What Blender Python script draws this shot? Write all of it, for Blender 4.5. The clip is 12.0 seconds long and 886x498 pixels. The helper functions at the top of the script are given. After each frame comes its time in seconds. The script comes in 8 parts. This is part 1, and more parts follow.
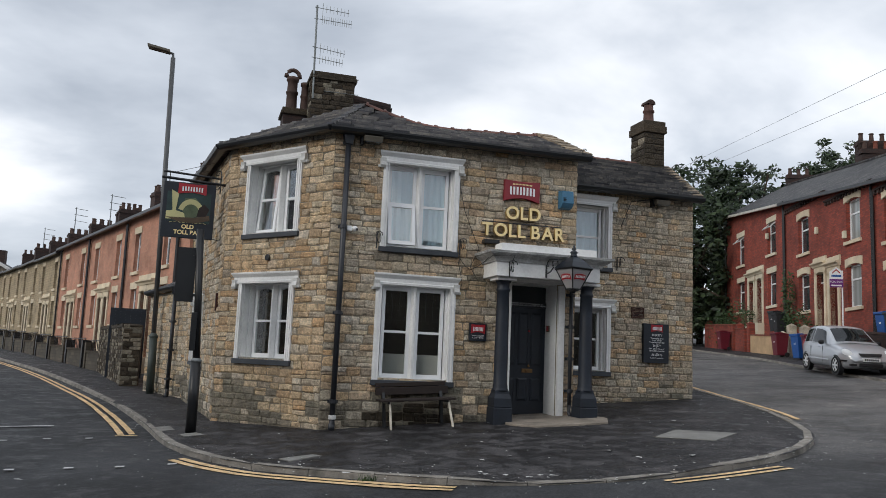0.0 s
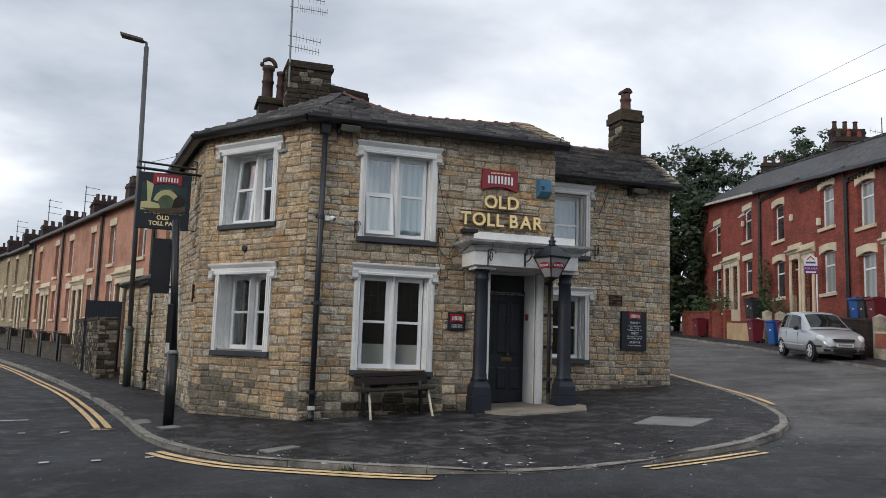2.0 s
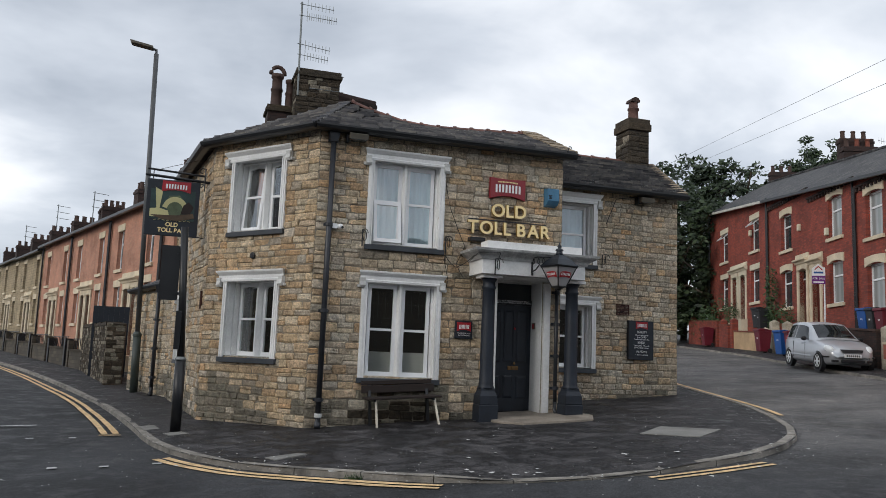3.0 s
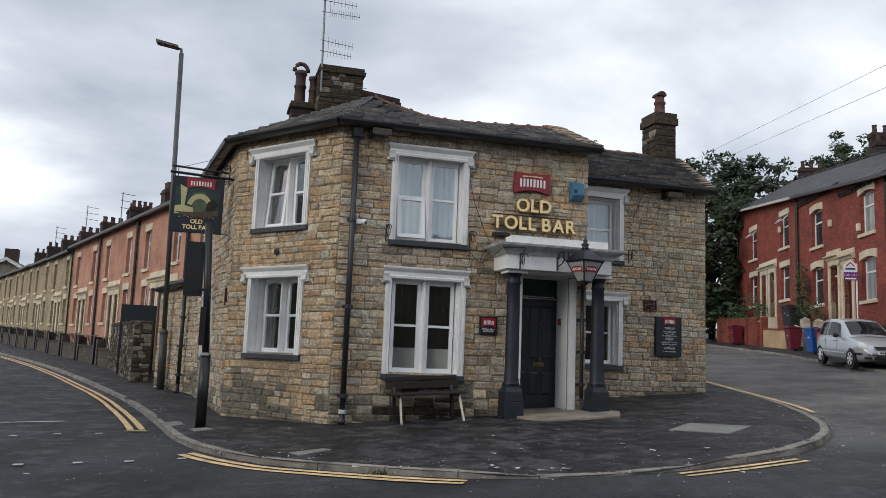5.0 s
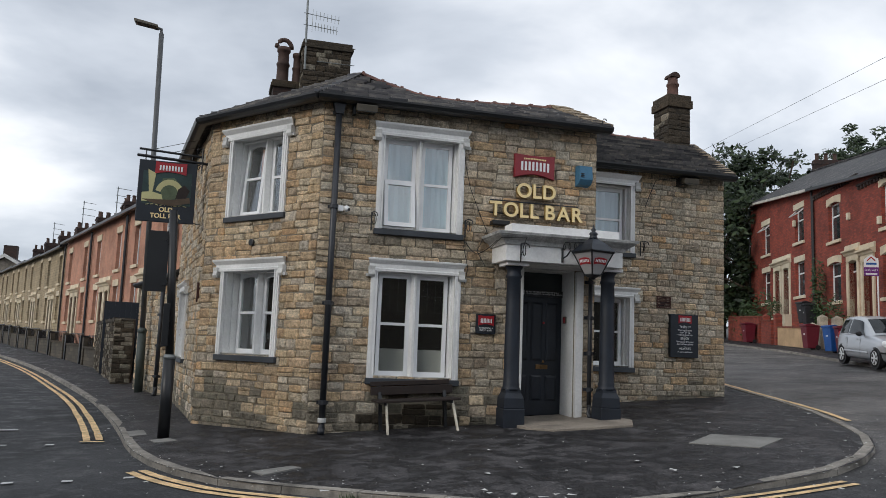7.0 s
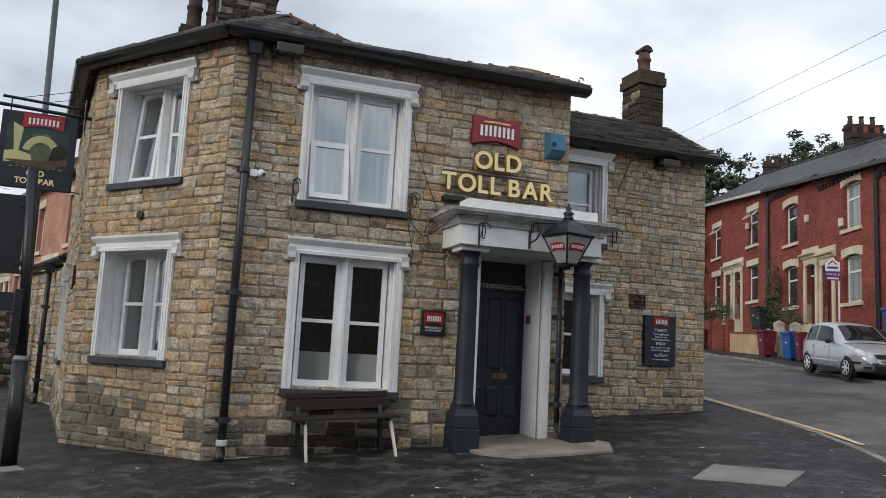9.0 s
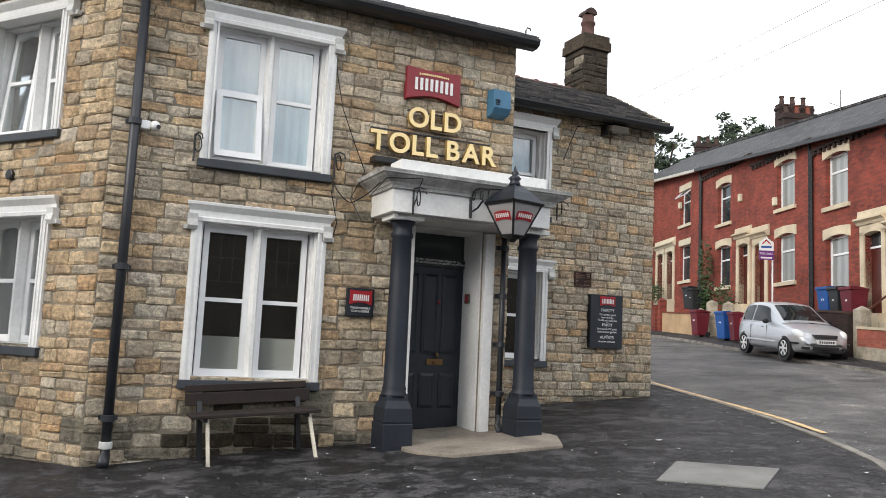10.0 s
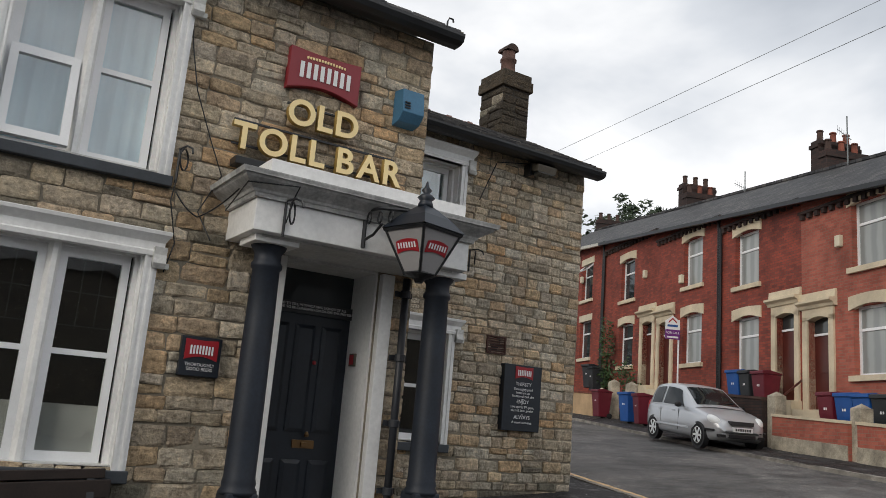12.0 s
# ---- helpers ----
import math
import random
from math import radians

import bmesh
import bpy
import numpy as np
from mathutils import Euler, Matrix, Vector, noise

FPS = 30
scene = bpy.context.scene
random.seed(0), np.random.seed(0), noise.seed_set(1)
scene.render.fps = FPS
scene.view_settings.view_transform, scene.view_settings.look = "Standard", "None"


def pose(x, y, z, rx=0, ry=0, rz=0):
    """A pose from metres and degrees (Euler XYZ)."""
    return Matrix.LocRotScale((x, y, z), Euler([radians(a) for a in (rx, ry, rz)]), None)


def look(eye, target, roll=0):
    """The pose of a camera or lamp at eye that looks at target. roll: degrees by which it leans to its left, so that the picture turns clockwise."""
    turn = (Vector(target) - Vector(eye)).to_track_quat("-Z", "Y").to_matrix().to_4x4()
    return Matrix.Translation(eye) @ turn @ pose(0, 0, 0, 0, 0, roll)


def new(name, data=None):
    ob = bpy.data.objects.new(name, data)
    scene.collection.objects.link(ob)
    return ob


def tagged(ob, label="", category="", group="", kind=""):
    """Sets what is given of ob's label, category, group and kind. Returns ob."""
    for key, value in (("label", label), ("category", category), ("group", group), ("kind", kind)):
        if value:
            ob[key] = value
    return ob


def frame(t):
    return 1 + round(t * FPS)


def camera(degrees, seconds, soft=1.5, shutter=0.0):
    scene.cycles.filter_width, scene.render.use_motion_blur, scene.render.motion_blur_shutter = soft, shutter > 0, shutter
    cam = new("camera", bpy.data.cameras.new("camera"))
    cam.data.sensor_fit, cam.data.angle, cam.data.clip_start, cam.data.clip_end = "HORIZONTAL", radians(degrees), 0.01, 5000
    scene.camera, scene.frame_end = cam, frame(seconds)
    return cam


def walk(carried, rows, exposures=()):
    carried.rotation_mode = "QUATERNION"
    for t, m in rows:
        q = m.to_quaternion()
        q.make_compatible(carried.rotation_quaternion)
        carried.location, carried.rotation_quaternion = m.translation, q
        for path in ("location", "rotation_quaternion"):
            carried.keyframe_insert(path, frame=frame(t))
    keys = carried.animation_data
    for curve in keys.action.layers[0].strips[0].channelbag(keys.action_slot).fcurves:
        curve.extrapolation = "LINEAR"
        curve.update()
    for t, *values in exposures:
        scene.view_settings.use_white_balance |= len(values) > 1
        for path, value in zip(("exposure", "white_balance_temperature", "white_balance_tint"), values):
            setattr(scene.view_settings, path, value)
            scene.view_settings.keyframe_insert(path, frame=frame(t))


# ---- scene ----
cam = camera(57.1, 12.0, soft=0.65, shutter=0.1)
PATH = [
    (0, (0.441, -0.025, 1.142), (1.007, 1.875, 1.41), 2.5),
    (0.5, (0.432, -0.023, 1.125), (1.008, 1.876, 1.375), 2.3),
    (1, (0.435, -0.003, 1.148), (1.028, 1.895, 1.366), 2.2),
    (1.5, (0.449, -0.006, 1.147), (1.059, 1.886, 1.367), 2.0),
    (2, (0.458, 0.003, 1.139), (1.075, 1.889, 1.384), 1.9),
    (2.5, (0.443, -0.016, 1.139), (1.055, 1.87, 1.402), 2.0),
    (3, (0.431, -0.018, 1.156), (1.032, 1.871, 1.418), 2.3),
    (3.5, (0.416, 0.009, 1.142), (0.991, 1.907, 1.405), 2.4),
    (5.5, (0.588, 0.2, 1.084), (1.11, 2.113, 1.344), 2.4),
    (6, (0.799, 0.59, 1.122), (1.297, 2.509, 1.383), 2.6),
    (6.5, (0.964, 0.99, 1.168), (1.48, 2.906, 1.42), 2.4),
    (8.5, (1.63, 3.291, 1.175), (2.207, 5.188, 1.442), 3.0),
    (9, (1.831, 3.94, 1.222), (2.498, 5.807, 1.484), 3.0),
    (9.5, (2.053, 4.541, 1.236), (2.784, 6.39, 1.457), 3.2),
    (10, (2.307, 5.195, 1.268), (3.136, 7.001, 1.491), 2.7),
    (10.5, (2.614, 5.764, 1.289), (3.528, 7.524, 1.547), 4.2),
    (11, (2.857, 6.336, 1.333), (3.859, 8.031, 1.686), 5.1),
    (11.5, (3.192, 6.877, 1.329), (4.231, 8.533, 1.75), 4.5),
    (12, (3.465, 7.407, 1.31), (4.496, 9.07, 1.722), 4.8),
]
walk(cam, [(t, look(eye, target, roll)) for t, eye, target, roll in PATH],
     exposures=[(0.0, 0.03, 6250, 10), (6.5, 0.02, 6250, 10), (8.5, 0.04, 6250, 10), (9.0, 0.14, 6250, 10), (9.5, 0.65, 6450, 10),
                (10.0, 0.85, 6500, 10), (10.5, 0.84, 6550, 10), (11.0, 0.85, 6550, 10), (11.5, 0.38, 6600, 10), (12.0, 0.1, 6600, 10)])

# ---- light ----
world = bpy.data.worlds.new("overcast_sky")
scene.world = world
world.use_nodes = True
wt = world.node_tree
wn, wl = wt.nodes, wt.links
SUN_EL, SUN_AZ = 24.0, 248.0  # degrees, azimuth clockwise from +y
sky = wn.new("ShaderNodeTexSky")
sky.sky_type = "NISHITA"
sky.sun_disc = False
sky.sun_elevation = radians(SUN_EL)
sky.sun_rotation = radians(SUN_AZ)
coord = wn.new("ShaderNodeTexCoord")
sep = wn.new("ShaderNodeSeparateXYZ")
wl.new(coord.outputs["Generated"], sep.inputs[0])
# project the clouds on a flat layer: direction / (height + offset)
add_h = wn.new("ShaderNodeMath")
add_h.operation = "ADD"
add_h.inputs[1].default_value = 0.22
abs_h = wn.new("ShaderNodeMath")
abs_h.operation = "ABSOLUTE"
wl.new(sep.outputs[2], abs_h.inputs[0])
wl.new(abs_h.outputs[0], add_h.inputs[0])
div = wn.new("ShaderNodeVectorMath")
div.operation = "DIVIDE"
comb = wn.new("ShaderNodeCombineXYZ")
for i in range(3):
    wl.new(add_h.outputs[0], comb.inputs[i])
wl.new(coord.outputs["Generated"], div.inputs[0])
wl.new(comb.outputs[0], div.inputs[1])
cl = wn.new("ShaderNodeTexNoise")
cl.inputs["Scale"].default_value = 1.15
cl.inputs["Detail"].default_value = 6.0
cl.inputs["Roughness"].default_value = 0.5
cl.inputs["Distortion"].default_value = 0.25
drift = wn.new("ShaderNodeVectorMath")
drift.operation = "ADD"
drift.inputs[1].default_value = (4.4, 6.89, 0.0)
wl.new(div.outputs[0], drift.inputs[0])
wl.new(drift.outputs[0], cl.inputs["Vector"])
ramp = wn.new("ShaderNodeValToRGB")
ramp.color_ramp.elements[0].position, ramp.color_ramp.elements[0].color = 0.34, (0.44, 0.48, 0.54, 1)
ramp.color_ramp.elements[1].position, ramp.color_ramp.elements[1].color = 0.65, (1.16, 1.16, 1.16, 1)
mid = ramp.color_ramp.elements.new(0.5)
mid.color = (0.73, 0.765, 0.815, 1)
wl.new(cl.outputs["Fac"], ramp.inputs[0])
skymix = wn.new("ShaderNodeMix")
skymix.data_type = "RGBA"
skymix.inputs["Factor"].default_value = 0.9
scaled = wn.new("ShaderNodeVectorMath")
scaled.operation = "SCALE"
scaled.inputs["Scale"].default_value = 0.1
wl.new(sky.outputs[0], scaled.inputs[0])
wl.new(scaled.outputs[0], skymix.inputs[6])
wl.new(ramp.outputs[0], skymix.inputs[7])
wl.new(skymix.outputs[2], wn["Background"].inputs[0])
wn["Background"].inputs[1].default_value = 1.0

sun = new("sun", bpy.data.lights.new("sun", "SUN"))
sun.data.energy = 1.1
sun.data.angle = radians(25)
sun.data.color = (1.0, 0.93, 0.82)
_az, _el = radians(SUN_AZ), radians(SUN_EL)
sun.matrix_world = look((0, 0, 30), (-math.sin(_az) * math.cos(_el), -math.cos(_az) * math.cos(_el), 30 - math.sin(_el)))


# ---- materials ----
def mat(name, rough=0.8, metal=0.0):
    m = bpy.data.materials.new(name)
    m.use_nodes = True
    b = m.node_tree.nodes["Principled BSDF"]
    b.inputs["Roughness"].default_value = rough
    b.inputs["Metallic"].default_value = metal
    return m, m.node_tree.nodes, m.node_tree.links, b


def noise_of(n, l, scale, detail=4.0, rough=0.55, vec=None):
    t = n.new("ShaderNodeTexNoise")
    t.inputs["Scale"].default_value = scale
    t.inputs["Detail"].default_value = detail
    t.inputs["Roughness"].default_value = rough
    if vec is None:
        c = n.new("ShaderNodeTexCoord")
        vec = c.outputs["Object"]
    l.new(vec, t.inputs["Vector"])
    return t.outputs["Fac"]


def ramp_of(n, l, fac, stops):
    r = n.new("ShaderNodeValToRGB")
    e = r.color_ramp.elements
    while len(e) < len(stops):
        e.new(0.5)
    for i, (p, c) in enumerate(stops):
        e[i].position, e[i].color = p, (*c, 1)
    l.new(fac, r.inputs[0])
    return r.outputs[0]


def mixed(n, l, a, b, fac, kind="MIX"):
    m = n.new("ShaderNodeMix")
    m.data_type = "RGBA"
    m.blend_type = kind
    for sock, val in ((m.inputs["Factor"], fac), (m.inputs[6], a), (m.inputs[7], b)):
        if isinstance(val, (int, float)):
            sock.default_value = val
        elif isinstance(val, tuple):
            sock.default_value = (*val, 1)
        else:
            l.new(val, sock)
    return m.outputs[2]


def bump_of(n, l, b, height, strength=0.4, distance=0.01):
    k = n.new("ShaderNodeBump")
    k.inputs["Strength"].default_value = strength
    k.inputs["Distance"].default_value = distance
    l.new(height, k.inputs["Height"])
    l.new(k.outputs[0], b.inputs["Normal"])


def world_vec(n):
    return n.new("ShaderNodeNewGeometry").outputs["Position"]


def plain(name, col, rough=0.6, metal=0.0, vary=0.15, scale=6.0, bump=0.0, fine=60.0):
    """A painted or plain surface, with faint mottling and grime at two scales."""
    m, n, l, b = mat(name, rough, metal)
    v = world_vec(n)
    big = noise_of(n, l, scale * 0.4, 5, 0.6, v)
    small = noise_of(n, l, fine, 3, 0.6, v)
    lo = tuple(c * (1 - vary) for c in col)
    hi = tuple(min(1, c * (1 + vary * 0.6)) for c in col)
    c1 = ramp_of(n, l, big, [(0.3, lo), (0.7, hi)])
    c2 = mixed(n, l, c1, ramp_of(n, l, small, [(0.35, (0.8, 0.8, 0.8)), (0.65, (1.1, 1.1, 1.1))]), min(1.0, vary * 2), "MULTIPLY")
    l.new(c2, b.inputs["Base Color"])
    if bump:
        bump_of(n, l, b, small, bump, 0.004)
    return m


def stone_mat(name, tints, dark=0.5, moss=True):
    """Weathered coursed sandstone: every block takes its own tint."""
    m, n, l, b = mat(name, 0.9)
    info = n.new("ShaderNodeObjectInfo")
    geo = n.new("ShaderNodeNewGeometry")
    isl = n.new("ShaderNodeMath")
    isl.operation = "ADD"
    l.new(info.outputs["Random"], isl.inputs[0])
    l.new(geo.outputs["Random Per Island"], isl.inputs[1])
    fr_ = n.new("ShaderNodeMath")
    fr_.operation = "FRACT"
    l.new(isl.outputs[0], fr_.inputs[0])
    v = world_vec(n)
    mean = [sum(t[i] for t in tints) / len(tints) for i in range(3)]
    calm = [tuple(k * (v_ + 0.22 * (a - v_)) for v_, a, k in zip(t, mean, (1.04, 1.04, 1.02))) for t in tints]
    tint = ramp_of(n, l, fr_.outputs[0], [(i / (len(calm) - 1), t) for i, t in enumerate(calm)])
    mp = n.new("ShaderNodeMapping")
    mp.inputs["Scale"].default_value = (3.0, 3.0, 11.0)
    l.new(v, mp.inputs[0])
    bands = noise_of(n, l, 1.9, 7, 0.7, mp.outputs[0])
    patch = noise_of(n, l, 7.5, 6, 0.68, v)
    chips = noise_of(n, l, 26.0, 5, 0.7, v)
    grain = noise_of(n, l, 120.0, 3, 0.7, v)
    soot = noise_of(n, l, 0.9, 5, 0.65, v)
    c = mixed(n, l, tint, ramp_of(n, l, bands, [(0.3, (0.62, 0.60, 0.58)), (0.5, (1, 1, 1)), (0.7, (1.25, 1.2, 1.12))]), 0.6, "MULTIPLY")
    c = mixed(n, l, c, ramp_of(n, l, patch, [(0.34, (0.6, 0.585, 0.56)), (0.5, (1, 1, 1)), (0.66, (1.3, 1.27, 1.22))]), 0.9, "MULTIPLY")
    c = mixed(n, l, c, ramp_of(n, l, chips, [(0.33, (0.55, 0.53, 0.5)), (0.5, (1, 1, 1)), (0.68, (1.45, 1.42, 1.36))]), 0.8, "MULTIPLY")
    c = mixed(n, l, c, ramp_of(n, l, soot, [(0.38, (dark, dark * 0.98, dark * 0.95)), (0.58, (1, 1, 1))]), 0.38, "MULTIPLY")
    c = mixed(n, l, c, ramp_of(n, l, grain, [(0.3, (0.7, 0.7, 0.7)), (0.7, (1.2, 1.2, 1.2))]), 0.5, "MULTIPLY")
    l.new(c, b.inputs["Base Color"])
    both = n.new("ShaderNodeMath")
    both.operation = "MULTIPLY_ADD"
    both.inputs[1].default_value = 1.5
    l.new(chips, both.inputs[0])
    l.new(patch, both.inputs[2])
    bump_of(n, l, b, both.outputs[0], 1.0, 0.022)
    return m


STONE = stone_mat("sandstone", [(0.515, 0.418, 0.309), (0.395, 0.339, 0.267), (0.614, 0.531, 0.415), (0.329, 0.282, 0.226), (0.570, 0.418, 0.273), (0.493, 0.452, 0.392), (0.680, 0.599, 0.486), (0.416, 0.350, 0.261), (0.592, 0.407, 0.249), (0.318, 0.260, 0.202), (0.635, 0.576, 0.499), (0.461, 0.384, 0.296)])
STONE_WARM = stone_mat("warm_sandstone", [(0.571, 0.424, 0.262), (0.478, 0.360, 0.240), (0.664, 0.530, 0.360), (0.395, 0.286, 0.185), (0.603, 0.382, 0.207), (0.519, 0.456, 0.349), (0.696, 0.583, 0.437), (0.478, 0.329, 0.197), (0.623, 0.445, 0.273)])
STONE_GREY = stone_mat("grey_sandstone", [(0.486, 0.429, 0.338), (0.380, 0.341, 0.280), (0.591, 0.539, 0.455), (0.507, 0.407, 0.292), (0.327, 0.297, 0.245), (0.676, 0.627, 0.536), (0.444, 0.363, 0.257), (0.549, 0.506, 0.431), (0.581, 0.462, 0.326)])
# sooty chimney stone, also the darkest blocks low behind the bench
STONE_DARK = stone_mat("dark_and_sooty_stone", [(0.042, 0.034, 0.023), (0.059, 0.046, 0.031), (0.034, 0.028, 0.021), (0.071, 0.052, 0.032), (0.050, 0.040, 0.029)])
STONE_STAIN = stone_mat("dark_and_damp_stained_stone", [(0.227, 0.204, 0.166), (0.180, 0.165, 0.133), (0.285, 0.247, 0.196), (0.205, 0.196, 0.154), (0.249, 0.216, 0.170)])
SOOT_MORTAR = plain("sooty_mortar", (0.035, 0.03, 0.025), 0.95, vary=0.4, scale=3.0, bump=0.6)
MORTAR = plain("lime_mortar", (0.27, 0.235, 0.18), 0.95, vary=0.4, scale=3.0, bump=0.6)
WHITE = plain("white_gloss_paint", (0.84, 0.84, 0.83), 0.42, vary=0.16, scale=3.0, fine=25)
WHITE_UPVC = plain("white_plastic", (0.86, 0.87, 0.88), 0.3, vary=0.05)
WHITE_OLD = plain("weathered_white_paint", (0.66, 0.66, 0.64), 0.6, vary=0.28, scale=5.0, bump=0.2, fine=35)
DIRTY_WHITE = plain("rain_streaked_white_paint", (0.50, 0.50, 0.49), 0.6, vary=0.5, scale=9.0, bump=0.3, fine=30)
GREY_SILL = plain("grey_painted_sill", (0.045, 0.052, 0.062), 0.55, vary=0.25)
NAVY = plain("navy_gloss_paint", (0.011, 0.016, 0.025), 0.42, vary=0.35, scale=5, fine=30)
NAVY_COL = plain("blue_grey_column_paint", (0.013, 0.019, 0.031), 0.55, vary=0.45, scale=4, bump=0.15, fine=40)
BLACK = plain("black_iron_paint", (0.012, 0.013, 0.015), 0.4, vary=0.3)
PIPE = plain("dark_grey_pipe_paint", (0.028, 0.031, 0.038), 0.42, vary=0.3)
STEEL = plain("galvanised_steel", (0.22, 0.235, 0.235), 0.5, 0.5, vary=0.2)
LAMP_GREY = plain("dull_grey_lamp_column", (0.10, 0.105, 0.11), 0.55, 0.2, vary=0.2)
POST_GREEN = plain("grey_green_post_paint", (0.055, 0.07, 0.062), 0.5, vary=0.35, scale=3)
RED = plain("signal_red_enamel", (0.36, 0.012, 0.02), 0.35, vary=0.1)
MAROON = plain("maroon_sign_enamel", (0.25, 0.018, 0.028), 0.4, vary=0.12)
GOLD = plain("cream_gold_letter_paint", (0.93, 0.74, 0.38), 0.4, vary=0.06)
GOLD_SIDE = plain("brass_letter_return", (0.35, 0.23, 0.06), 0.5, vary=0.1)
SIGN_WHITE = plain("white_lettering", (0.82, 0.82, 0.82), 0.5, vary=0.03)
BLUE_BOX = plain("faded_blue_steel", (0.05, 0.17, 0.29), 0.5, vary=0.25, scale=4)
BENCH = plain("dark_stained_timber", (0.022, 0.013, 0.010), 0.7, vary=0.5, scale=8, bump=0.3)
TERRACOTTA = plain("sooty_terracotta", (0.22, 0.065, 0.04), 0.8, vary=0.5, scale=6, bump=0.2)
POT_BROWN = plain("weathered_brown_pot", (0.15, 0.075, 0.058), 0.8, vary=0.5, scale=6, bump=0.2)
TERRA_DARK = plain("dark_clay_pot", (0.075, 0.042, 0.032), 0.8, vary=0.5, scale=6, bump=0.2)
# the blue of sky reflected in the panes is put into the fabric colour
CURTAIN = plain("sky_tinted_net_curtain", (0.60, 0.79, 0.88), 0.9, vary=0.12, scale=5)
FROST = plain("frosted_glass_film", (0.62, 0.61, 0.57), 0.45, vary=0.06)
# the darkness of unlit rooms is put into this near-black colour
ROOM = plain("near_black_room_shade", (0.018, 0.019, 0.022), 0.9, vary=0.2)
SLAB = plain("worn_stone_flag", (0.29, 0.25, 0.205), 0.85, vary=0.5, scale=4, bump=0.35, fine=40)
CONCRETE = plain("concrete_kerb", (0.27, 0.25, 0.22), 0.9, vary=0.55, scale=7, bump=0.4, fine=60)
COVER = plain("concrete_cover_slab", (0.23, 0.225, 0.21), 0.85, vary=0.3, scale=5, bump=0.3)
YELLOW = plain("worn_yellow_road_paint", (0.78, 0.55, 0.29), 0.85, vary=0.45, scale=14, bump=0.2, fine=25)
ROAD_WHITE = plain("worn_white_road_paint", (0.52, 0.52, 0.52), 0.8, vary=0.3)
TRIM_GREY = plain("weathered_grey_metal", (0.13, 0.115, 0.09), 0.6, 0.2, vary=0.3)
RIDGE_CLAY = plain("dull_clay_ridge", (0.17, 0.085, 0.068), 0.85, vary=0.5, scale=7, bump=0.3)
BUFF = plain("painted_stone_dressing", (0.68, 0.58, 0.42), 0.8, vary=0.25, scale=3, bump=0.2)
CREAM = plain("cream_painted_stone", (0.70, 0.63, 0.48), 0.75, vary=0.15, scale=3)
DOOR_BROWN = plain("brown_door_paint", (0.09, 0.02, 0.015), 0.4, vary=0.2)
GUTTER_WHITE = plain("white_gutter", (0.58, 0.56, 0.5), 0.5, vary=0.25)
RUBBER = plain("tyre_rubber", (0.012, 0.012, 0.013), 0.85, vary=0.2)
SILVER = plain("silver_car_paint", (0.6, 0.62, 0.645), 0.25, 0.4, vary=0.03)
TRIM = plain("black_trim", (0.015, 0.015, 0.017), 0.5, vary=0.1)
LAMP_CLEAR = plain("headlamp_lens", (0.86, 0.88, 0.88), 0.12, vary=0.03)
BIN_BLUE = plain("blue_bin_plastic", (0.012, 0.085, 0.32), 0.45, vary=0.2)
BIN_RED = plain("maroon_bin_plastic", (0.14, 0.012, 0.025), 0.45, vary=0.2)
BIN_GREY = plain("charcoal_bin_plastic", (0.025, 0.028, 0.032), 0.45, vary=0.2)
RENDER_CREAM = plain("peach_rendered_wall", (0.55, 0.38, 0.22), 0.85, vary=0.25, scale=3, bump=0.3)
POST_STONE = plain("weathered_cream_post_paint", (0.47, 0.42, 0.33), 0.85, vary=0.5, scale=6, bump=0.4, fine=30)
PURPLE = plain("purple_sign", (0.15, 0.02, 0.2), 0.5, vary=0.05)
BARK = plain("bark", (0.06, 0.045, 0.03), 0.95, vary=0.4, scale=6, bump=0.6)
LANTERN_GLASS = plain("opal_lantern_glass", (0.34, 0.33, 0.33), 0.25, vary=0.06)
SIGN_GREEN = plain("muted_green_sign_paint", (0.12, 0.16, 0.085), 0.5, vary=0.4, scale=8)
SIGN_CREAM = plain("pale_yellow_sign_paint", (0.55, 0.52, 0.26), 0.5, vary=0.15)
SIGN_TEAL = plain("dark_teal_sign_paint", (0.022, 0.05, 0.048), 0.5, vary=0.4, scale=9)
SIGN_BROWN = plain("brown_sign_paint", (0.10, 0.065, 0.035), 0.5, vary=0.4, scale=8)


def glass_mat(name, tint=(0.9, 0.95, 0.95)):
    m, n, l, b = mat(name, 0.02)
    b.inputs["Base Color"].default_value = (*tint, 1)
    b.inputs["Transmission Weight"].default_value = 1.0
    b.inputs["IOR"].default_value = 2.3
    v = noise_of(n, l, 1.7, 2, 0.5, world_vec(n))
    bump_of(n, l, b, v, 0.06, 0.05)
    return m


GLASS = glass_mat("window_glass")
DARK_GLASS, _n, _l, _b = mat("dark_reflecting_glass", 0.04)
_c = ramp_of(_n, _l, noise_of(_n, _l, 0.8, 3, 0.5, world_vec(_n)), [(0.3, (0.025, 0.03, 0.033)), (0.7, (0.06, 0.07, 0.072))])
_l.new(_c, _b.inputs["Base Color"])
NET, _n, _l, _b = mat("window_with_net_blind", 0.06)
_w = _n.new("ShaderNodeTexWave")
_w.inputs["Scale"].default_value = 2.2
_w.inputs["Distortion"].default_value = 1.0
_l.new(world_vec(_n), _w.inputs["Vector"])
_l.new(ramp_of(_n, _l, _w.outputs["Fac"], [(0.2, (0.27, 0.29, 0.285)), (0.8, (0.35, 0.37, 0.36))]), _b.inputs["Base Color"])


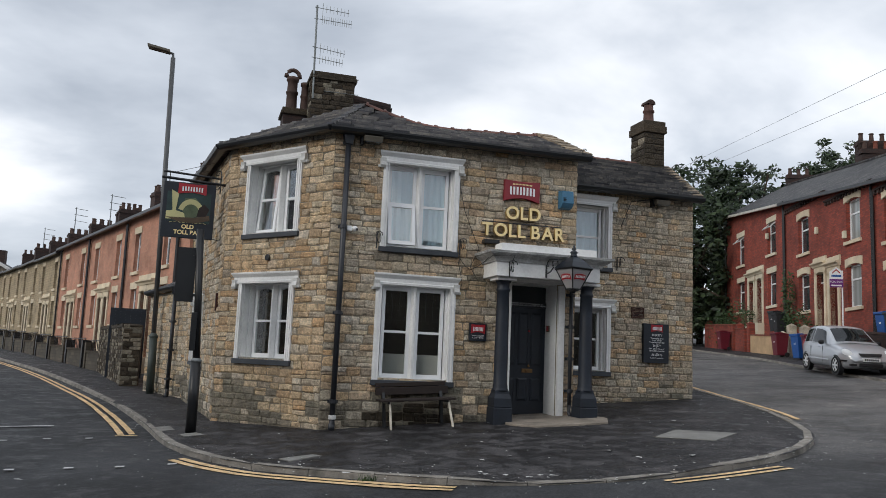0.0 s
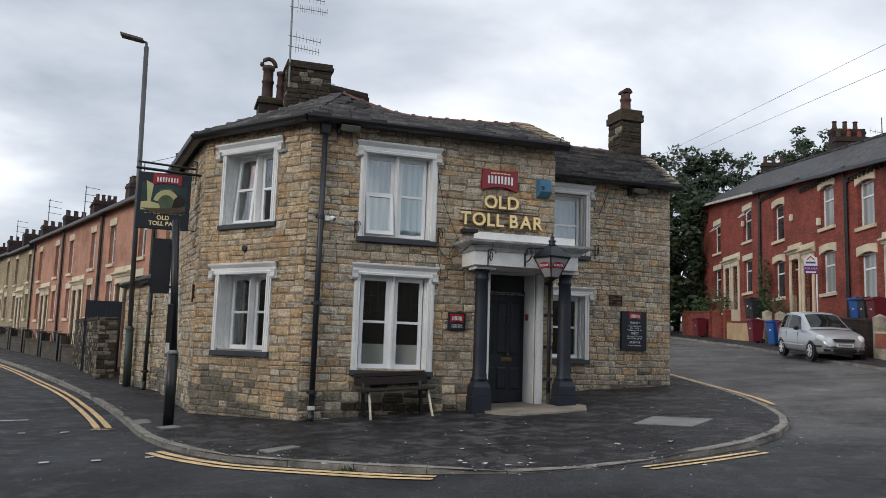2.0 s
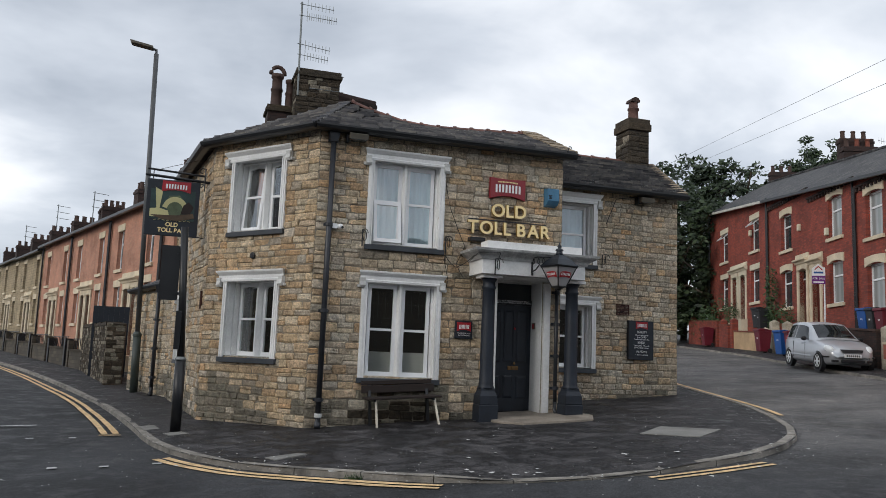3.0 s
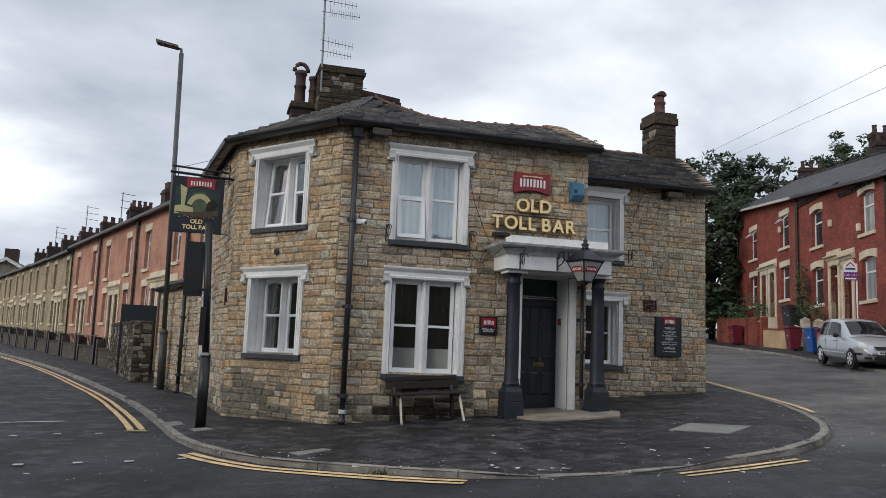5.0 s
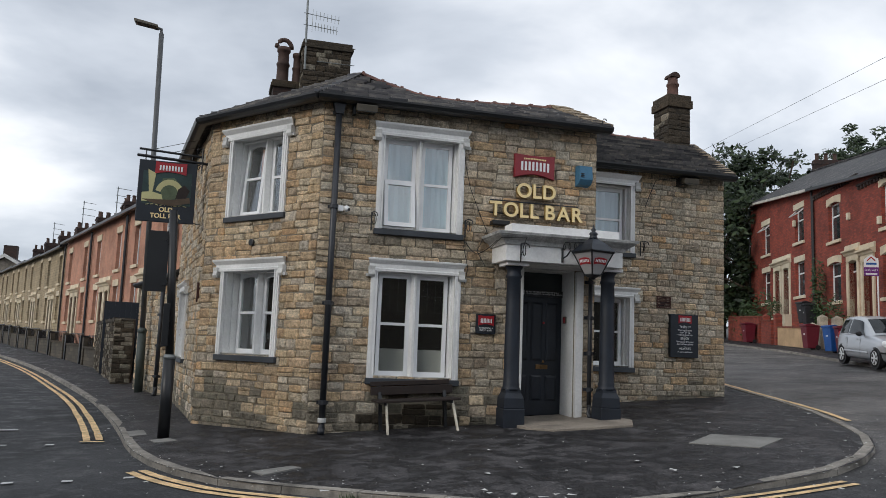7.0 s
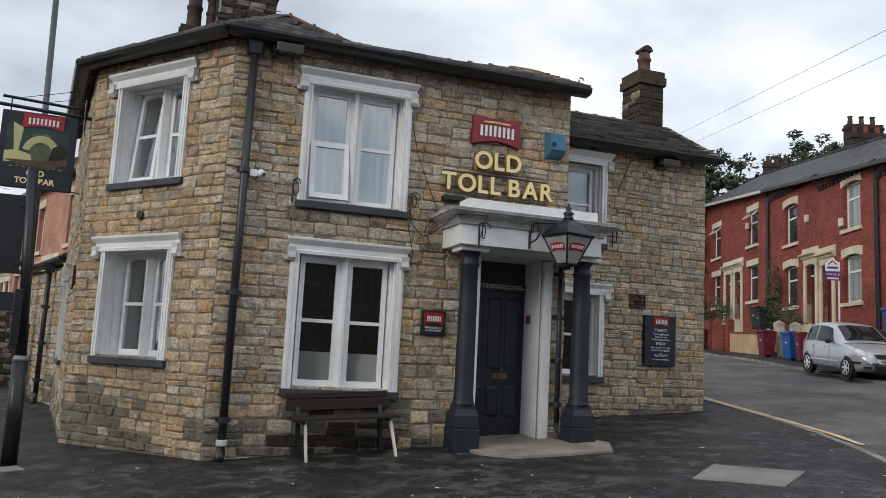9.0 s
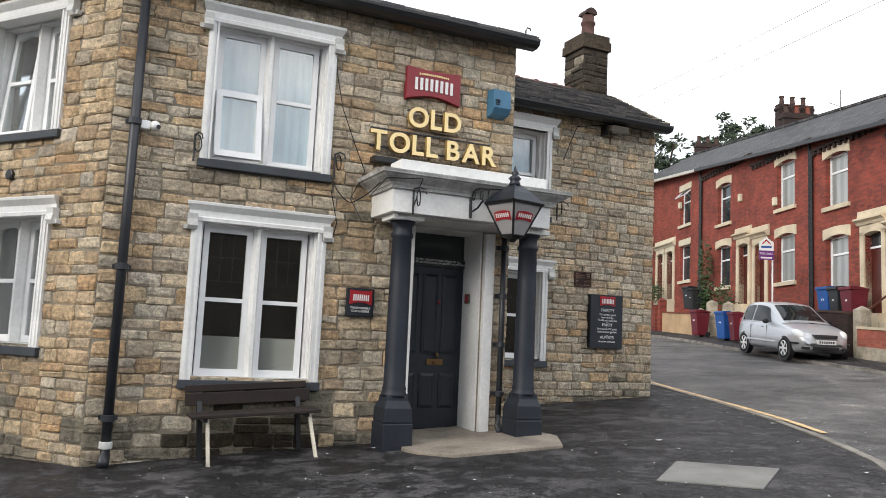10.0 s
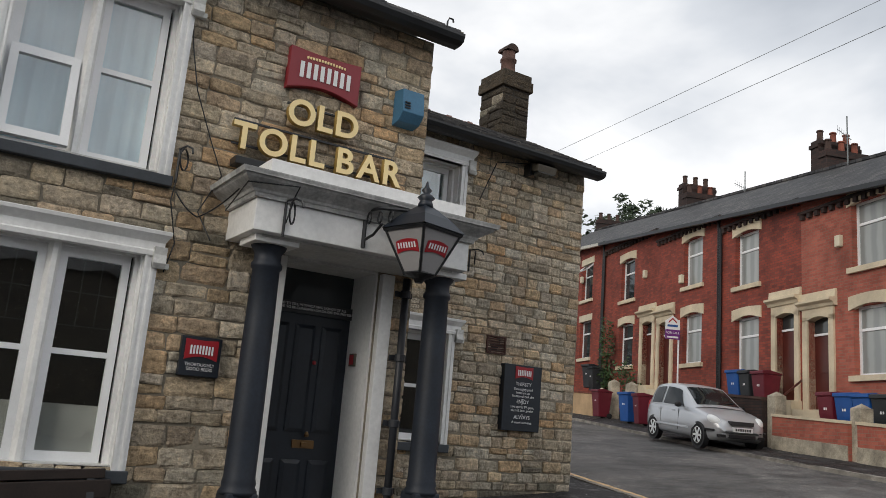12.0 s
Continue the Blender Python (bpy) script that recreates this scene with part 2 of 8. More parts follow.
def slate_mat(name, rough, tone):
    m, n, l, b = mat(name, rough)
    info = n.new("ShaderNodeObjectInfo")
    v = world_vec(n)
    tint = ramp_of(n, l, info.outputs["Random"], [(p, tuple(tone * v for v in c)) for p, c in ((0.0, (0.035, 0.036, 0.042)), (0.3, (0.08, 0.078, 0.08)), (0.6, (0.112, 0.109, 0.11)), (0.8, (0.05, 0.05, 0.058)), (1.0, (0.15, 0.142, 0.132)))])
    lich = noise_of(n, l, 9.0, 5, 0.65, v)
    c = mixed(n, l, tint, ramp_of(n, l, lich, [(0.45, (0.8, 0.8, 0.8)), (0.72, (1.7, 1.6, 1.35))]), 0.7, "MULTIPLY")
    l.new(c, b.inputs["Base Color"])
    bump_of(n, l, b, noise_of(n, l, 45, 4, 0.6, v), 0.4, 0.006)
    return m


SLATE = slate_mat("roof_slate", 0.42, 1.9)
WET_SLATE = slate_mat("wet_roof_slate", 0.16, 1.15)


def far_slate_mat():
    """Slating too far off for single slates: courses, joints and weathered patches."""
    m, n, l, b = mat("far_roof_slate", 0.6)
    c = n.new("ShaderNodeTexCoord")
    sp = n.new("ShaderNodeSeparateXYZ")
    l.new(c.outputs["Object"], sp.inputs[0])
    cm = n.new("ShaderNodeCombineXYZ")
    l.new(sp.outputs[0], cm.inputs[0])
    l.new(sp.outputs[1], cm.inputs[1])
    t = n.new("ShaderNodeTexBrick")
    t.inputs["Scale"].default_value = 1.0
    t.inputs["Brick Width"].default_value = 0.32
    t.inputs["Row Height"].default_value = 0.21
    t.inputs["Mortar Size"].default_value = 0.018
    t.inputs["Color1"].default_value = (0.022, 0.022, 0.025, 1)
    t.inputs["Color2"].default_value = (0.075, 0.072, 0.072, 1)
    t.inputs["Mortar"].default_value = (0.008, 0.008, 0.009, 1)
    l.new(cm.outputs[0], t.inputs["Vector"])
    v = world_vec(n)
    k = mixed(n, l, t.outputs["Color"], ramp_of(n, l, noise_of(n, l, 1.4, 7, 0.72, v), [(0.32, (0.45, 0.45, 0.46)), (0.5, (1, 1, 1)), (0.68, (1.9, 1.8, 1.6))]), 1.0, "MULTIPLY")
    l.new(k, b.inputs["Base Color"])
    b.inputs["Specular IOR Level"].default_value = 0.3
    bump_of(n, l, b, t.outputs["Fac"], -0.6, 0.03)
    return m


FAR_SLATE = far_slate_mat()


def brick_mat(name, a, b2, mortar, scale=1.0):
    """Brickwork or walling in courses, on upright faces of any direction."""
    m, n, l, b = mat(name, 0.85)
    c = n.new("ShaderNodeTexCoord")
    s = n.new("ShaderNodeSeparateXYZ")
    l.new(c.outputs["Object"], s.inputs[0])
    sm = n.new("ShaderNodeMath")
    sm.operation = "ADD"
    l.new(s.outputs[0], sm.inputs[0])
    l.new(s.outputs[1], sm.inputs[1])
    cm = n.new("ShaderNodeCombineXYZ")
    l.new(sm.outputs[0], cm.inputs[0])
    l.new(s.outputs[2], cm.inputs[1])
    t = n.new("ShaderNodeTexBrick")
    t.inputs["Scale"].default_value = 1.0
    t.inputs["Brick Width"].default_value = 0.23 * scale
    t.inputs["Row Height"].default_value = 0.078 * scale
    t.inputs["Mortar Size"].default_value = 0.006 * scale
    t.inputs["Color1"].default_value = (*a, 1)
    t.inputs["Color2"].default_value = (*b2, 1)
    t.inputs["Mortar"].default_value = (*mortar, 1)
    l.new(cm.outputs[0], t.inputs["Vector"])
    v = world_vec(n)
    big = noise_of(n, l, 0.8, 6, 0.65, v)
    fine = noise_of(n, l, 30, 3, 0.6, v)
    col = mixed(n, l, t.outputs["Color"], ramp_of(n, l, big, [(0.3, (0.5, 0.47, 0.46)), (0.5, (0.95, 0.95, 0.95)), (0.68, (1.25, 1.2, 1.18))]), 0.85, "MULTIPLY")
    col = mixed(n, l, col, ramp_of(n, l, fine, [(0.3, (0.8, 0.8, 0.8)), (0.7, (1.15, 1.15, 1.15))]), 0.5, "MULTIPLY")
    l.new(col, b.inputs["Base Color"])
    bump_of(n, l, b, t.outputs["Fac"], -0.4, 0.008)
    return m


RED_BRICK = brick_mat("red_brick", (0.34, 0.068, 0.04), (0.19, 0.042, 0.03), (0.13, 0.06, 0.048))
RED_BRICK2 = brick_mat("pale_red_brick", (0.44, 0.125, 0.085), (0.33, 0.088, 0.06), (0.27, 0.16, 0.12))
PINK_BRICK = brick_mat("orange_brick", (0.50, 0.25, 0.165), (0.43, 0.205, 0.135), (0.40, 0.25, 0.18))
CREAM_STONE = brick_mat("buff_walling", (0.40, 0.32, 0.20), (0.34, 0.27, 0.17), (0.24, 0.19, 0.12), 2.2)
RUBBLE = brick_mat("dark_walling", (0.10, 0.083, 0.06), (0.06, 0.052, 0.04), (0.05, 0.042, 0.03), 1.9)
CHIM_BRICK = brick_mat("sooty_brick", (0.06, 0.030, 0.024), (0.032, 0.022, 0.02), (0.022, 0.02, 0.018))


def asphalt_mat(name, base, wet=0.0, scale=1.0, older=None, edge=False):
    """Worn asphalt with stone chippings and dusty or damp patches; older: the tone of the unmended side street."""
    m, n, l, b = mat(name, 0.8)
    v = world_vec(n)
    grit = noise_of(n, l, 140, 3, 0.8, v)
    chip = noise_of(n, l, 38, 3, 0.75, v)
    patch = noise_of(n, l, 0.55 * scale, 8, 0.66, v)
    worn = noise_of(n, l, 2.1 * scale, 10, 0.76, v)
    tone = base
    if older:
        sp_ = n.new("ShaderNodeSeparateXYZ")
        l.new(v, sp_.inputs[0])
        side = n.new("ShaderNodeMath")
        side.operation = "MULTIPLY_ADD"
        side.inputs[1].default_value = 2.7
        l.new(sp_.outputs[1], side.inputs[0])
        l.new(sp_.outputs[0], side.inputs[2])
        a_ = n.new("ShaderNodeMapRange")
        a_.inputs[1].default_value, a_.inputs[2].default_value = 24.0, 46.0
        l.new(side.outputs[0], a_.inputs[0])
        b_ = n.new("ShaderNodeMapRange")
        b_.inputs[1].default_value, b_.inputs[2].default_value = 5.0, 9.0
        l.new(sp_.outputs[0], b_.inputs[0])
        k_ = n.new("ShaderNodeMath")
        k_.operation = "MULTIPLY"
        l.new(a_.outputs[0], k_.inputs[0])
        l.new(b_.outputs[0], k_.inputs[1])
        tone = mixed(n, l, base, older, k_.outputs[0])
    c = mixed(n, l, tone, ramp_of(n, l, patch, [(0.36, (0.55, 0.55, 0.55)), (0.5, (1, 1, 1)), (0.66, (1.5, 1.48, 1.45))]), 1.0, "MULTIPLY")
    if edge:
        # tarry skin worn through to grey in sharp-edged patches
        c = mixed(n, l, c, ramp_of(n, l, worn, [(0.505, (0.34, 0.34, 0.35)), (0.52, (1.0, 1.0, 1.01)), (0.66, (1.55, 1.52, 1.5))]), 0.97, "MULTIPLY")
    else:
        c = mixed(n, l, c, ramp_of(n, l, worn, [(0.38, (0.55, 0.55, 0.56)), (0.52, (1, 1, 1)), (0.64, (1.7, 1.66, 1.6))]), 0.75, "MULTIPLY")
    c = mixed(n, l, c, ramp_of(n, l, chip, [(0.36, (0.5, 0.5, 0.5)), (0.55, (1.05, 1.05, 1.05)), (0.68, (2.6, 2.55, 2.5))]), 0.7, "MULTIPLY")
    c = mixed(n, l, c, ramp_of(n, l, grit, [(0.35, (0.55, 0.55, 0.55)), (0.62, (1.3, 1.3, 1.3)), (0.75, (2.4, 2.4, 2.3))]), 0.6, "MULTIPLY")
    l.new(c, b.inputs["Base Color"])
    r = ramp_of(n, l, worn, [(0.4, (0.6 - wet, 0, 0)), (0.55, (0.88, 0, 0))])
    sp = n.new("ShaderNodeSeparateColor")
    l.new(r, sp.inputs[0])
    l.new(sp.outputs[0], b.inputs["Roughness"])
    b.inputs["Specular IOR Level"].default_value = 0.3
    bump_of(n, l, b, chip, 0.7, 0.012)
    return m


ASPHALT = asphalt_mat("road_asphalt", (0.037, 0.039, 0.043), 0.08, 1.0, (0.135, 0.131, 0.128))
PAVING = asphalt_mat("pavement_asphalt", (0.053, 0.051, 0.053), 0.2, 1.2, edge=True)


def leaf_mat(name, stops):
    m, n, l, b = mat(name, 0.6)
    g = n.new("ShaderNodeNewGeometry")
    l.new(ramp_of(n, l, g.outputs["Random Per Island"], stops), b.inputs["Base Color"])
    return m


LEAF = leaf_mat("leaf", [(0.0, (0.010, 0.020, 0.008)), (0.5, (0.022, 0.042, 0.014)), (1.0, (0.05, 0.078, 0.028))])
IVY = leaf_mat("ivy_leaf", [(0.0, (0.02, 0.05, 0.015)), (1.0, (0.06, 0.11, 0.035))])


# ---- building helpers ----
def ground_z(x, y):
    x, y = max(-120.0, min(70.0, x)), max(-80.0, min(130.0, y))
    s = x if x > -1.5 else -1.5 + (x + 1.5) * 0.1
    up = max(0.0, min(1.0, ((x - 23.4) * 0.349 + (y - 19.85) * 0.938) / 10.0)) * max(0.0, min(1.0, (x - 16.0) / 4.0))
    return -0.653 + 0.024 * y + 0.066 * s + 0.15 * up


ROAD_DROP = 0.075


def thing(name, m, label, category, group="", kind=""):
    ob = new(name)
    ob.empty_display_size = 0.2
    ob.matrix_basis = m if isinstance(m, Matrix) else Matrix.Translation(m)
    return tagged(ob, label, category, group, kind)


def mesh_of(name, bm, material, smooth=False):
    bmesh.ops.recalc_face_normals(bm, faces=bm.faces)
    me = bpy.data.meshes.new(name)
    bm.to_mesh(me)
    bm.free()
    if smooth:
        for p in me.polygons:
            p.use_smooth = True
    me.materials.append(material)
    return me


def under(ob, parent):
    """Parents ob, whose mesh is in world metres, to a thing or to a part."""
    ob.parent = parent
    if parent.parent is None and parent.type == "EMPTY":
        ob.matrix_parent_inverse = parent.matrix_basis.inverted()
    return ob


def part(name, bm, material, parent, label="", smooth=False, bevel=0.0):
    ob = new(name, mesh_of(name, bm, material, smooth))
    under(ob, parent)
    if bevel:
        md = ob.modifiers.new("worn_edge", "BEVEL")
        md.width, md.segments, md.limit_method = bevel, 2, "ANGLE"
    if label:
        ob["label"] = label
    return ob


def box(bm, x0, x1, y0, y1, z0, z1, m=None):
    pts = [(x, y, z) for z in (z0, z1) for y in (y0, y1) for x in (x0, x1)]
    vs = [bm.verts.new(m @ Vector(p) if m else Vector(p)) for p in pts]
    for f in ((0, 1, 3, 2), (4, 6, 7, 5), (0, 4, 5, 1), (1, 5, 7, 3), (3, 7, 6, 2), (2, 6, 4, 0)):
        bm.faces.new([vs[i] for i in f])
    return bm


def boxed(*a, m=None):
    return box(bmesh.new(), *a, m=m)


def poly(bm, pts, m=None):
    return bm.faces.new([bm.verts.new(m @ Vector(p) if m else Vector(p)) for p in pts])


def prism(bm, pts, d, m=None):
    """A flat outline pushed along the vector d."""
    d = Vector(d)
    a = [bm.verts.new((m @ Vector(p)) if m else Vector(p)) for p in pts]
    b = [bm.verts.new((m @ (Vector(p) + d)) if m else Vector(p) + d) for p in pts]
    bm.faces.new(a), bm.faces.new(b[::-1])
    k = len(pts)
    for i in range(k):
        bm.faces.new((a[i], b[i], b[(i + 1) % k], a[(i + 1) % k]))
    return bm


def lathe(bm, prof, m, seg=16):
    """A turned shape; prof: (radius, height)."""
    rings = [[bm.verts.new(m @ Vector((r * math.cos(2 * math.pi * k / seg), r * math.sin(2 * math.pi * k / seg), z))) for k in range(seg)] for r, z in prof]
    for a, b in zip(rings, rings[1:]):
        for k in range(seg):
            bm.faces.new((a[k], a[(k + 1) % seg], b[(k + 1) % seg], b[k]))
    bm.faces.new(rings[0][::-1]), bm.faces.new(rings[-1])
    return bm


def tube(bm, pts, r, seg=8):
    """A round bar along points."""
    pts = [Vector(p) for p in pts]
    rings = []
    for i, p in enumerate(pts):
        d = (pts[min(i + 1, len(pts) - 1)] - pts[max(i - 1, 0)]).normalized()
        u = d.cross(Vector((0, 0, 1)) if abs(d.z) < 0.9 else Vector((1, 0, 0))).normalized()
        w = d.cross(u)
        rings.append([bm.verts.new(p + r * (math.cos(2 * math.pi * k / seg) * u + math.sin(2 * math.pi * k / seg) * w)) for k in range(seg)])
    for a, b in zip(rings, rings[1:]):
        for k in range(seg):
            bm.faces.new((a[k], a[(k + 1) % seg], b[(k + 1) % seg], b[k]))
    bm.faces.new(rings[0][::-1]), bm.faces.new(rings[-1])
    return bm


def sweep(bm, prof, x0, x1, m, mitre=0.0):
    """A moulding: prof of (y, z) from x0 to x1; mitre widens the ends with the projection."""
    a = [bm.verts.new(m @ Vector((x0 + mitre * y, y, z))) for y, z in prof]
    b = [bm.verts.new(m @ Vector((x1 - mitre * y, y, z))) for y, z in prof]
    bm.faces.new(a), bm.faces.new(b[::-1])
    k = len(prof)
    for i in range(k):
        bm.faces.new((a[i], b[i], b[(i + 1) % k], a[(i + 1) % k]))
    return bm


def frame_of(ox, oy, dx, dy):
    """A wall's own frame: x along it to the right, y into it, z up."""
    k = math.hypot(dx, dy)
    dx, dy = dx / k, dy / k
    return Matrix(((dx, -dy, 0, ox), (dy, dx, 0, oy), (0, 0, 1, 0), (0, 0, 0, 1)))


def words(name, text, size, m, material, parent, depth=0.004, align="CENTER", bold=0.0):
    cu = bpy.data.curves.new(name, "FONT")
    cu.body, cu.size, cu.extrude, cu.align_x, cu.offset = text, size, depth, align, bold
    tmp = bpy.data.objects.new(name, cu)
    scene.collection.objects.link(tmp)
    bpy.context.view_layer.update()
    me = bpy.data.meshes.new_from_object(tmp.evaluated_get(bpy.context.evaluated_depsgraph_get()))
    bpy.data.objects.remove(tmp)
    me.transform(m @ Matrix.Rotation(radians(90), 4, "X"))
    me.materials.clear()
    me.materials.append(material)
    return under(new(name, me), parent)


# ---- ground, road and pavements ----
def spaced(lo, hi, a, b, fine, coarse):
    out, v = [], a
    while v < b:
        out.append(v)
        v += fine
    out.append(b)
    v, k = a, fine
    left = []
    while v > lo:
        k = min(k * 1.6, coarse)
        v = max(lo, v - k)
        left.append(v)
    v, k = b, fine
    right = []
    while v < hi:
        k = min(k * 1.6, coarse)
        v = min(hi, v + k)
        right.append(v)
    return left[::-1] + out + right


bm = bmesh.new()
gx, gy = spaced(-900, 900, -20, 40, 1.5, 150), spaced(-900, 900, -10, 60, 1.5, 150)
grid = [[bm.verts.new((x, y, ground_z(x, y) - ROAD_DROP + 0.004 * math.sin(1.3 * x + 0.7 * y))) for x in gx] for y in gy]
for r0, r1 in zip(grid, grid[1:]):
    for i in range(len(gx) - 1):
        bm.faces.new((r0[i], r0[i + 1], r1[i + 1], r1[i]))
road = tagged(new("road", mesh_of("road", bm, ASPHALT, True)), "worn dark asphalt road junction with patched surface", "road", kind="structure")


def resample(pts, n):
    pts = [Vector((*p, 0)) for p in pts]
    lens = [0]
    for a, b in zip(pts, pts[1:]):
        lens.append(lens[-1] + (b - a).length)
    out = []
    for k in range(n):
        s = lens[-1] * k / (n - 1)
        i = max(j for j in range(len(lens)) if lens[j] <= s + 1e-9)
        i = min(i, len(pts) - 2)
        t = (s - lens[i]) / max(1e-9, lens[i + 1] - lens[i])
        out.append(pts[i].lerp(pts[i + 1], t))
    return out


def smoothed(pts, rounds=2):
    for _ in range(rounds):
        q = [pts[0]]
        for a, b in zip(pts, pts[1:]):
            q += [tuple(0.75 * u + 0.25 * v for u, v in zip(a, b)), tuple(0.25 * u + 0.75 * v for u, v in zip(a, b))]
        pts = q + [pts[-1]]
    return pts


KERB = [(-12.5, 54), (-9.2, 46), (-6.33, 38.2), (-4.34, 32.2), (-2.72, 26.6), (-1.5, 22.2), (-0.62, 18.0), (-0.16, 15.4), (0.08, 13.8), (0.5, 12.4), (0.94, 11.5), (1.4, 10.8), (2.0, 10.25), (2.78, 9.57), (3.57, 9.0), (4.53, 8.68), (5.4, 8.58), (6.3, 8.68), (7.4, 8.92), (8.22, 9.26), (9.06, 9.88), (9.66, 10.5), (10.2, 11.3), (11.4, 13.7), (12.2, 16.1), (13.0, 18.5), (15.6, 26), (19.1, 36)]
INNER = [(-8.5, 54), (-5.6, 46), (-3.2, 38), (-1.0, 30), (0.2, 24), (0.75, 20.3), (0.9, 18.5), (0.95, 16.9), (1.8, 15.7), (2.7, 14.5), (3.6, 14.45), (4.5, 14.45), (5.4, 14.45), (6.3, 14.75), (7.2, 14.6), (7.5, 15.5), (8.4, 16.6), (9.4, 16.6), (10.4, 16.6), (11.3, 16.6), (11.5, 18), (12.6, 20), (14.8, 26), (18.5, 36)]


def dip(x, y):
    """How far the pavement's edge sinks at the dropped kerb."""
    side = max(0.0, min(1.0, (x - 3.5) / 0.7, (6.5 - x) / 0.7))
    return 0.052 * side * max(0.0, min(1.0, 1.0 - (y - 8.9) / 1.0))


def paved(name, outer, inner, n, label, lift=0.0):
    bm = bmesh.new()
    rows = []
    for a, b in zip(resample(outer, n), resample(inner, n)):
        rows.append([bm.verts.new((p.x, p.y, ground_z(p.x, p.y) - dip(p.x, p.y) + lift + 0.006 * math.sin(2.1 * p.x + 1.7 * p.y))) for p in (a.lerp(b, k / 8) for k in range(9))])
    for r0, r1 in zip(rows, rows[1:]):
        for k in range(8):
            bm.faces.new((r0[k], r0[k + 1], r1[k + 1], r1[k]))
    return tagged(new(name, mesh_of(name, bm, PAVING, True)), label, "pavement", kind="structure")


paved("pavement", smoothed(KERB), INNER, 150, "dark patched asphalt pavement wrapping the street corner")


def kerb_line(name, pts, length, side, label):
    """Kerb stones along a line; the carriageway lies on the given side."""
    top = thing(name, (pts[0][0], pts[0][1], ground_z(*pts[0])), label, "kerb", kind="structure")
    line = smoothed(pts)
    total = sum(math.dist(a, b) for a, b in zip(line, line[1:]))
    n = int(total / length)
    q = resample(line, n + 1)
    for a, b in zip(q, q[1:]):
        d = (b - a).normalized()
        o = Vector((d.y, -d.x, 0)) * side
        bm = bmesh.new()
        e0, e1 = a + d * 0.006, b - d * 0.006
        w = 0.13
        ring = []
        for e in (e0, e1):
            z = ground_z(e.x, e.y) - dip(e.x, e.y) + random.uniform(-0.004, 0.006)
            ring.append([bm.verts.new((*(e + o * u).xy, z + h)) for u, h in ((-w, -0.2), (-w, 0.008), (-0.02, 0.008), (0.0, -0.012), (0.012, -0.25))])
        r0, r1 = ring
        for k in range(5):
            bm.faces.new((r0[k], r0[(k + 1) % 5], r1[(k + 1) % 5], r1[k]))
        bm.faces.new(r0[::-1]), bm.faces.new(r1)
        part("kerb_stone", bm, CONCRETE, top)
    return top


kerb_line("kerb", KERB, 0.92, 1, "weathered concrete kerb stones round the corner")


def painted(name, line, off, width, label, material, z=None, gaps=0.0, seed=1):
    rnd = random.Random(seed)
    bm = bmesh.new()
    q = resample(line, max(2, int(sum(math.dist(a, b) for a, b in zip(line, line[1:])) / 0.35)))
    rows = []
    for i, p in enumerate(q):
        d = (q[min(i + 1, len(q) - 1)] - q[max(i - 1, 0)]).normalized()
        o = Vector((d.y, -d.x, 0))
        w0, w1 = off + rnd.uniform(-0.008, 0.008), off + width + rnd.uniform(-0.008, 0.008)
        rows.append([bm.verts.new((*(p + o * w).xy, ground_z(*(p + o * w).xy) - ROAD_DROP + 0.012 + 0.03 * max(0.0, 1 - abs((p + o * w).x + 1.5) / 1.6))) for w in (w0, w1)])
    for r0, r1 in zip(rows, rows[1:]):
        if rnd.random() >= gaps:
            bm.faces.new((r0[0], r0[1], r1[1], r1[0]))
    return tagged(new(name, mesh_of(name, bm, material)), label, "road marking", kind="structure")


_k = smoothed(KERB)
_left = [p for p in _k if p[1] > 15.0 and p[0] < 0.5]
_right = [p for p in _k if p[0] > 10.0 and p[1] > 12.6]
for _o, _q in ((0.26, 0.06), (0.44, 0.23)):
    painted("yellow_line", _left, _o, 0.1, "worn double yellow line along the kerb", YELLOW, seed=3)
    painted("yellow_line", _right, _q, 0.1, "worn double yellow line along the side street kerb", YELLOW, seed=4)
for _o in (0.12, 0.27):
    painted("yellow_line", [p for p in _k if 0.45 < p[0] < 3.7 and p[1] < 12.6], _o, 0.1, "chipped yellow line at the corner kerb", YELLOW, seed=5)
    painted("yellow_line", [(5.75, 8.52), (6.5, 8.6), (7.6, 8.82)], _o - 0.1, 0.07, "short broken yellow line", YELLOW, gaps=0.2, seed=6)
painted("yellow_line", [(-0.72, 15.1), (-0.36, 15.02)], -0.04, 0.08, "yellow line end bar", YELLOW)
for _x, _y in ((-1.71, 11.89), (-1.0, 11.86), (-0.37, 11.79), (0.29, 11.81), (-2.37, 14.81), (-1.75, 14.97), (-1.1, 14.89), (-2.4, 11.9), (-3.0, 14.8)):
    painted("road_dash", [(_x - 0.06, _y), (_x + 0.06, _y)], -0.05, 0.1, "small white give-way dash", ROAD_WHITE)
painted("road_dash", [(-3.6, 16.65), (-1.93, 16.85)], -0.05, 0.1, "faded white centre line", ROAD_WHITE)


def flag(name, pts, lift, label, material=COVER):
    bm = bmesh.new()
    prism(bm, [(x, y, ground_z(x, y) + lift) for x, y in pts], (0, 0, -0.05))
    return tagged(new(name, mesh_of(name, bm, material)), label, "slab", kind="structure")


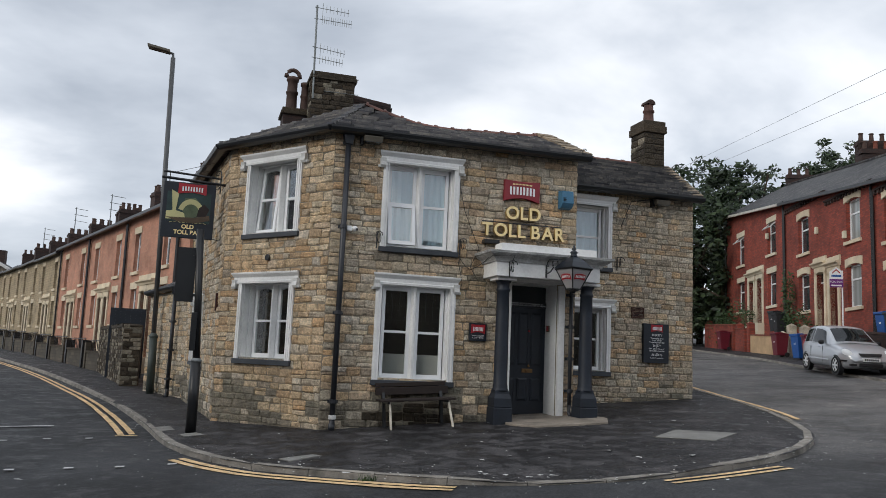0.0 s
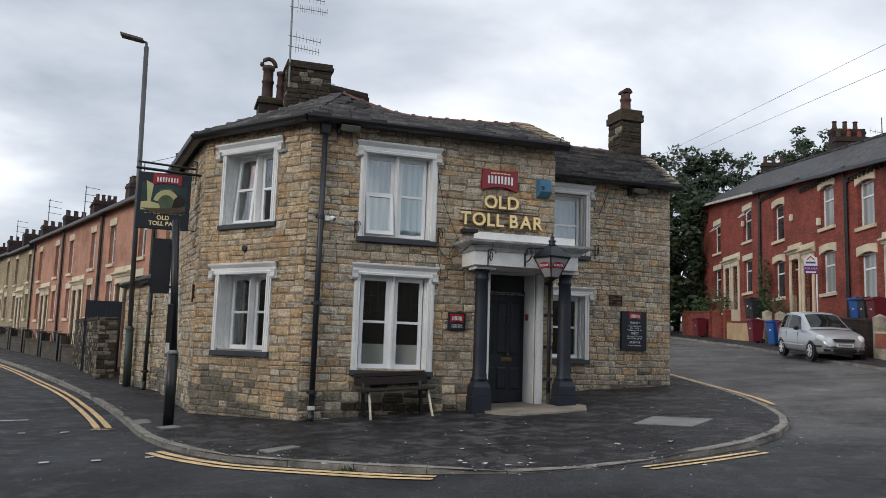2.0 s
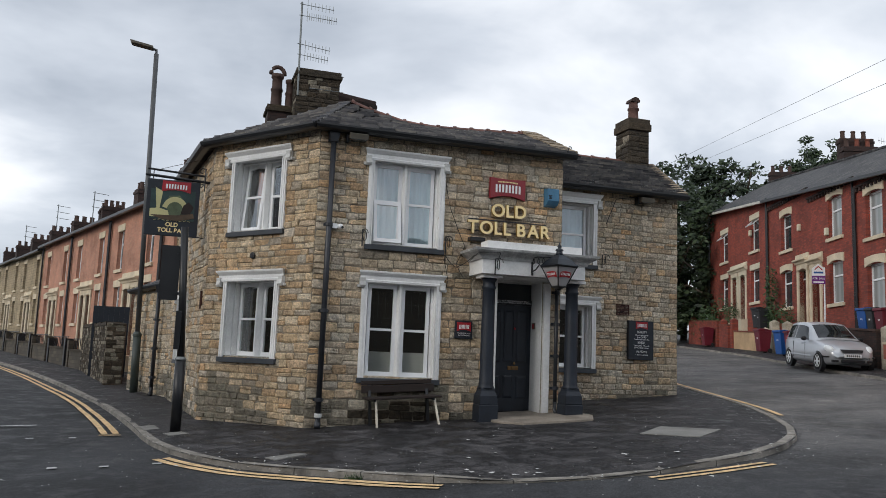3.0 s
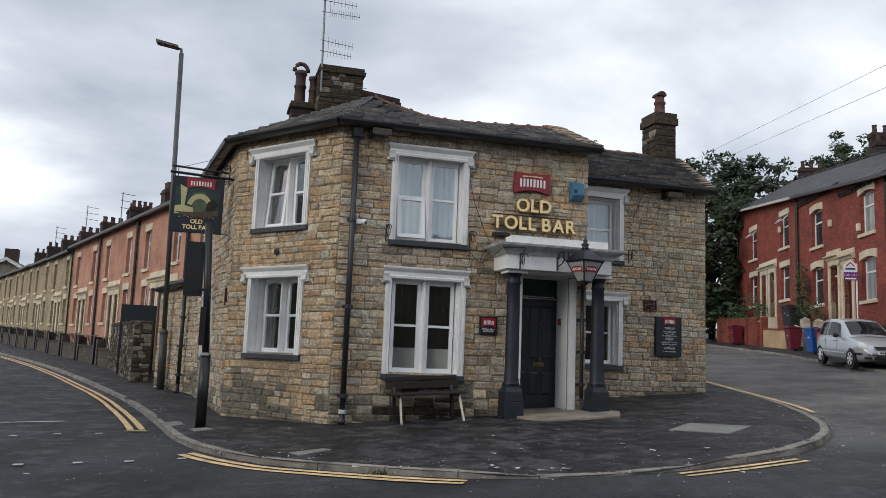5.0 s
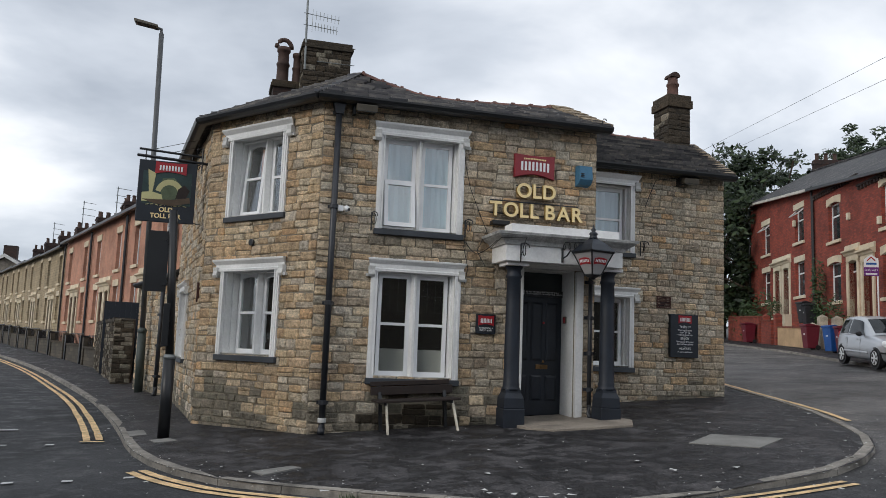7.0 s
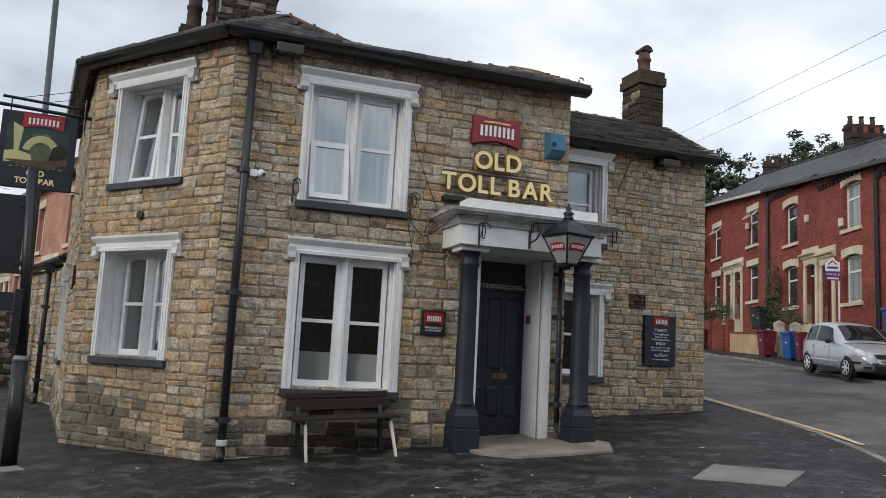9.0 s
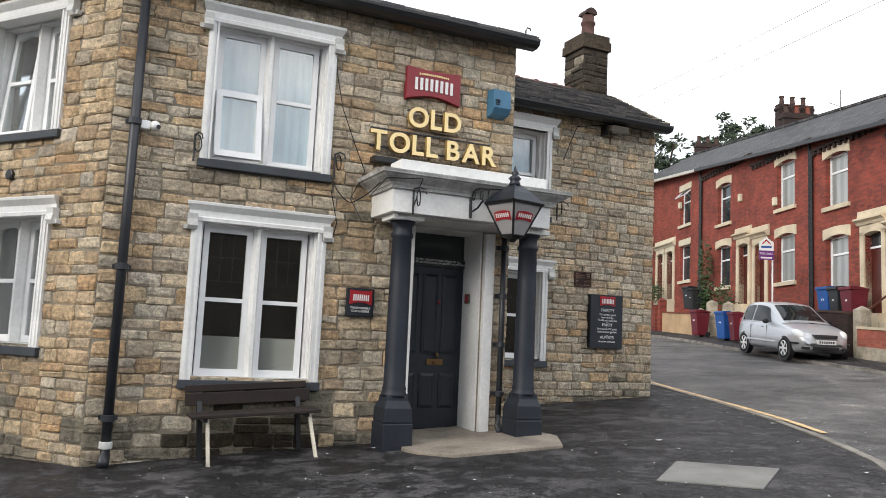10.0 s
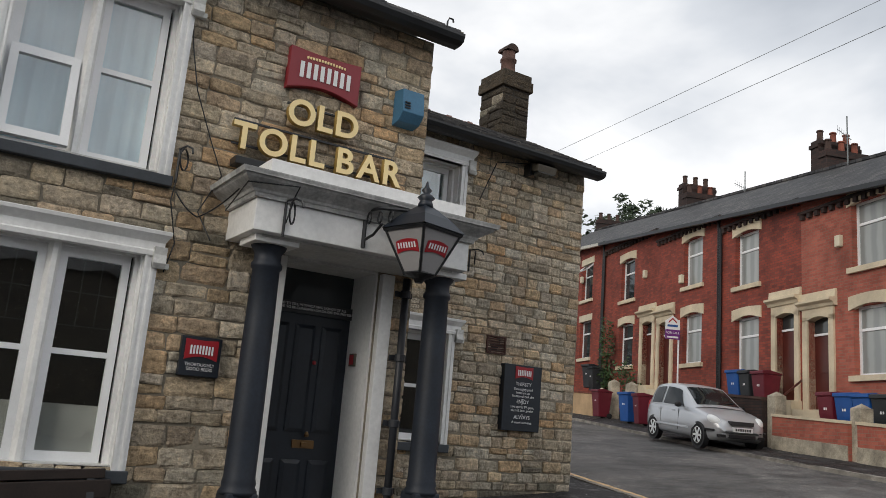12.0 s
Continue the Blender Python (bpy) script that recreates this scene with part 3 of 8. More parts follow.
flag("cover_slab", [(7.3, 11.2), (8.04, 11.8), (8.68, 11.08), (7.91, 10.54)], 0.012, "pale concrete access cover set in the pavement")
flag("cover_slab", [(-0.1, 15.6), (0.14, 15.68), (0.24, 15.06), (0.0, 14.95)], 0.012, "square concrete cover by the signal pole")
flag("cover_slab", [(0.32, 14.42), (0.6, 14.52), (0.72, 14.2), (0.42, 14.1)], 0.012, "square concrete cover by the signal pole")
flag("cover_slab", [(1.65, 11.26), (2.12, 11.44), (2.22, 11.3), (1.76, 10.98)], 0.012, "worn concrete cover behind the kerb")

# flecks of litter and gravel
bm = bmesh.new()
rnd = random.Random(8)
for k in range(640):
    if k < 90:
        x, y = rnd.uniform(-0.2, 9), rnd.uniform(9.2, 14)
    elif k < 520:
        p = _k[rnd.randrange(len(_k))]
        x, y = p[0] + rnd.gauss(0, 0.25), p[1] + rnd.gauss(0, 0.5)
    else:
        x, y = rnd.uniform(-3, 9), rnd.uniform(7, 13)
    r = rnd.uniform(0.006, 0.018) if k % 14 else rnd.uniform(0.03, 0.06)
    a = rnd.uniform(0, 6.28)
    z = ground_z(x, y) + 0.012
    vs = [bm.verts.new((x + r * c * math.cos(a) - r * 0.6 * s * math.sin(a), y + r * c * math.sin(a) + r * 0.6 * s * math.cos(a), z + 0.004 * h)) for c, s, h in ((-1, -1, 0), (1, -0.7, 1), (0.8, 1, 0), (-0.9, 0.8, 2))]
    bm.faces.new(vs)
LITTER = plain("pale_paper_litter", (0.62, 0.62, 0.6), 0.8, vary=0.3)
tagged(new("litter", mesh_of("litter", bm, LITTER)), "scattered pale litter flecks on asphalt", "litter", kind="stuff")

# ---- the pub: its wall planes ----
CA = (2.58, 14.2)
CB = (0.865, 16.404)
MA = frame_of(*CA, 1, 0)
MB = frame_of(*CB, CA[0] - CB[0], CA[1] - CB[1])
LB = math.dist(CA, CB)
C_END = (CB[0] - 0.118 * 5.2, CB[1] + 0.993 * 5.2)
MC = frame_of(*C_END, CB[0] - C_END[0], CB[1] - C_END[1])
LC = math.dist(C_END, CB)
MW = frame_of(7.36, 16.35, 1, 0)
LA, LW = 4.78, 4.04
EAVE = 5.12

pub = thing("pub", (4.0, 16.0, 0.0), "two-storey corner pub of buff coursed sandstone with white window surrounds", "pub")


def wall_core(name, m, length, z0, z1, opens, thick=0.42):
    bm = bmesh.new()
    xs = sorted({0.0, length, *(v for o in opens for v in o[:2])})
    zs = sorted({z0, z1, *(v for o in opens for v in o[2:])})
    for xa, xb in zip(xs, xs[1:]):
        run = None
        for za, zb in zip(zs, zs[1:]):
            cx, cz = (xa + xb) / 2, (za + zb) / 2
            solid = not any(o[0] < cx < o[1] and o[2] < cz < o[3] for o in opens)
            if solid:
                run = (run[0], zb) if run else (za, zb)
            if run and (not solid or zb == zs[-1]):
                box(bm, xa, xb, 0, thick, *run, m)
                run = None
    bmesh.ops.remove_doubles(bm, verts=bm.verts, dist=0.0005)
    return part(name, bm, MORTAR, pub, "lime mortar wall core")


def stone_variants(n, rnd):
    """Roughly squared rubble blocks with a hewn, bulging face and worn, uneven arrises."""
    out = []
    for v in range(n):
        bm = bmesh.new()
        nx, nz = 4, 3
        xs = (-0.5, -0.42, rnd.uniform(-0.12, 0.12), 0.42, 0.5)
        zs = (-0.5, -0.33, 0.33, 0.5)
        tip, lean = rnd.uniform(-0.008, 0.008), rnd.uniform(-0.007, 0.007)
        slant = rnd.uniform(-0.05, 0.05)
        fr = []
        for j in range(nz + 1):
            row = []
            for i in range(nx + 1):
                ex, ez = i in (0, nx), j in (0, nz)
                x, z = xs[i] * 0.985, zs[j] * 0.965
                if ex and ez:
                    x, z = x * rnd.uniform(0.94, 1.0), z * rnd.uniform(0.88, 1.0)
                y = -0.017 + rnd.uniform(-0.005, 0.005) + tip * z * 2 + lean * x * 2 + (0.011 if ex or ez else 0) + (0.003 if ex and ez else 0)
                row.append(bm.verts.new((x + rnd.uniform(-0.018, 0.018) + slant * z * (1 if ex else 0.5), y, z + rnd.uniform(-0.045, 0.045))))
            fr.append(row)
        for j in range(nz):
            for i in range(nx):
                bm.faces.new((fr[j][i], fr[j][i + 1], fr[j + 1][i + 1], fr[j + 1][i]))
        rim = [fr[0][i] for i in range(nx + 1)] + [fr[j][nx] for j in range(1, nz + 1)] + [fr[nz][i] for i in range(nx - 1, -1, -1)] + [fr[j][0] for j in range(nz - 1, 0, -1)]
        back = [bm.verts.new((p.co.x * 1.01, 0.012, p.co.z * 1.015)) for p in rim]
        for k in range(len(rim)):
            bm.faces.new((rim[k], back[k], back[(k + 1) % len(rim)], rim[(k + 1) % len(rim)]))
        out.append(mesh_of("stone", bm, STONE, False))
    return out


def recoloured(meshes, material):
    out = []
    for me in meshes:
        c = me.copy()
        c.materials.clear()
        c.materials.append(material)
        out.append(c)
    return out


_sv = stone_variants(18, random.Random(5))
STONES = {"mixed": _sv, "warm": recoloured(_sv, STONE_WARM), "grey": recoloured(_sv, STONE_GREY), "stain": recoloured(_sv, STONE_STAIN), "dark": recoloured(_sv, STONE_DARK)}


def courses(z0, z1, rnd, lo=0.10, hi=0.18):
    z = z0
    while z < z1 - 0.05:
        h = rnd.uniform(lo, hi)
        if z1 - z - h < 0.08:
            h = z1 - z
        yield z, h
        z += h


def lay_stones(wall, m, x0, x1, z0, z1, opens, pick, seed, lmin=0.15, lmax=0.47, hi=0.185, limit=300):
    """Roughly coursed stones on a wall face. Those past the limit are joined, a part for each kind of stone."""
    rnd = random.Random(seed)
    jobs = []
    for z, h in courses(z0, z1, rnd, hi=hi):
        blocked = sorted((o[0], o[1]) for o in opens if z + h > o[2] + 0.02 and z < o[3] - 0.02)
        free, x = [], x0
        for a, b in blocked:
            if a > x:
                free.append((x, a))
            x = max(x, b)
        if x < x1:
            free.append((x, x1))
        for a, b in free:
            x = a
            while x < b - 0.03:
                w = rnd.triangular(lmin, lmax, lmin + 0.4 * (lmax - lmin)) * (0.75 + h * 1.6)
                if b - x - w < 0.11:
                    w = b - x
                if h > 0.125 and rnd.random() < 0.16:
                    # two thin stones in place of one
                    k = h * rnd.uniform(0.4, 0.6)
                    jobs.append((x, w, z, k, pick(x + w / 2, z, rnd)))
                    jobs.append((x, w, z + k, h - k, pick(x + w / 2, z, rnd)))
                else:
                    jobs.append((x, w, z, h, pick(x + w / 2, z, rnd)))
                x += w
    rnd.shuffle(jobs)
    spare = {}
    for i, (x, w, z, h, key) in enumerate(jobs):
        mm = m @ Matrix.Translation((x + w / 2, rnd.uniform(-0.012, 0.009), z + h / 2 + 0.008 * math.sin(1.9 * x + z) + rnd.uniform(-0.006, 0.006))) @ Matrix.Rotation(rnd.uniform(-0.025, 0.025), 4, "Y") @ Matrix.Rotation(math.pi * rnd.randrange(2), 4, "Y") @ Matrix.Diagonal((w - rnd.uniform(0.0, 0.01), 1, h * rnd.uniform(0.92, 1.0), 1))
        me = rnd.choice(STONES[key])
        if i < limit:
            ob = new("stone", me)
            ob.parent = wall
            ob.matrix_basis = mm
        else:
            c = me.copy()
            c.transform(mm)
            spare.setdefault(key, bmesh.new()).from_mesh(c)
            bpy.data.meshes.remove(c)
    for key in sorted(spare):
        part("stonework", spare[key], STONES[key][0].materials[0], wall, "rough sandstone blocks", False)["kind"] = "stuff"


# openings in each wall's own frame: x0, x1, z0, z1
A_LOW, A_UP = (0.97, 2.27, 0.76, 2.46), (0.97, 2.27, 3.12, 4.68)
A_DOOR = (3.45, 4.41, -0.6, 2.66)
B_LOW, B_UP = (0.63, 1.91, 1.02, 2.44), (0.63, 1.91, 3.36, 4.74)
C_LOW = (1.3, 2.8, 0.86, 2.25)
W_LOW, W_UP = (0.98, 1.83, 1.04, 2.44), (0.98, 1.83, 3.35, 4.74)
A_OPEN, B_OPEN, C_OPEN, W_OPEN = [A_LOW, A_UP, A_DOOR], [B_LOW, B_UP], [C_LOW], [W_LOW, W_UP]
wall_a = wall_core("wall", MA, LA, -0.7, EAVE, A_OPEN)
wall_b = wall_core("wall", MB, LB, -0.7, EAVE, B_OPEN)
wall_c = wall_core("wall", MC, LC, -0.7, EAVE, C_OPEN)
wall_w = wall_core("wall", MW, LW, -0.7, EAVE - 0.02, W_OPEN)
# plain walls that close the block behind
MSIDE = frame_of(7.36, 14.2, 0, 1)
MGAB = frame_of(11.4, 16.35, 0.33, 0.944)
bm = bmesh.new()
box(bm, 0.43, 2.15, 0.0, 0.35, -0.7, EAVE, MSIDE)
part("wall", bm, CREAM_STONE, pub)
bm = bmesh.new()
prism(bm, [(0, 0, -0.7), (6.6, 0, -0.7), (6.6, 0, 5.1), (3.2, 0, 6.58), (0, 0, 5.1)], (0, 0.4, 0), MGAB)
part("wall", bm, CREAM_STONE, pub)
for _b in ((0.2, 13.2, 22.4, 22.8), (7.3, 7.6, 17.0, 22.4), (0.35, 0.7, 21.65, 22.4)):
    part("wall", boxed(*_b, -0.7, 5.1), CREAM_STONE, pub)
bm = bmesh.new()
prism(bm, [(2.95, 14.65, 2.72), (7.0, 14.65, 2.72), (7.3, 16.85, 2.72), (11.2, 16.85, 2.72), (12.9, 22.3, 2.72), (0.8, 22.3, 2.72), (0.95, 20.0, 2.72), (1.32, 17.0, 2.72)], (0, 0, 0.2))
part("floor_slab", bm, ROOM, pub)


# added screens a little behind the windows, their near-black colour standing for unlit rooms
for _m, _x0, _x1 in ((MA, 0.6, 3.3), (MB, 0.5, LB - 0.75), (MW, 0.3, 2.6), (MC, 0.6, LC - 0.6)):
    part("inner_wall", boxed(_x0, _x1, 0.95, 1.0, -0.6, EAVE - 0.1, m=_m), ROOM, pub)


# ---- windows of the pub ----
def arch_head(bm, x0, x1, z0, z1, y0, y1, m, rise=0.06, seg=10):
    """A head piece with a shallow arched underside."""
    pts = [(x0, y0, z1), (x1, y0, z1)]
    for k in range(seg + 1):
        t = k / seg
        pts.append((x1 + (x0 - x1) * t, y0, z0 + rise * math.sin(math.pi * t) ** 0.8))
    prism(bm, pts, (0, y1 - y0, 0), m)


def sash(win, m, x0, x1, z0, z1, y, tilt=0.0, rail=0.5, frost=False, leaded=False, upvc=WHITE_UPVC, arch=True):
    """One light of a window: frame, meeting rail and two panes."""
    if tilt:
        m = m @ Matrix.Translation((0, y, z1)) @ Matrix.Rotation(radians(-tilt), 4, "X") @ Matrix.Translation((0, -y, -z1))
    f = 0.062
    zr = z0 + (z1 - z0) * rail
    bm = bmesh.new()
    box(bm, x0, x0 + f, y, y + 0.05, z0, z1, m)
    box(bm, x1 - f, x1, y, y + 0.05, z0, z1, m)
    box(bm, x0 + f, x1 - f, y, y + 0.05, z0, z0 + f * 1.2, m)
    if arch:
        arch_head(bm, x0 + f, x1 - f, z1 - f * 1.7, z1, y, y + 0.05, m, 0.035)
    else:
        box(bm, x0 + f, x1 - f, y, y + 0.05, z1 - f * 1.4, z1 + 0.035, m)
    box(bm, x0 + f, x1 - f, y - 0.006, y + 0.05, zr - 0.022, zr + 0.022, m)
    s = part("sash", bm, upvc, win)
    for za, zb in ((z0 + f, zr - 0.02), (zr + 0.02, z1 - f * 0.6)):
        p = part("pane", boxed(x0 + f - 0.01, x1 - f + 0.01, y + 0.022, y + 0.028, za, zb, m=m), GLASS, win)
        p.visible_shadow = False
    if frost:
        part("frosted_film", boxed(x0 + f, x1 - f, y + 0.034, y + 0.037, z0 + f, z0 + (zr - z0) * 0.52, m=m), FROST, win, "frosted glass film")
    if leaded:
        bm = bmesh.new()
        for k in range(1, 3):
            x = x0 + f + (x1 - x0 - 2 * f) * k / 3
            box(bm, x - 0.004, x + 0.004, y + 0.030, y + 0.034, zr + 0.25 * (z1 - zr), z1 - f, m)
        for k in range(1, 3):
            z = zr + (z1 - zr) * (0.25 + 0.32 * (k - 1))
            box(bm, x0 + f, x1 - f, y + 0.030, y + 0.034, z - 0.004, z + 0.004, m)
        part("leading", bm, PIPE, win)
    return s


def hood_mould(win, m, hx0, hx1, hz0, hz1):
    """A moulded hood with a cornice and dropped scroll ends."""
    bm = bmesh.new()
    h = hz1 - hz0
    prof = [(0.03, hz0), (-0.07, hz0), (-0.075, hz0 + 0.18 * h), (-0.055, hz0 + 0.25 * h), (-0.055, hz0 + 0.55 * h), (-0.08, hz0 + 0.66 * h), (-0.115, hz0 + 0.84 * h), (-0.12, hz0 + 0.97 * h), (-0.11, hz1), (0.03, hz1 + 0.015)]
    sweep(bm, prof, hx0 + 0.07, hx1 - 0.07, m, 0.5)
    hood = part("hood_mould", bm, WHITE, win, "moulded white hood")
    for xa, d in ((hx0, 1), (hx1, -1)):
        bm = bmesh.new()
        x0, x1 = sorted((xa + d * 0.03, xa + d * 0.13))
        prism(bm, [(x0, -0.02, hz0 + 0.35 * h), (x0, -0.11, hz0 + 0.35 * h), (x0, -0.10, hz0 + 0.05 * h), (x0, -0.115, hz0 - 0.06), (x0, -0.085, hz0 - 0.10), (x0, -0.02, hz0 - 0.09)], (x1 - x0, 0, 0), m)
        part("scroll_bracket", bm, WHITE_OLD, win)
        part("bracket_base", boxed(x0 - 0.035 if d > 0 else x0, x1 if d > 0 else x1 + 0.035, -0.075, -0.02, hz0 - 0.095, hz0 - 0.05, m=m), WHITE_OLD, win)
    return hood


def window(m, op, ax0, ax1, sill, hood, recess, lights, rail=0.5, mull=0.095, frost=False, leaded=False, tilt=None, curtain=False, label="", arch=True):
    x0, x1, z0, z1 = op
    # architrave boards and deep white linings
    win = part("window", boxed(ax0, ax1, -0.048, 0.02, z1 - 0.02, hood[2] + 0.03, m=m), WHITE, pub, label)
    for xa, xb in ((ax0, x0 + 0.005), (x1 - 0.005, ax1)):
        part("architrave_board", boxed(xa, xb, -0.05, 0.02, sill[1] - 0.005, z1 - 0.02, m=m), WHITE, win)
    for d0, d1, y0, y1 in ((0.028, 0.05, -0.062, -0.04), (0.085, 0.105, -0.06, -0.04)):
        part("bead", boxed(ax0 + d0, ax0 + d1, y0, y1, sill[1], hood[2], m=m), WHITE, win)
        part("bead", boxed(ax1 - d1, ax1 - d0, y0, y1, sill[1], hood[2], m=m), WHITE, win)
    for k, yy in enumerate((0.0, recess * 0.5)):
        i = 0.02 + 0.03 * k
        part("lining", boxed(x0, x0 + i, yy + 0.02, recess + 0.06, z0, z1, m=m), WHITE, win)
        part("lining", boxed(x1 - i, x1, yy + 0.02, recess + 0.06, z0, z1, m=m), WHITE, win)
        part("lining", boxed(x0 + i, x1 - i, yy + 0.02, recess + 0.06, z1 - i, z1, m=m), WHITE, win)
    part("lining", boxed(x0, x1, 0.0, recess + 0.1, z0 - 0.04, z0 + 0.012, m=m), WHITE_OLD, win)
    hood_mould(win, m, *hood[:2], *hood[2:])
    sx0, sx1 = ax0 - 0.02, ax1 + 0.02
    part("sill", boxed(sx0, sx1, -0.075, 0.06, sill[0], sill[1], m=m), GREY_SILL, win, "dark grey painted stone sill", bevel=0.008)
    xi0, xi1 = x0 + 0.07, x1 - 0.07
    if lights == 2:
        xm = (x0 + x1) / 2
        bm = bmesh.new()
        prism(bm, [(xm - mull / 2, recess + 0.05, z0), (xm - mull / 2, recess - 0.03, z0), (xm - 0.018, recess - 0.10, z0), (xm + 0.018, recess - 0.10, z0), (xm + mull / 2, recess - 0.03, z0), (xm + mull / 2, recess + 0.05, z0)], (0, 0, z1 - z0 - 0.03), m)
        part("mullion", bm, WHITE, win)
        spans = [(xi0, xm - mull / 2), (xm + mull / 2, xi1)]
    else:
        spans = [(xi0, xi1)]
    for k, (a, b) in enumerate(spans):
        if tilt and tilt[0] == k and tilt[2]:
            # lower half hangs open
            zr = z0 + (z1 - z0) * rail
            bm = bmesh.new()
            f = 0.062
            box(bm, a - 0.03, a + f, recess, recess + 0.05, z0, z1, m)
            box(bm, b - f, b + 0.01, recess, recess + 0.05, z0, z1, m)
            box(bm, a + f, b - f, recess, recess + 0.05, z1 - 0.12, z1, m)
            box(bm, a + f, b - f, recess, recess + 0.05, zr - 0.025, zr + 0.025, m)
            box(bm, a + f, b - f, recess, recess + 0.05, z0, z0 + f, m)
            part("sash", bm, WHITE_UPVC, win)
            p = part("pane", boxed(a + f, b - f, recess + 0.02, recess + 0.026, zr + 0.02, z1 - 0.1, m=m), GLASS, win)
            p.visible_shadow = False
            mt = m @ Matrix.Translation((0, recess - 0.02, zr)) @ Matrix.Rotation(radians(-tilt[1]), 4, "X") @ Matrix.Translation((0, -recess + 0.02, -zr))
            bm = bmesh.new()
            y = recess - 0.04
            box(bm, a + 0.01, a + 0.075, y, y + 0.05, z0 + 0.03, zr, mt)
            box(bm, b - 0.075, b - 0.01, y, y + 0.05, z0 + 0.03, zr, mt)
            box(bm, a + 0.075, b - 0.075, y, y + 0.05, z0 + 0.03, z0 + 0.1, mt)
            box(bm, a + 0.075, b - 0.075, y, y + 0.05, zr - 0.07, zr, mt)
            part("open_casement", bm, WHITE_UPVC, win, "white top-hung casement standing open")
            p = part("pane", boxed(a + 0.07, b - 0.07, y + 0.02, y + 0.026, z0 + 0.09, zr - 0.06, m=mt), GLASS, win)
            p.visible_shadow = False
        else:
            sash(win, m, a, b, z0 + 0.012, z1 - 0.04, recess, tilt=tilt[1] if tilt and tilt[0] == k else 0.0, rail=rail, frost=frost, leaded=leaded, arch=arch)
    # curtain folds, coloured to carry the sky's reflection in the glass
    if curtain:
        for a, b in spans:
            bm = bmesh.new()
            n = 26
            cols = []
            for k in range(n + 1):
                x = a + (b - a) * k / n
                y = recess + 0.15 + 0.03 * math.sin(k * 0.9 + a) + 0.012 * math.sin(k * 2.3)
                cols.append([bm.verts.new(m @ Vector((x, y, z))) for z in (z0, z1)])
            for c0, c1 in zip(cols, cols[1:]):
                bm.faces.new((c0[0], c1[0], c1[1], c0[1]))
            part("net_curtain", bm, CURTAIN, win, "pale hanging net curtain tinted blue like reflected sky", True)
    return win


window(MA, A_LOW, 0.88, 2.37, (0.64, 0.735), (0.80, 2.45, 2.42, 2.625), 0.13, 2, frost=True, leaded=True, arch=False, label="white timber window pair with leaded upper lights")
window(MA, A_UP, 0.90, 2.36, (3.01, 3.10), (0.80, 2.45, 4.64, 4.85), 0.15, 2, rail=0.52, tilt=(0, 10, True), curtain=True, arch=False, label="white upper window with one casement open")
window(MB, B_LOW, 0.55, 2.03, (0.90, 0.995), (0.38, 2.18, 2.40, 2.605), 0.26, 2, mull=0.13, label="white deep-set ground floor window pair")
window(MB, B_UP, 0.55, 2.03, (3.25, 3.34), (0.38, 2.18, 4.70, 4.91), 0.26, 2, mull=0.13, tilt=(0, 5, False), label="white deep-set upper window with one sash ajar")
window(MW, W_LOW, 0.88, 1.92, (0.92, 1.02), (0.78, 2.04, 2.42, 2.62), 0.2, 1, arch=False, label="white deep-set window behind the porch")
window(MW, W_UP, 0.88, 1.92, (3.24, 3.33), (0.78, 2.04, 4.72, 4.95), 0.2, 1, curtain=True, arch=False, label="white upper window beside the main block")
window(MC, C_LOW, 1.21, 2.89, (0.76, 0.84), (1.13, 2.97, 2.24, 2.42), 0.18, 2, label="white window facing the main road")

# ---- roofs ----
def slab_roof(name, pts, material, parent, thick=0.05, label=""):
    bm = bmesh.new()
    prism(bm, pts, (0, 0, -thick))
    return part(name, bm, material, parent, label)


_s = bmesh.new()
vs = [_s.verts.new(p) for p in ((-0.5, -0.62, 0.0), (0.5, -0.62, 0.0), (0.5, 0.5, -0.004), (-0.5, 0.5, -0.004))]
vt = [_s.verts.new(p) for p in ((-0.488, -0.60, 0.046), (0.488, -0.61, 0.05), (0.495, 0.5, 0.006), (-0.495, 0.5, 0.006))]
_s.faces.new(vt)
for i in range(4):
    _s.faces.new((vs[i], vs[(i + 1) % 4], vt[(i + 1) % 4], vt[i]))
SLATE_MESH = mesh_of("slate", _s, SLATE)
WET_SLATE_MESH = SLATE_MESH.copy()
WET_SLATE_MESH.materials.clear()
WET_SLATE_MESH.materials.append(WET_SLATE)


def sag_at(t):
    """Drop of the old ridge at t along it from the hip."""
    knots = ((0.0, 0.03), (0.12, 0.15), (0.3, 0.28), (0.47, 0.26), (0.75, 0.15), (1.0, 0.05))
    for (t0, d0), (t1, d1) in zip(knots, knots[1:]):
        if t <= t1 + 1e-6:
            return d0 + (d1 - d0) * (t - t0) / (t1 - t0)
    return knots[-1][1]


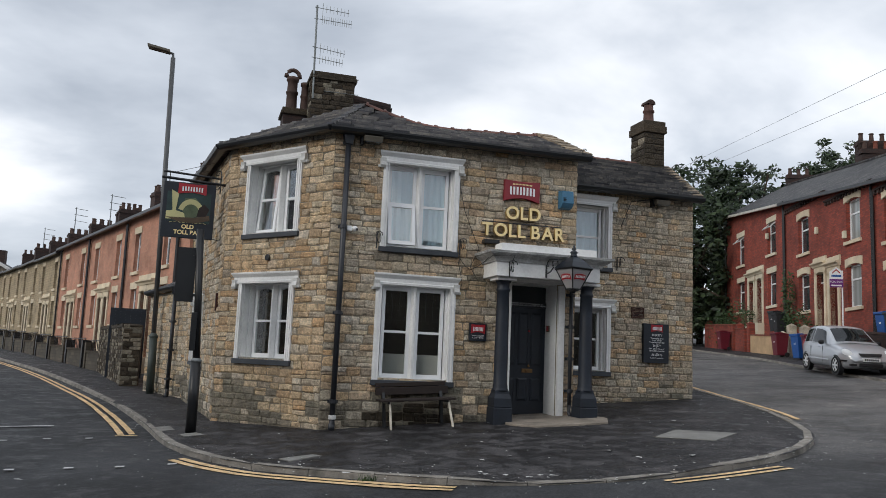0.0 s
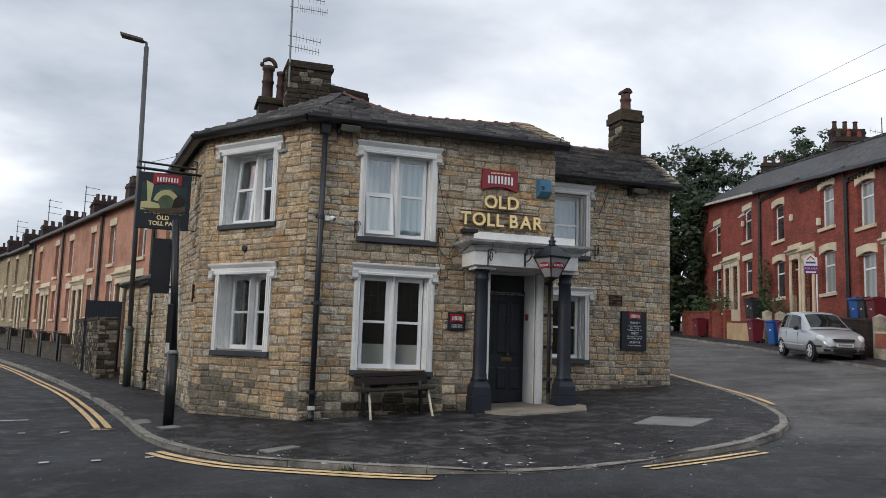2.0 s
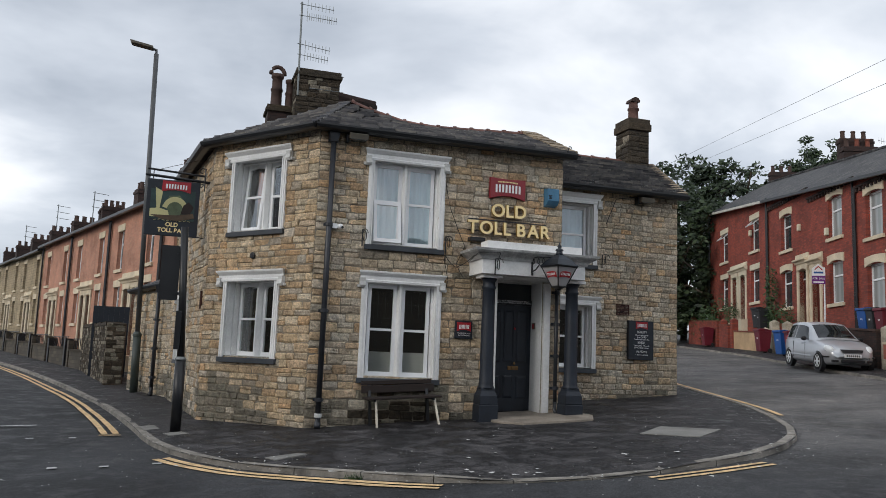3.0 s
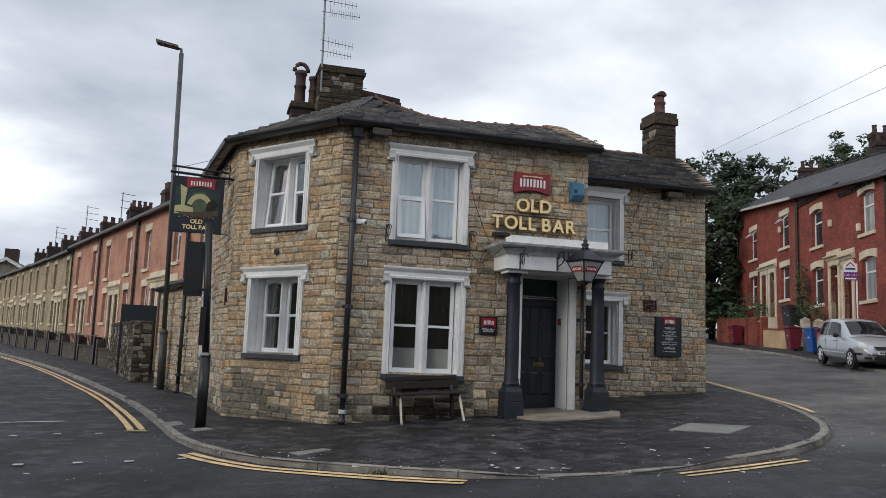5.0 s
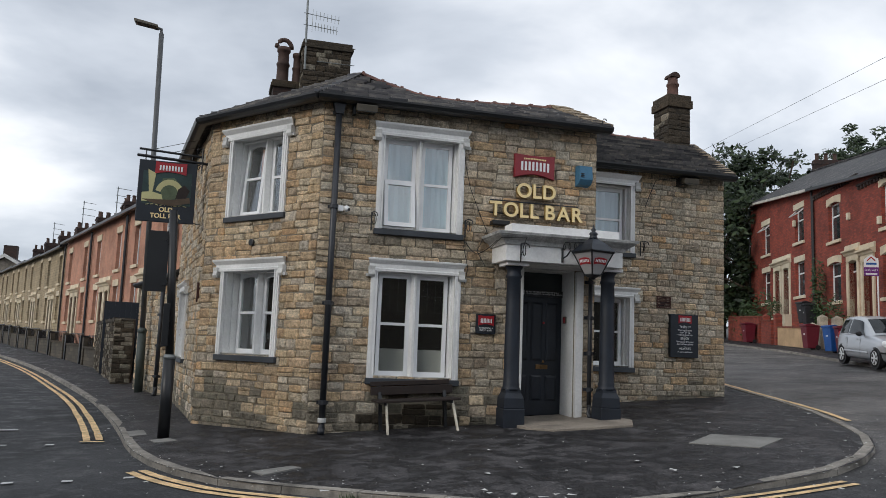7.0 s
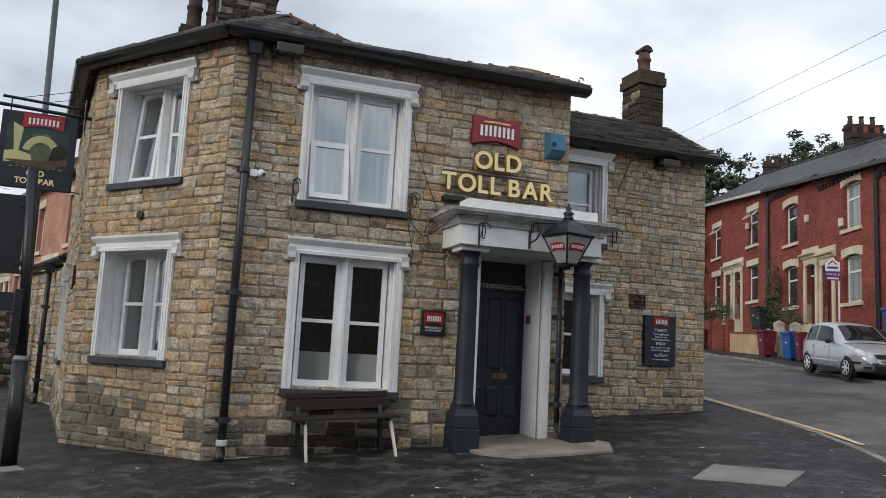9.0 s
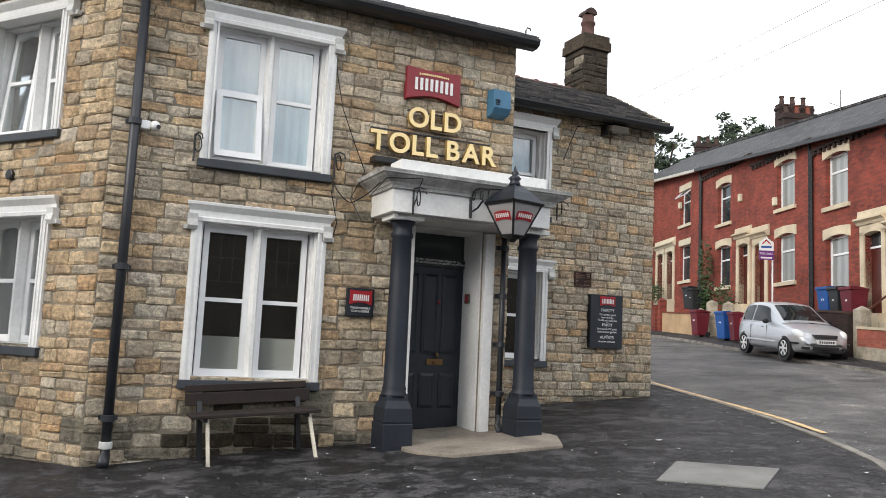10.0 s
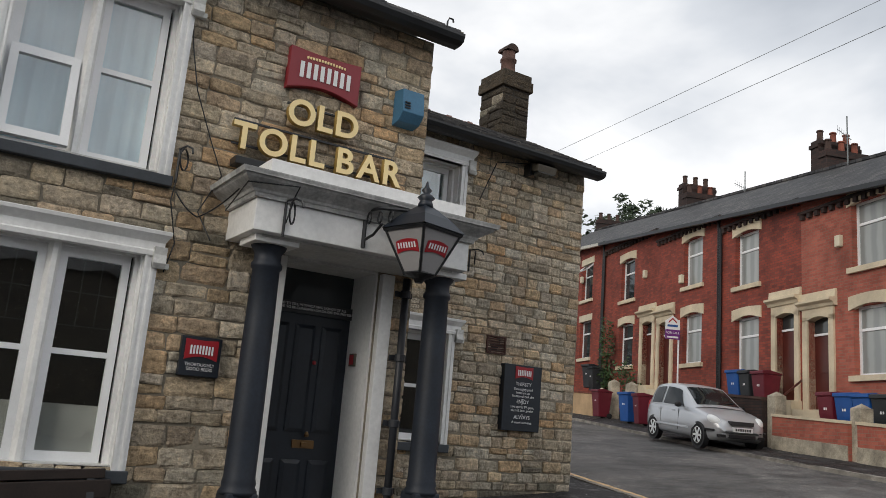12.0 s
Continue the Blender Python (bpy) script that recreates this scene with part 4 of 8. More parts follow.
def lay_slates(roof, pts, seed, gauge=0.2, width=0.3, limit=300, sag=False, slate=None):
    """Slates in rows up a flat slope; pts: the slope's outline, first edge at the eaves."""
    rnd = random.Random(seed)
    slate = slate or SLATE_MESH
    pts = [Vector(p) for p in pts]
    u = (pts[1] - pts[0]).normalized()
    nrm = u.cross(pts[2] - pts[0]).normalized()
    if nrm.z < 0:
        nrm = -nrm
    v = nrm.cross(u)
    flat = [((p - pts[0]).dot(u), (p - pts[0]).dot(v)) for p in pts]
    top = max(f[1] for f in flat)
    rows = int(top / gauge) + 1
    jobs = []
    for r in range(rows):
        vv = (r + 0.5) * gauge
        cuts = []
        for a, b in zip(flat, flat[1:] + flat[:1]):
            if (a[1] - vv) * (b[1] - vv) < 0:
                cuts.append(a[0] + (b[0] - a[0]) * (vv - a[1]) / (b[1] - a[1]))
        if len(cuts) < 2:
            continue
        lo, hi = min(cuts), max(cuts)
        x = lo - rnd.uniform(0, width * 0.6)
        while x < hi:
            w = width * rnd.uniform(0.8, 1.25)
            a, b = max(x, lo), min(x + w, hi)
            if b - a > 0.05:
                jobs.append((a, b, vv, lo, hi))
            x += w
    spare = bmesh.new()
    for i, (a, b, vv, lo, hi) in enumerate(jobs):
        spot, uu, nn = pts[0] + u * (a + b) / 2 + v * vv, u, nrm
        if sag:
            # follow the twisted slope between the eaves and the sagging ridge
            t, q = ((a + b) / 2 - lo) / (hi - lo), vv / top
            e = pts[0].lerp(pts[1], t)
            r = pts[3].lerp(pts[2], t) - Vector((0, 0, sag_at(t)))
            spot = e.lerp(r, q)
            uu = (pts[0].lerp(pts[3], q) - pts[1].lerp(pts[2], q)).normalized() * -1
            nn = uu.cross(r - e).normalized()
        rot = Matrix((uu, nn.cross(uu), nn)).transposed().to_4x4()
        mm = Matrix.Translation(spot + nn * rnd.uniform(0.006, 0.016)) @ rot @ Matrix.Rotation(rnd.uniform(-0.02, 0.02), 4, "Z") @ Matrix.Rotation(rnd.uniform(-0.025, 0.025), 4, "Y") @ Matrix.Rotation(rnd.uniform(-0.03, 0.0), 4, "X") @ Matrix.Diagonal((b - a - 0.006, gauge * 1.15, 1, 1))
        if i < limit:
            ob = new("slate", slate)
            ob.parent = roof
            ob.matrix_basis = mm
        else:
            c = slate.copy()
            c.transform(mm)
            spare.from_mesh(c)
            bpy.data.meshes.remove(c)
    if len(spare.verts):
        part("slating", spare, slate.materials[0], roof, "rows of grey slates")["kind"] = "stuff"
    else:
        spare.free()


E1, E2, E3, E4 = (2.47, 13.98, 5.17), (7.5, 13.98, 5.17), (0.66, 16.33, 5.17), (0.02, 21.6, 5.17)
RL, RR, RB = (3.42, 16.05, 6.27), (7.5, 15.98, 6.08), (3.3, 20.3, 6.27)


def sagged_roof(eave0, eave1, label):
    """A slope from a straight eaves line up to the sagging ridge."""
    bm = bmesh.new()
    top, low = [], []
    for k in range(13):
        e = Vector(eave0).lerp(Vector(eave1), k / 12)
        r = Vector(RL).lerp(Vector(RR), k / 12) - Vector((0, 0, sag_at(k / 12) + 0.012))
        top.append((bm.verts.new(e), bm.verts.new(r)))
        low.append((bm.verts.new(e - Vector((0, 0, 0.05))), bm.verts.new(r - Vector((0, 0, 0.05)))))
    for k in range(12):
        for rows_ in (top, low):
            bm.faces.new((rows_[k][0], rows_[k + 1][0], rows_[k + 1][1], rows_[k][1]))
        for q in (0, 1):
            bm.faces.new((top[k][q], top[k + 1][q], low[k + 1][q], low[k][q]))
    for k in (0, 12):
        bm.faces.new((top[k][0], top[k][1], low[k][1], low[k][0]))
    return part("roof", bm, FAR_SLATE, pub, label)


roof_a = sagged_roof(E1, E2, "grey slate roof slope above the door front")
roof_b = slab_roof("roof", [E3, E1, RL], FAR_SLATE, pub, label="grey slate hip over the canted corner")
roof_c = slab_roof("roof", [E4, E3, RL, RB], FAR_SLATE, pub)
sagged_roof(RB, (7.5, 20.3, 5.2), "grey slate rear roof slope")
W1, W2, W3, W4 = (7.2, 16.1, 5.12), (11.45, 16.1, 5.12), (12.56, 19.35, 6.66), (7.2, 19.35, 6.66)
roof_w = slab_roof("roof", [W1, W2, W3, W4], FAR_SLATE, pub, label="dark wet-looking slate roof of the side wing")
slab_roof("roof", [W4, W3, (13.6, 22.6, 5.1), (7.2, 22.6, 5.1)], FAR_SLATE, pub)


def ridge_tiles(a, b, parent, material, n, r=0.11):
    a, b = Vector(a), Vector(b)
    d = (b - a).normalized()
    side = d.cross(Vector((0, 0, 1))).normalized()
    up = side.cross(d)
    for k in range(n):
        p, q = a.lerp(b, (k + 0.015) / n), a.lerp(b, (k + 0.985) / n)
        bm = bmesh.new()
        rings = []
        for e, rr in ((p, r * 1.22), (p.lerp(q, 0.13), r * 1.22), (p.lerp(q, 0.15), r), (q, r * 0.97)):
            rings.append([bm.verts.new(e + side * rr * math.cos(t) * 1.1 + up * (rr * math.sin(t) * 0.75 - 0.02)) for t in (math.pi * i / 8 for i in range(9))])
        for ra, rb in zip(rings, rings[1:]):
            for i in range(8):
                bm.faces.new((ra[i], ra[i + 1], rb[i + 1], rb[i]))
        bm.faces.new(rings[0]), bm.faces.new(rings[-1][::-1])
        part("ridge_tile", bm, material, parent)


_r = [Vector(RL).lerp(Vector(RR), k / 11) - Vector((0, 0, sag_at(k / 11))) for k in range(12)]
for _a, _b in zip(_r, _r[1:]):
    ridge_tiles(_a, _b, roof_a, RIDGE_CLAY, 1, 0.12)
ridge_tiles((7.5, 19.35, 6.66), (11.6, 19.35, 6.66), roof_w, RIDGE_CLAY, 9, 0.1)
COPING = plain("mossy_stone_coping", (0.30, 0.235, 0.16), 0.9, vary=0.55, scale=5, bump=0.5)


def verge(a, b, n, parent, w=0.3):
    """Overlapping stone slates along a gable's edge."""
    a, b = Vector(a), Vector(b)
    d = (b - a).normalized()
    side = d.cross(Vector((0, 0, 1))).normalized()
    up = side.cross(d).normalized()
    for k in range(n):
        p = a.lerp(b, k / n)
        q = a.lerp(b, (k + 1.06) / n)
        bm = bmesh.new()
        prism(bm, [p - side * w, p + side * 0.06, q + side * 0.06 - up * 0.015, q - side * w - up * 0.015], up * 0.055)
        part("coping_stone", bm, COPING, parent)


verge(E2, RR, 6, roof_a)
verge(W2, W3, 9, roof_w, 0.34)


def gutter(pts, parent, r=0.062):
    bm = bmesh.new()
    for a, b in zip(pts, pts[1:]):
        a, b = Vector(a), Vector(b)
        d = (b - a).normalized()
        side = Vector((d.y, -d.x, 0))
        prof = [(0.10, 0.0), (0.10, -0.105), (0.0, -0.105), (-0.02, -0.1), (-0.07, -0.08), (-0.09, -0.03), (-0.09, 0.0)]
        va = [bm.verts.new(a - side * y + Vector((0, 0, z))) for y, z in prof]
        vb = [bm.verts.new(b - side * y + Vector((0, 0, z))) for y, z in prof]
        bm.faces.new(va), bm.faces.new(vb[::-1])
        for i in range(len(prof)):
            bm.faces.new((va[i], vb[i], vb[(i + 1) % len(prof)], va[(i + 1) % len(prof)]))
    return part("gutter", bm, BLACK, parent, "black gutter")


_g = [(-0.01, 21.6, 5.15), (0.63, 16.3, 5.15), (2.45, 13.95, 5.15), (7.52, 13.95, 5.15)]
for _a, _b in zip(_g, _g[1:]):
    gutter([_a, _b], pub)
gutter([(7.4, 16.06, 5.1), (11.5, 16.06, 5.1)], pub)


def chimney(parent, x0, x1, y0, y1, z0, z1, material, cap=0.16, over=0.06, label=""):
    bm = bmesh.new()
    box(bm, x0, x1, y0, y1, z0, z1)
    ch = part("chimney", bm, material, parent, label)
    bm = bmesh.new()
    box(bm, x0 - over, x1 + over, y0 - over, y1 + over, z1 - cap, z1 - cap * 0.35)
    box(bm, x0 - over * 0.5, x1 + over * 0.5, y0 - over * 0.5, y1 + over * 0.5, z1 - cap * 0.35, z1 + 0.03)
    part("chimney_cap", bm, STONE_DARK, ch, bevel=0.012)
    return ch


def pot(parent, x, y, z, h, r, material, hooded=False):
    prof = [(r * 1.15, 0), (r * 1.15, h * 0.08), (r * 0.9, h * 0.12), (r * 0.85, h * 0.5), (r * 0.98, h * 0.53), (r * 0.98, h * 0.58), (r * 0.82, h * 0.62), (r * 0.8, h * 0.88), (r, h * 0.9), (r, h)]
    p = part("chimney_pot", lathe(bmesh.new(), prof, Matrix.Translation((x, y, z)), 14), material, parent, smooth=True)
    if hooded:
        bm = bmesh.new()
        tube(bm, [(x + r * 1.1 * math.cos(t), y, z + h + r * 1.3 * math.sin(t)) for t in (math.pi * k / 8 for k in range(9))], r * 0.35, 8)
        part("pot_hood", bm, material, p, smooth=True)
    return p


ch1 = chimney(pub, 2.47, 3.42, 17.45, 18.1, 5.6, 7.31, SOOT_MORTAR, 0.14, 0.05, "broad sooty sandstone chimney stack")
pot(ch1, 3.16, 17.78, 7.31, 0.1, 0.1, TERRA_DARK)
ch2 = chimney(pub, 1.93, 2.5, 17.9, 18.5, 5.4, 6.54, CHIM_BRICK, 0.12, 0.05, "low black chimney stack")
pot(ch2, 2.12, 18.2, 6.54, 0.82, 0.14, TERRA_DARK, True)
pot(ch2, 2.42, 18.2, 6.54, 0.72, 0.115, TERRA_DARK)
ch3 = chimney(pub, 11.64, 12.24, 18.95, 19.65, 6.0, 7.78, SOOT_MORTAR, 0.3, 0.055, "stone gable chimney with a corbelled cap")
cp = part("chimney_pot", lathe(bmesh.new(), [(0.17, 0), (0.17, 0.06), (0.145, 0.1), (0.135, 0.32), (0.16, 0.35), (0.16, 0.39), (0.13, 0.42), (0.125, 0.56)], Matrix.Translation((11.96, 19.3, 7.8)), 16), POT_BROWN, ch3, "banded clay pot", True)
bm = bmesh.new()
prism(bm, [(11.96 + 0.135 * math.cos(t), 19.16, 8.36 + 0.13 * math.sin(t)) for t in (math.pi * k / 10 for k in range(11))], (0, 0.32, 0))
part("pot_hood", bm, TERRA_DARK, cp)

# ---- porch ----
porch = part("porch", boxed(5.48, 7.52, 13.5, 14.2, 2.66, 2.92), WHITE, pub, "white painted stone porch entablature", bevel=0.006)


def cornice_ring(z0, z1, o0, o1, x0=5.48, x1=7.52, y0=13.5):
    """A moulding round the three open sides of the porch."""
    bm = bmesh.new()
    steps = 5
    rings = []
    for k in range(steps + 1):
        t = k / steps
        o = o0 + (o1 - o0) * (0.5 - 0.5 * math.cos(math.pi * t))
        z = z0 + (z1 - z0) * t
        rings.append([bm.verts.new(p) for p in ((x0 - o, 14.2, z), (x0 - o, y0 - o, z), (x1 + o, y0 - o, z), (x1 + o, 14.2, z))])
    for a, b in zip(rings, rings[1:]):
        for i in range(3):
            bm.faces.new((a[i], a[i + 1], b[i + 1], b[i]))
    bm.faces.new(rings[0][::-1]), bm.faces.new(rings[-1])
    return bm


part("cornice", cornice_ring(2.92, 2.955, 0.03, 0.04), DIRTY_WHITE, porch)
part("cornice", cornice_ring(2.955, 3.06, 0.05, 0.17), DIRTY_WHITE, porch, "weathered white cornice moulding")
part("cornice", cornice_ring(3.06, 3.10, 0.19, 0.20), DIRTY_WHITE, porch)
part("blocking_course", boxed(5.55, 7.43, 13.46, 13.8, 3.10, 3.25), WHITE, porch, "plain white fascia board above the cornice", bevel=0.005)
part("porch_top", boxed(5.4, 7.58, 13.8, 14.18, 3.1, 3.2), SLAB, porch)
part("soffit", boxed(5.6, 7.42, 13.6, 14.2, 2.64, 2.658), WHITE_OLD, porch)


def column(cx, cy, zb):
    bm = bmesh.new()
    m = Matrix.Translation((cx, cy, 0))
    box(bm, -0.18, 0.18, -0.18, 0.18, zb - 0.05, zb + 0.26, m)
    col = part("column", bm, NAVY_COL, porch, "dark blue-grey painted stone column", bevel=0.015)
    bm = bmesh.new()
    # upper plinth with splayed shoulders
    rings = []
    for h, w in ((0.26, 0.172), (0.42, 0.165), (0.5, 0.13), (0.56, 0.125)):
        rings.append([bm.verts.new(m @ Vector((sx * w, sy * w, zb + h))) for sx, sy in ((-1, -1), (1, -1), (1, 1), (-1, 1))])
    for a, b in zip(rings, rings[1:]):
        for i in range(4):
            bm.faces.new((a[i], a[(i + 1) % 4], b[(i + 1) % 4], b[i]))
    bm.faces.new(rings[0][::-1]), bm.faces.new(rings[-1])
    part("plinth", bm, NAVY_COL, col, bevel=0.012)
    prof = [(0.148, 0.54), (0.148, 0.57), (0.13, 0.6), (0.136, 0.63), (0.125, 0.67)]
    prof = [(r, zb + h) for r, h in prof] + [(0.124, zb + 0.9), (0.122, 1.4), (0.117, 2.0), (0.112, 2.4), (0.128, 2.42), (0.128, 2.45), (0.112, 2.47), (0.112, 2.54), (0.138, 2.575), (0.148, 2.6)]
    part("shaft", lathe(bmesh.new(), prof, m, 28), NAVY_COL, col, smooth=True)
    part("capital", boxed(cx - 0.19, cx + 0.19, cy - 0.19, cy + 0.19, 2.6, 2.657), WHITE, col, "white abacus block", bevel=0.006)


column(5.735, 13.80, 0.08)
column(7.405, 13.80, 0.12)
bm = bmesh.new()
step_ = [(5.78, 13.5), (5.84, 13.3), (6.12, 12.98), (7.44, 12.95), (7.72, 13.5), (7.66, 14.19), (6.99, 14.68), (6.03, 14.68), (5.8, 14.18)]
prism(bm, [(x, y, ground_z(x, y) + 0.035) for x, y in step_], (0, 0, -0.2))
part("doorstep", bm, SLAB, porch, "worn pale stone doorstep", bevel=0.01)

# ---- front door, set back in its opening ----
bm = bmesh.new()
D0, D1, DY = 6.05, 6.97, 14.68
box(bm, D0, D1, DY, DY + 0.05, 0.17, 2.2)
door = part("door", bm, NAVY, pub, "dark navy panelled front door, closed")
for px0, px1, pz0, pz1 in ((6.13, 6.34, 0.42, 0.85), (6.41, 6.61, 0.42, 0.85), (6.68, 6.89, 0.42, 0.85), (6.13, 6.34, 1.1, 2.1), (6.41, 6.61, 1.1, 2.1), (6.68, 6.89, 1.1, 2.1)):
    bm = bmesh.new()
    a = [(px0, pz0), (px1, pz0), (px1, pz1), (px0, pz1)]
    i = 0.035
    b = [(px0 + i, pz0 + i), (px1 - i, pz0 + i), (px1 - i, pz1 - i), (px0 + i, pz1 - i)]
    va = [bm.verts.new((x, DY - 0.012, z)) for x, z in a]
    vb = [bm.verts.new((x, DY - 0.03, z)) for x, z in b]
    vc = [bm.verts.new((x, DY + 0.01, z)) for x, z in a]
    bm.faces.new(vb)
    for k in range(4):
        bm.faces.new((va[k], va[(k + 1) % 4], vb[(k + 1) % 4], vb[k]))
        bm.faces.new((vc[k], vc[(k + 1) % 4], va[(k + 1) % 4], va[k]))
    part("door_panel", bm, NAVY, door)
BRASS = plain("tarnished_brass", (0.22, 0.13, 0.06), 0.4, 0.8, vary=0.2)
bm = boxed(6.50, 6.72, DY - 0.02, DY + 0.01, 0.955, 1.03)
box(bm, 6.58, 6.64, DY - 0.045, DY - 0.02, 0.97, 1.01)
part("letter_plate", bm, BRASS, door, "tarnished brass letter plate", bevel=0.004)
part("door_knocker", lathe(bmesh.new(), [(0.02, 0), (0.025, 0.02), (0.012, 0.05)], Matrix.Translation((6.62, DY - 0.05, 1.06)), 10), BRASS, door)
part("door_knob", lathe(bmesh.new(), [(0.012, 0), (0.022, 0.012), (0.012, 0.03)], Matrix.Translation((6.62, DY - 0.03, 1.75)) @ Matrix.Rotation(radians(90), 4, "X"), 10), RED, door, "small red peephole")
kp = thing("entry_keypad", (6.96, 14.5, 1.8), "small red and grey entry keypad on the door lining", "keypad")
part("case", boxed(6.945, 6.97, 14.46, 14.57, 1.75, 1.87), TRIM_GREY, kp, bevel=0.004)
part("red_face", boxed(6.942, 6.946, 14.475, 14.555, 1.765, 1.855), RED, kp)
frame_ = part("door_frame", boxed(6.97, 7.0, 14.22, DY + 0.06, 0.16, 2.66), WHITE, pub, "white door lining")
part("door_jamb", boxed(7.0, 7.13, 14.13, 14.3, 0.17, 2.62), WHITE, frame_, "white painted stone jamb", bevel=0.008)
part("door_jamb", boxed(5.9, 6.04, 14.13, 14.3, 0.12, 2.62), WHITE, frame_, bevel=0.008)
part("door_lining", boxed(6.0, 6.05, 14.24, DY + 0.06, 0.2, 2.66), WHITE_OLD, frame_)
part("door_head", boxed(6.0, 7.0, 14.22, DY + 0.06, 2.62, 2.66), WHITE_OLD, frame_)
part("fanlight", boxed(6.05, 6.97, DY + 0.01, DY + 0.03, 2.3, 2.62), DARK_GLASS, door)
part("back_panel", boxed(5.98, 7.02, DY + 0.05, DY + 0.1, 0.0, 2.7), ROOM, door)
notice = part("licence_notice", boxed(6.05, 6.97, DY - 0.03, DY + 0.02, 2.2, 2.31), BLACK, door, "black licence notice with small white lettering")
words("notice_text", "LICENSED TO SELL INTOXICATING LIQUOR OF ALL\nDESCRIPTIONS TO BE CONSUMED ON OR OFF THE PREMISES", 0.034, Matrix.Translation((6.51, DY - 0.032, 2.268)), SIGN_WHITE, notice, 0.001)

# ---- things on and about the pub ----
def sign_bars(parent, m, w, h, name="plain_mark"):
    """A brand mark as plain pale bars."""
    n = 8
    for k in range(n):
        x = -w / 2 + w * (k + 0.5) / n
        lift = -0.10 * h * math.cos((k - 3.5) / 3.5 * 1.2) + 0.1 * h
        bw = w / n * 0.55
        part(name, boxed(x - bw / 2, x + bw / 2, -0.004, 0.002, -h / 2 - lift, h / 2 - lift * 0.6, m=m), SIGN_WHITE, parent)


def bowed_plate(x0, x1, z0, z1, y0, y1, m, bow):
    """A plate whose top and lower edges bow like a ribbon."""
    bm = bmesh.new()
    n = 12
    top = [(x0 + (x1 - x0) * k / n, y0, z1 - bow * 0.25 * math.sin(math.pi * k / n)) for k in range(n + 1)]
    low = [(x0 + (x1 - x0) * k / n, y0, z0 + bow * math.sin(math.pi * k / n)) for k in range(n, -1, -1)]
    prism(bm, top + low, (0, y1 - y0, 0), m)
    return bm


I4 = Matrix.Identity(4)
# brewery sign above the name
sg = thing("brewery_sign", (6.18, 14.15, 4.2), "maroon ribbon-shaped enamel sign fixed to the stone wall", "sign")
part("sign_plate", bowed_plate(5.82, 6.54, 4.16, 4.57, 14.12, 14.2, I4, 0.07), MAROON, sg, bevel=0.006)
sign_bars(sg, Matrix.Translation((6.18, 14.115, 4.37)), 0.54, 0.15)
for k in range(14):
    lift = 0.006 * math.sin(k / 13 * math.pi)
    bm = bmesh.new()
    box(bm, 5.98 + k * 0.029, 5.998 + k * 0.029, 14.112, 14.121, 4.478 + lift, 4.502 + lift)
    part("small_mark", bm, GOLD, sg)

# name in raised letters
nm = thing("name_lettering", (6.2, 14.15, 3.5), "raised cream-gold letters spelling the pub name", "lettering")


def raised(text, size, x, z):
    cu = bpy.data.curves.new("letter", "FONT")
    cu.body, cu.size, cu.extrude, cu.offset, cu.bevel_depth = text, size, 0.03, 0.008, 0.0
    tmp = bpy.data.objects.new("letter", cu)
    scene.collection.objects.link(tmp)
    bpy.context.view_layer.update()
    me = bpy.data.meshes.new_from_object(tmp.evaluated_get(bpy.context.evaluated_depsgraph_get()))
    bpy.data.objects.remove(tmp)
    xs = [v.co.x for v in me.vertices]
    w = max(xs) - min(xs)
    me.transform(Matrix.Translation((x - min(xs), 14.1, z)) @ Matrix.Rotation(radians(90), 4, "X"))
    me.materials.clear()
    me.materials.append(GOLD)
    me.materials.append(GOLD_SIDE)
    for p in me.polygons:
        p.material_index = 0 if p.normal.y < -0.5 else 1
    under(new("letter", me), nm)
    return w


def raised_line(text, size, x0, x1, z):
    """Letters spaced to fill the line from x0 to x1."""
    start = {}
    widths = []
    for c in text:
        if c == " ":
            widths.append(size * 0.16)
            continue
        cu = bpy.data.curves.new("probe", "FONT")
        cu.body, cu.size, cu.offset = c, size, 0.008
        tmp = bpy.data.objects.new("probe", cu)
        scene.collection.objects.link(tmp)
        bpy.context.view_layer.update()
        widths.append(tmp.dimensions.x)
        bpy.data.objects.remove(tmp)
    gap = (x1 - x0 - sum(widths)) / (len(text) - 1)
    x = x0
    for c, w in zip(text, widths):
        if c != " ":
            raised(c, size, x, z)
        x += w + gap


raised_line("OLD", 0.335, 5.85, 6.55, 3.815)
raised_line("TOLL BAR", 0.335, 5.38, 7.06, 3.47)
for z in (3.74, 3.52, 4.02):
    part("fixing_rail", boxed(5.86 if z > 4 else 5.4, 6.5 if z > 4 else 7.0, 14.14, 14.165, z - 0.008, z + 0.008), PIPE, nm)

# alarm box
al = thing("alarm_box", (7.07, 14.1, 4.1), "faded blue steel alarm box high on the wall", "alarm box")
bm = bmesh.new()
prism(bm, [(6.95, 14.18, 4.46), (6.95, 14.0, 4.44), (6.95, 13.97, 4.2), (6.95, 14.05, 4.12), (6.95, 14.18, 4.10)], (0.24, 0, 0))
part("case", bm, BLUE_BOX, al, bevel=0.008)
bm = bmesh.new()
for k in range(3):
    box(bm, 6.97, 7.03, 13.966, 13.99, 4.235 + 0.028 * k, 4.246 + 0.028 * k)
part("vent_slot", bm, BLACK, al)

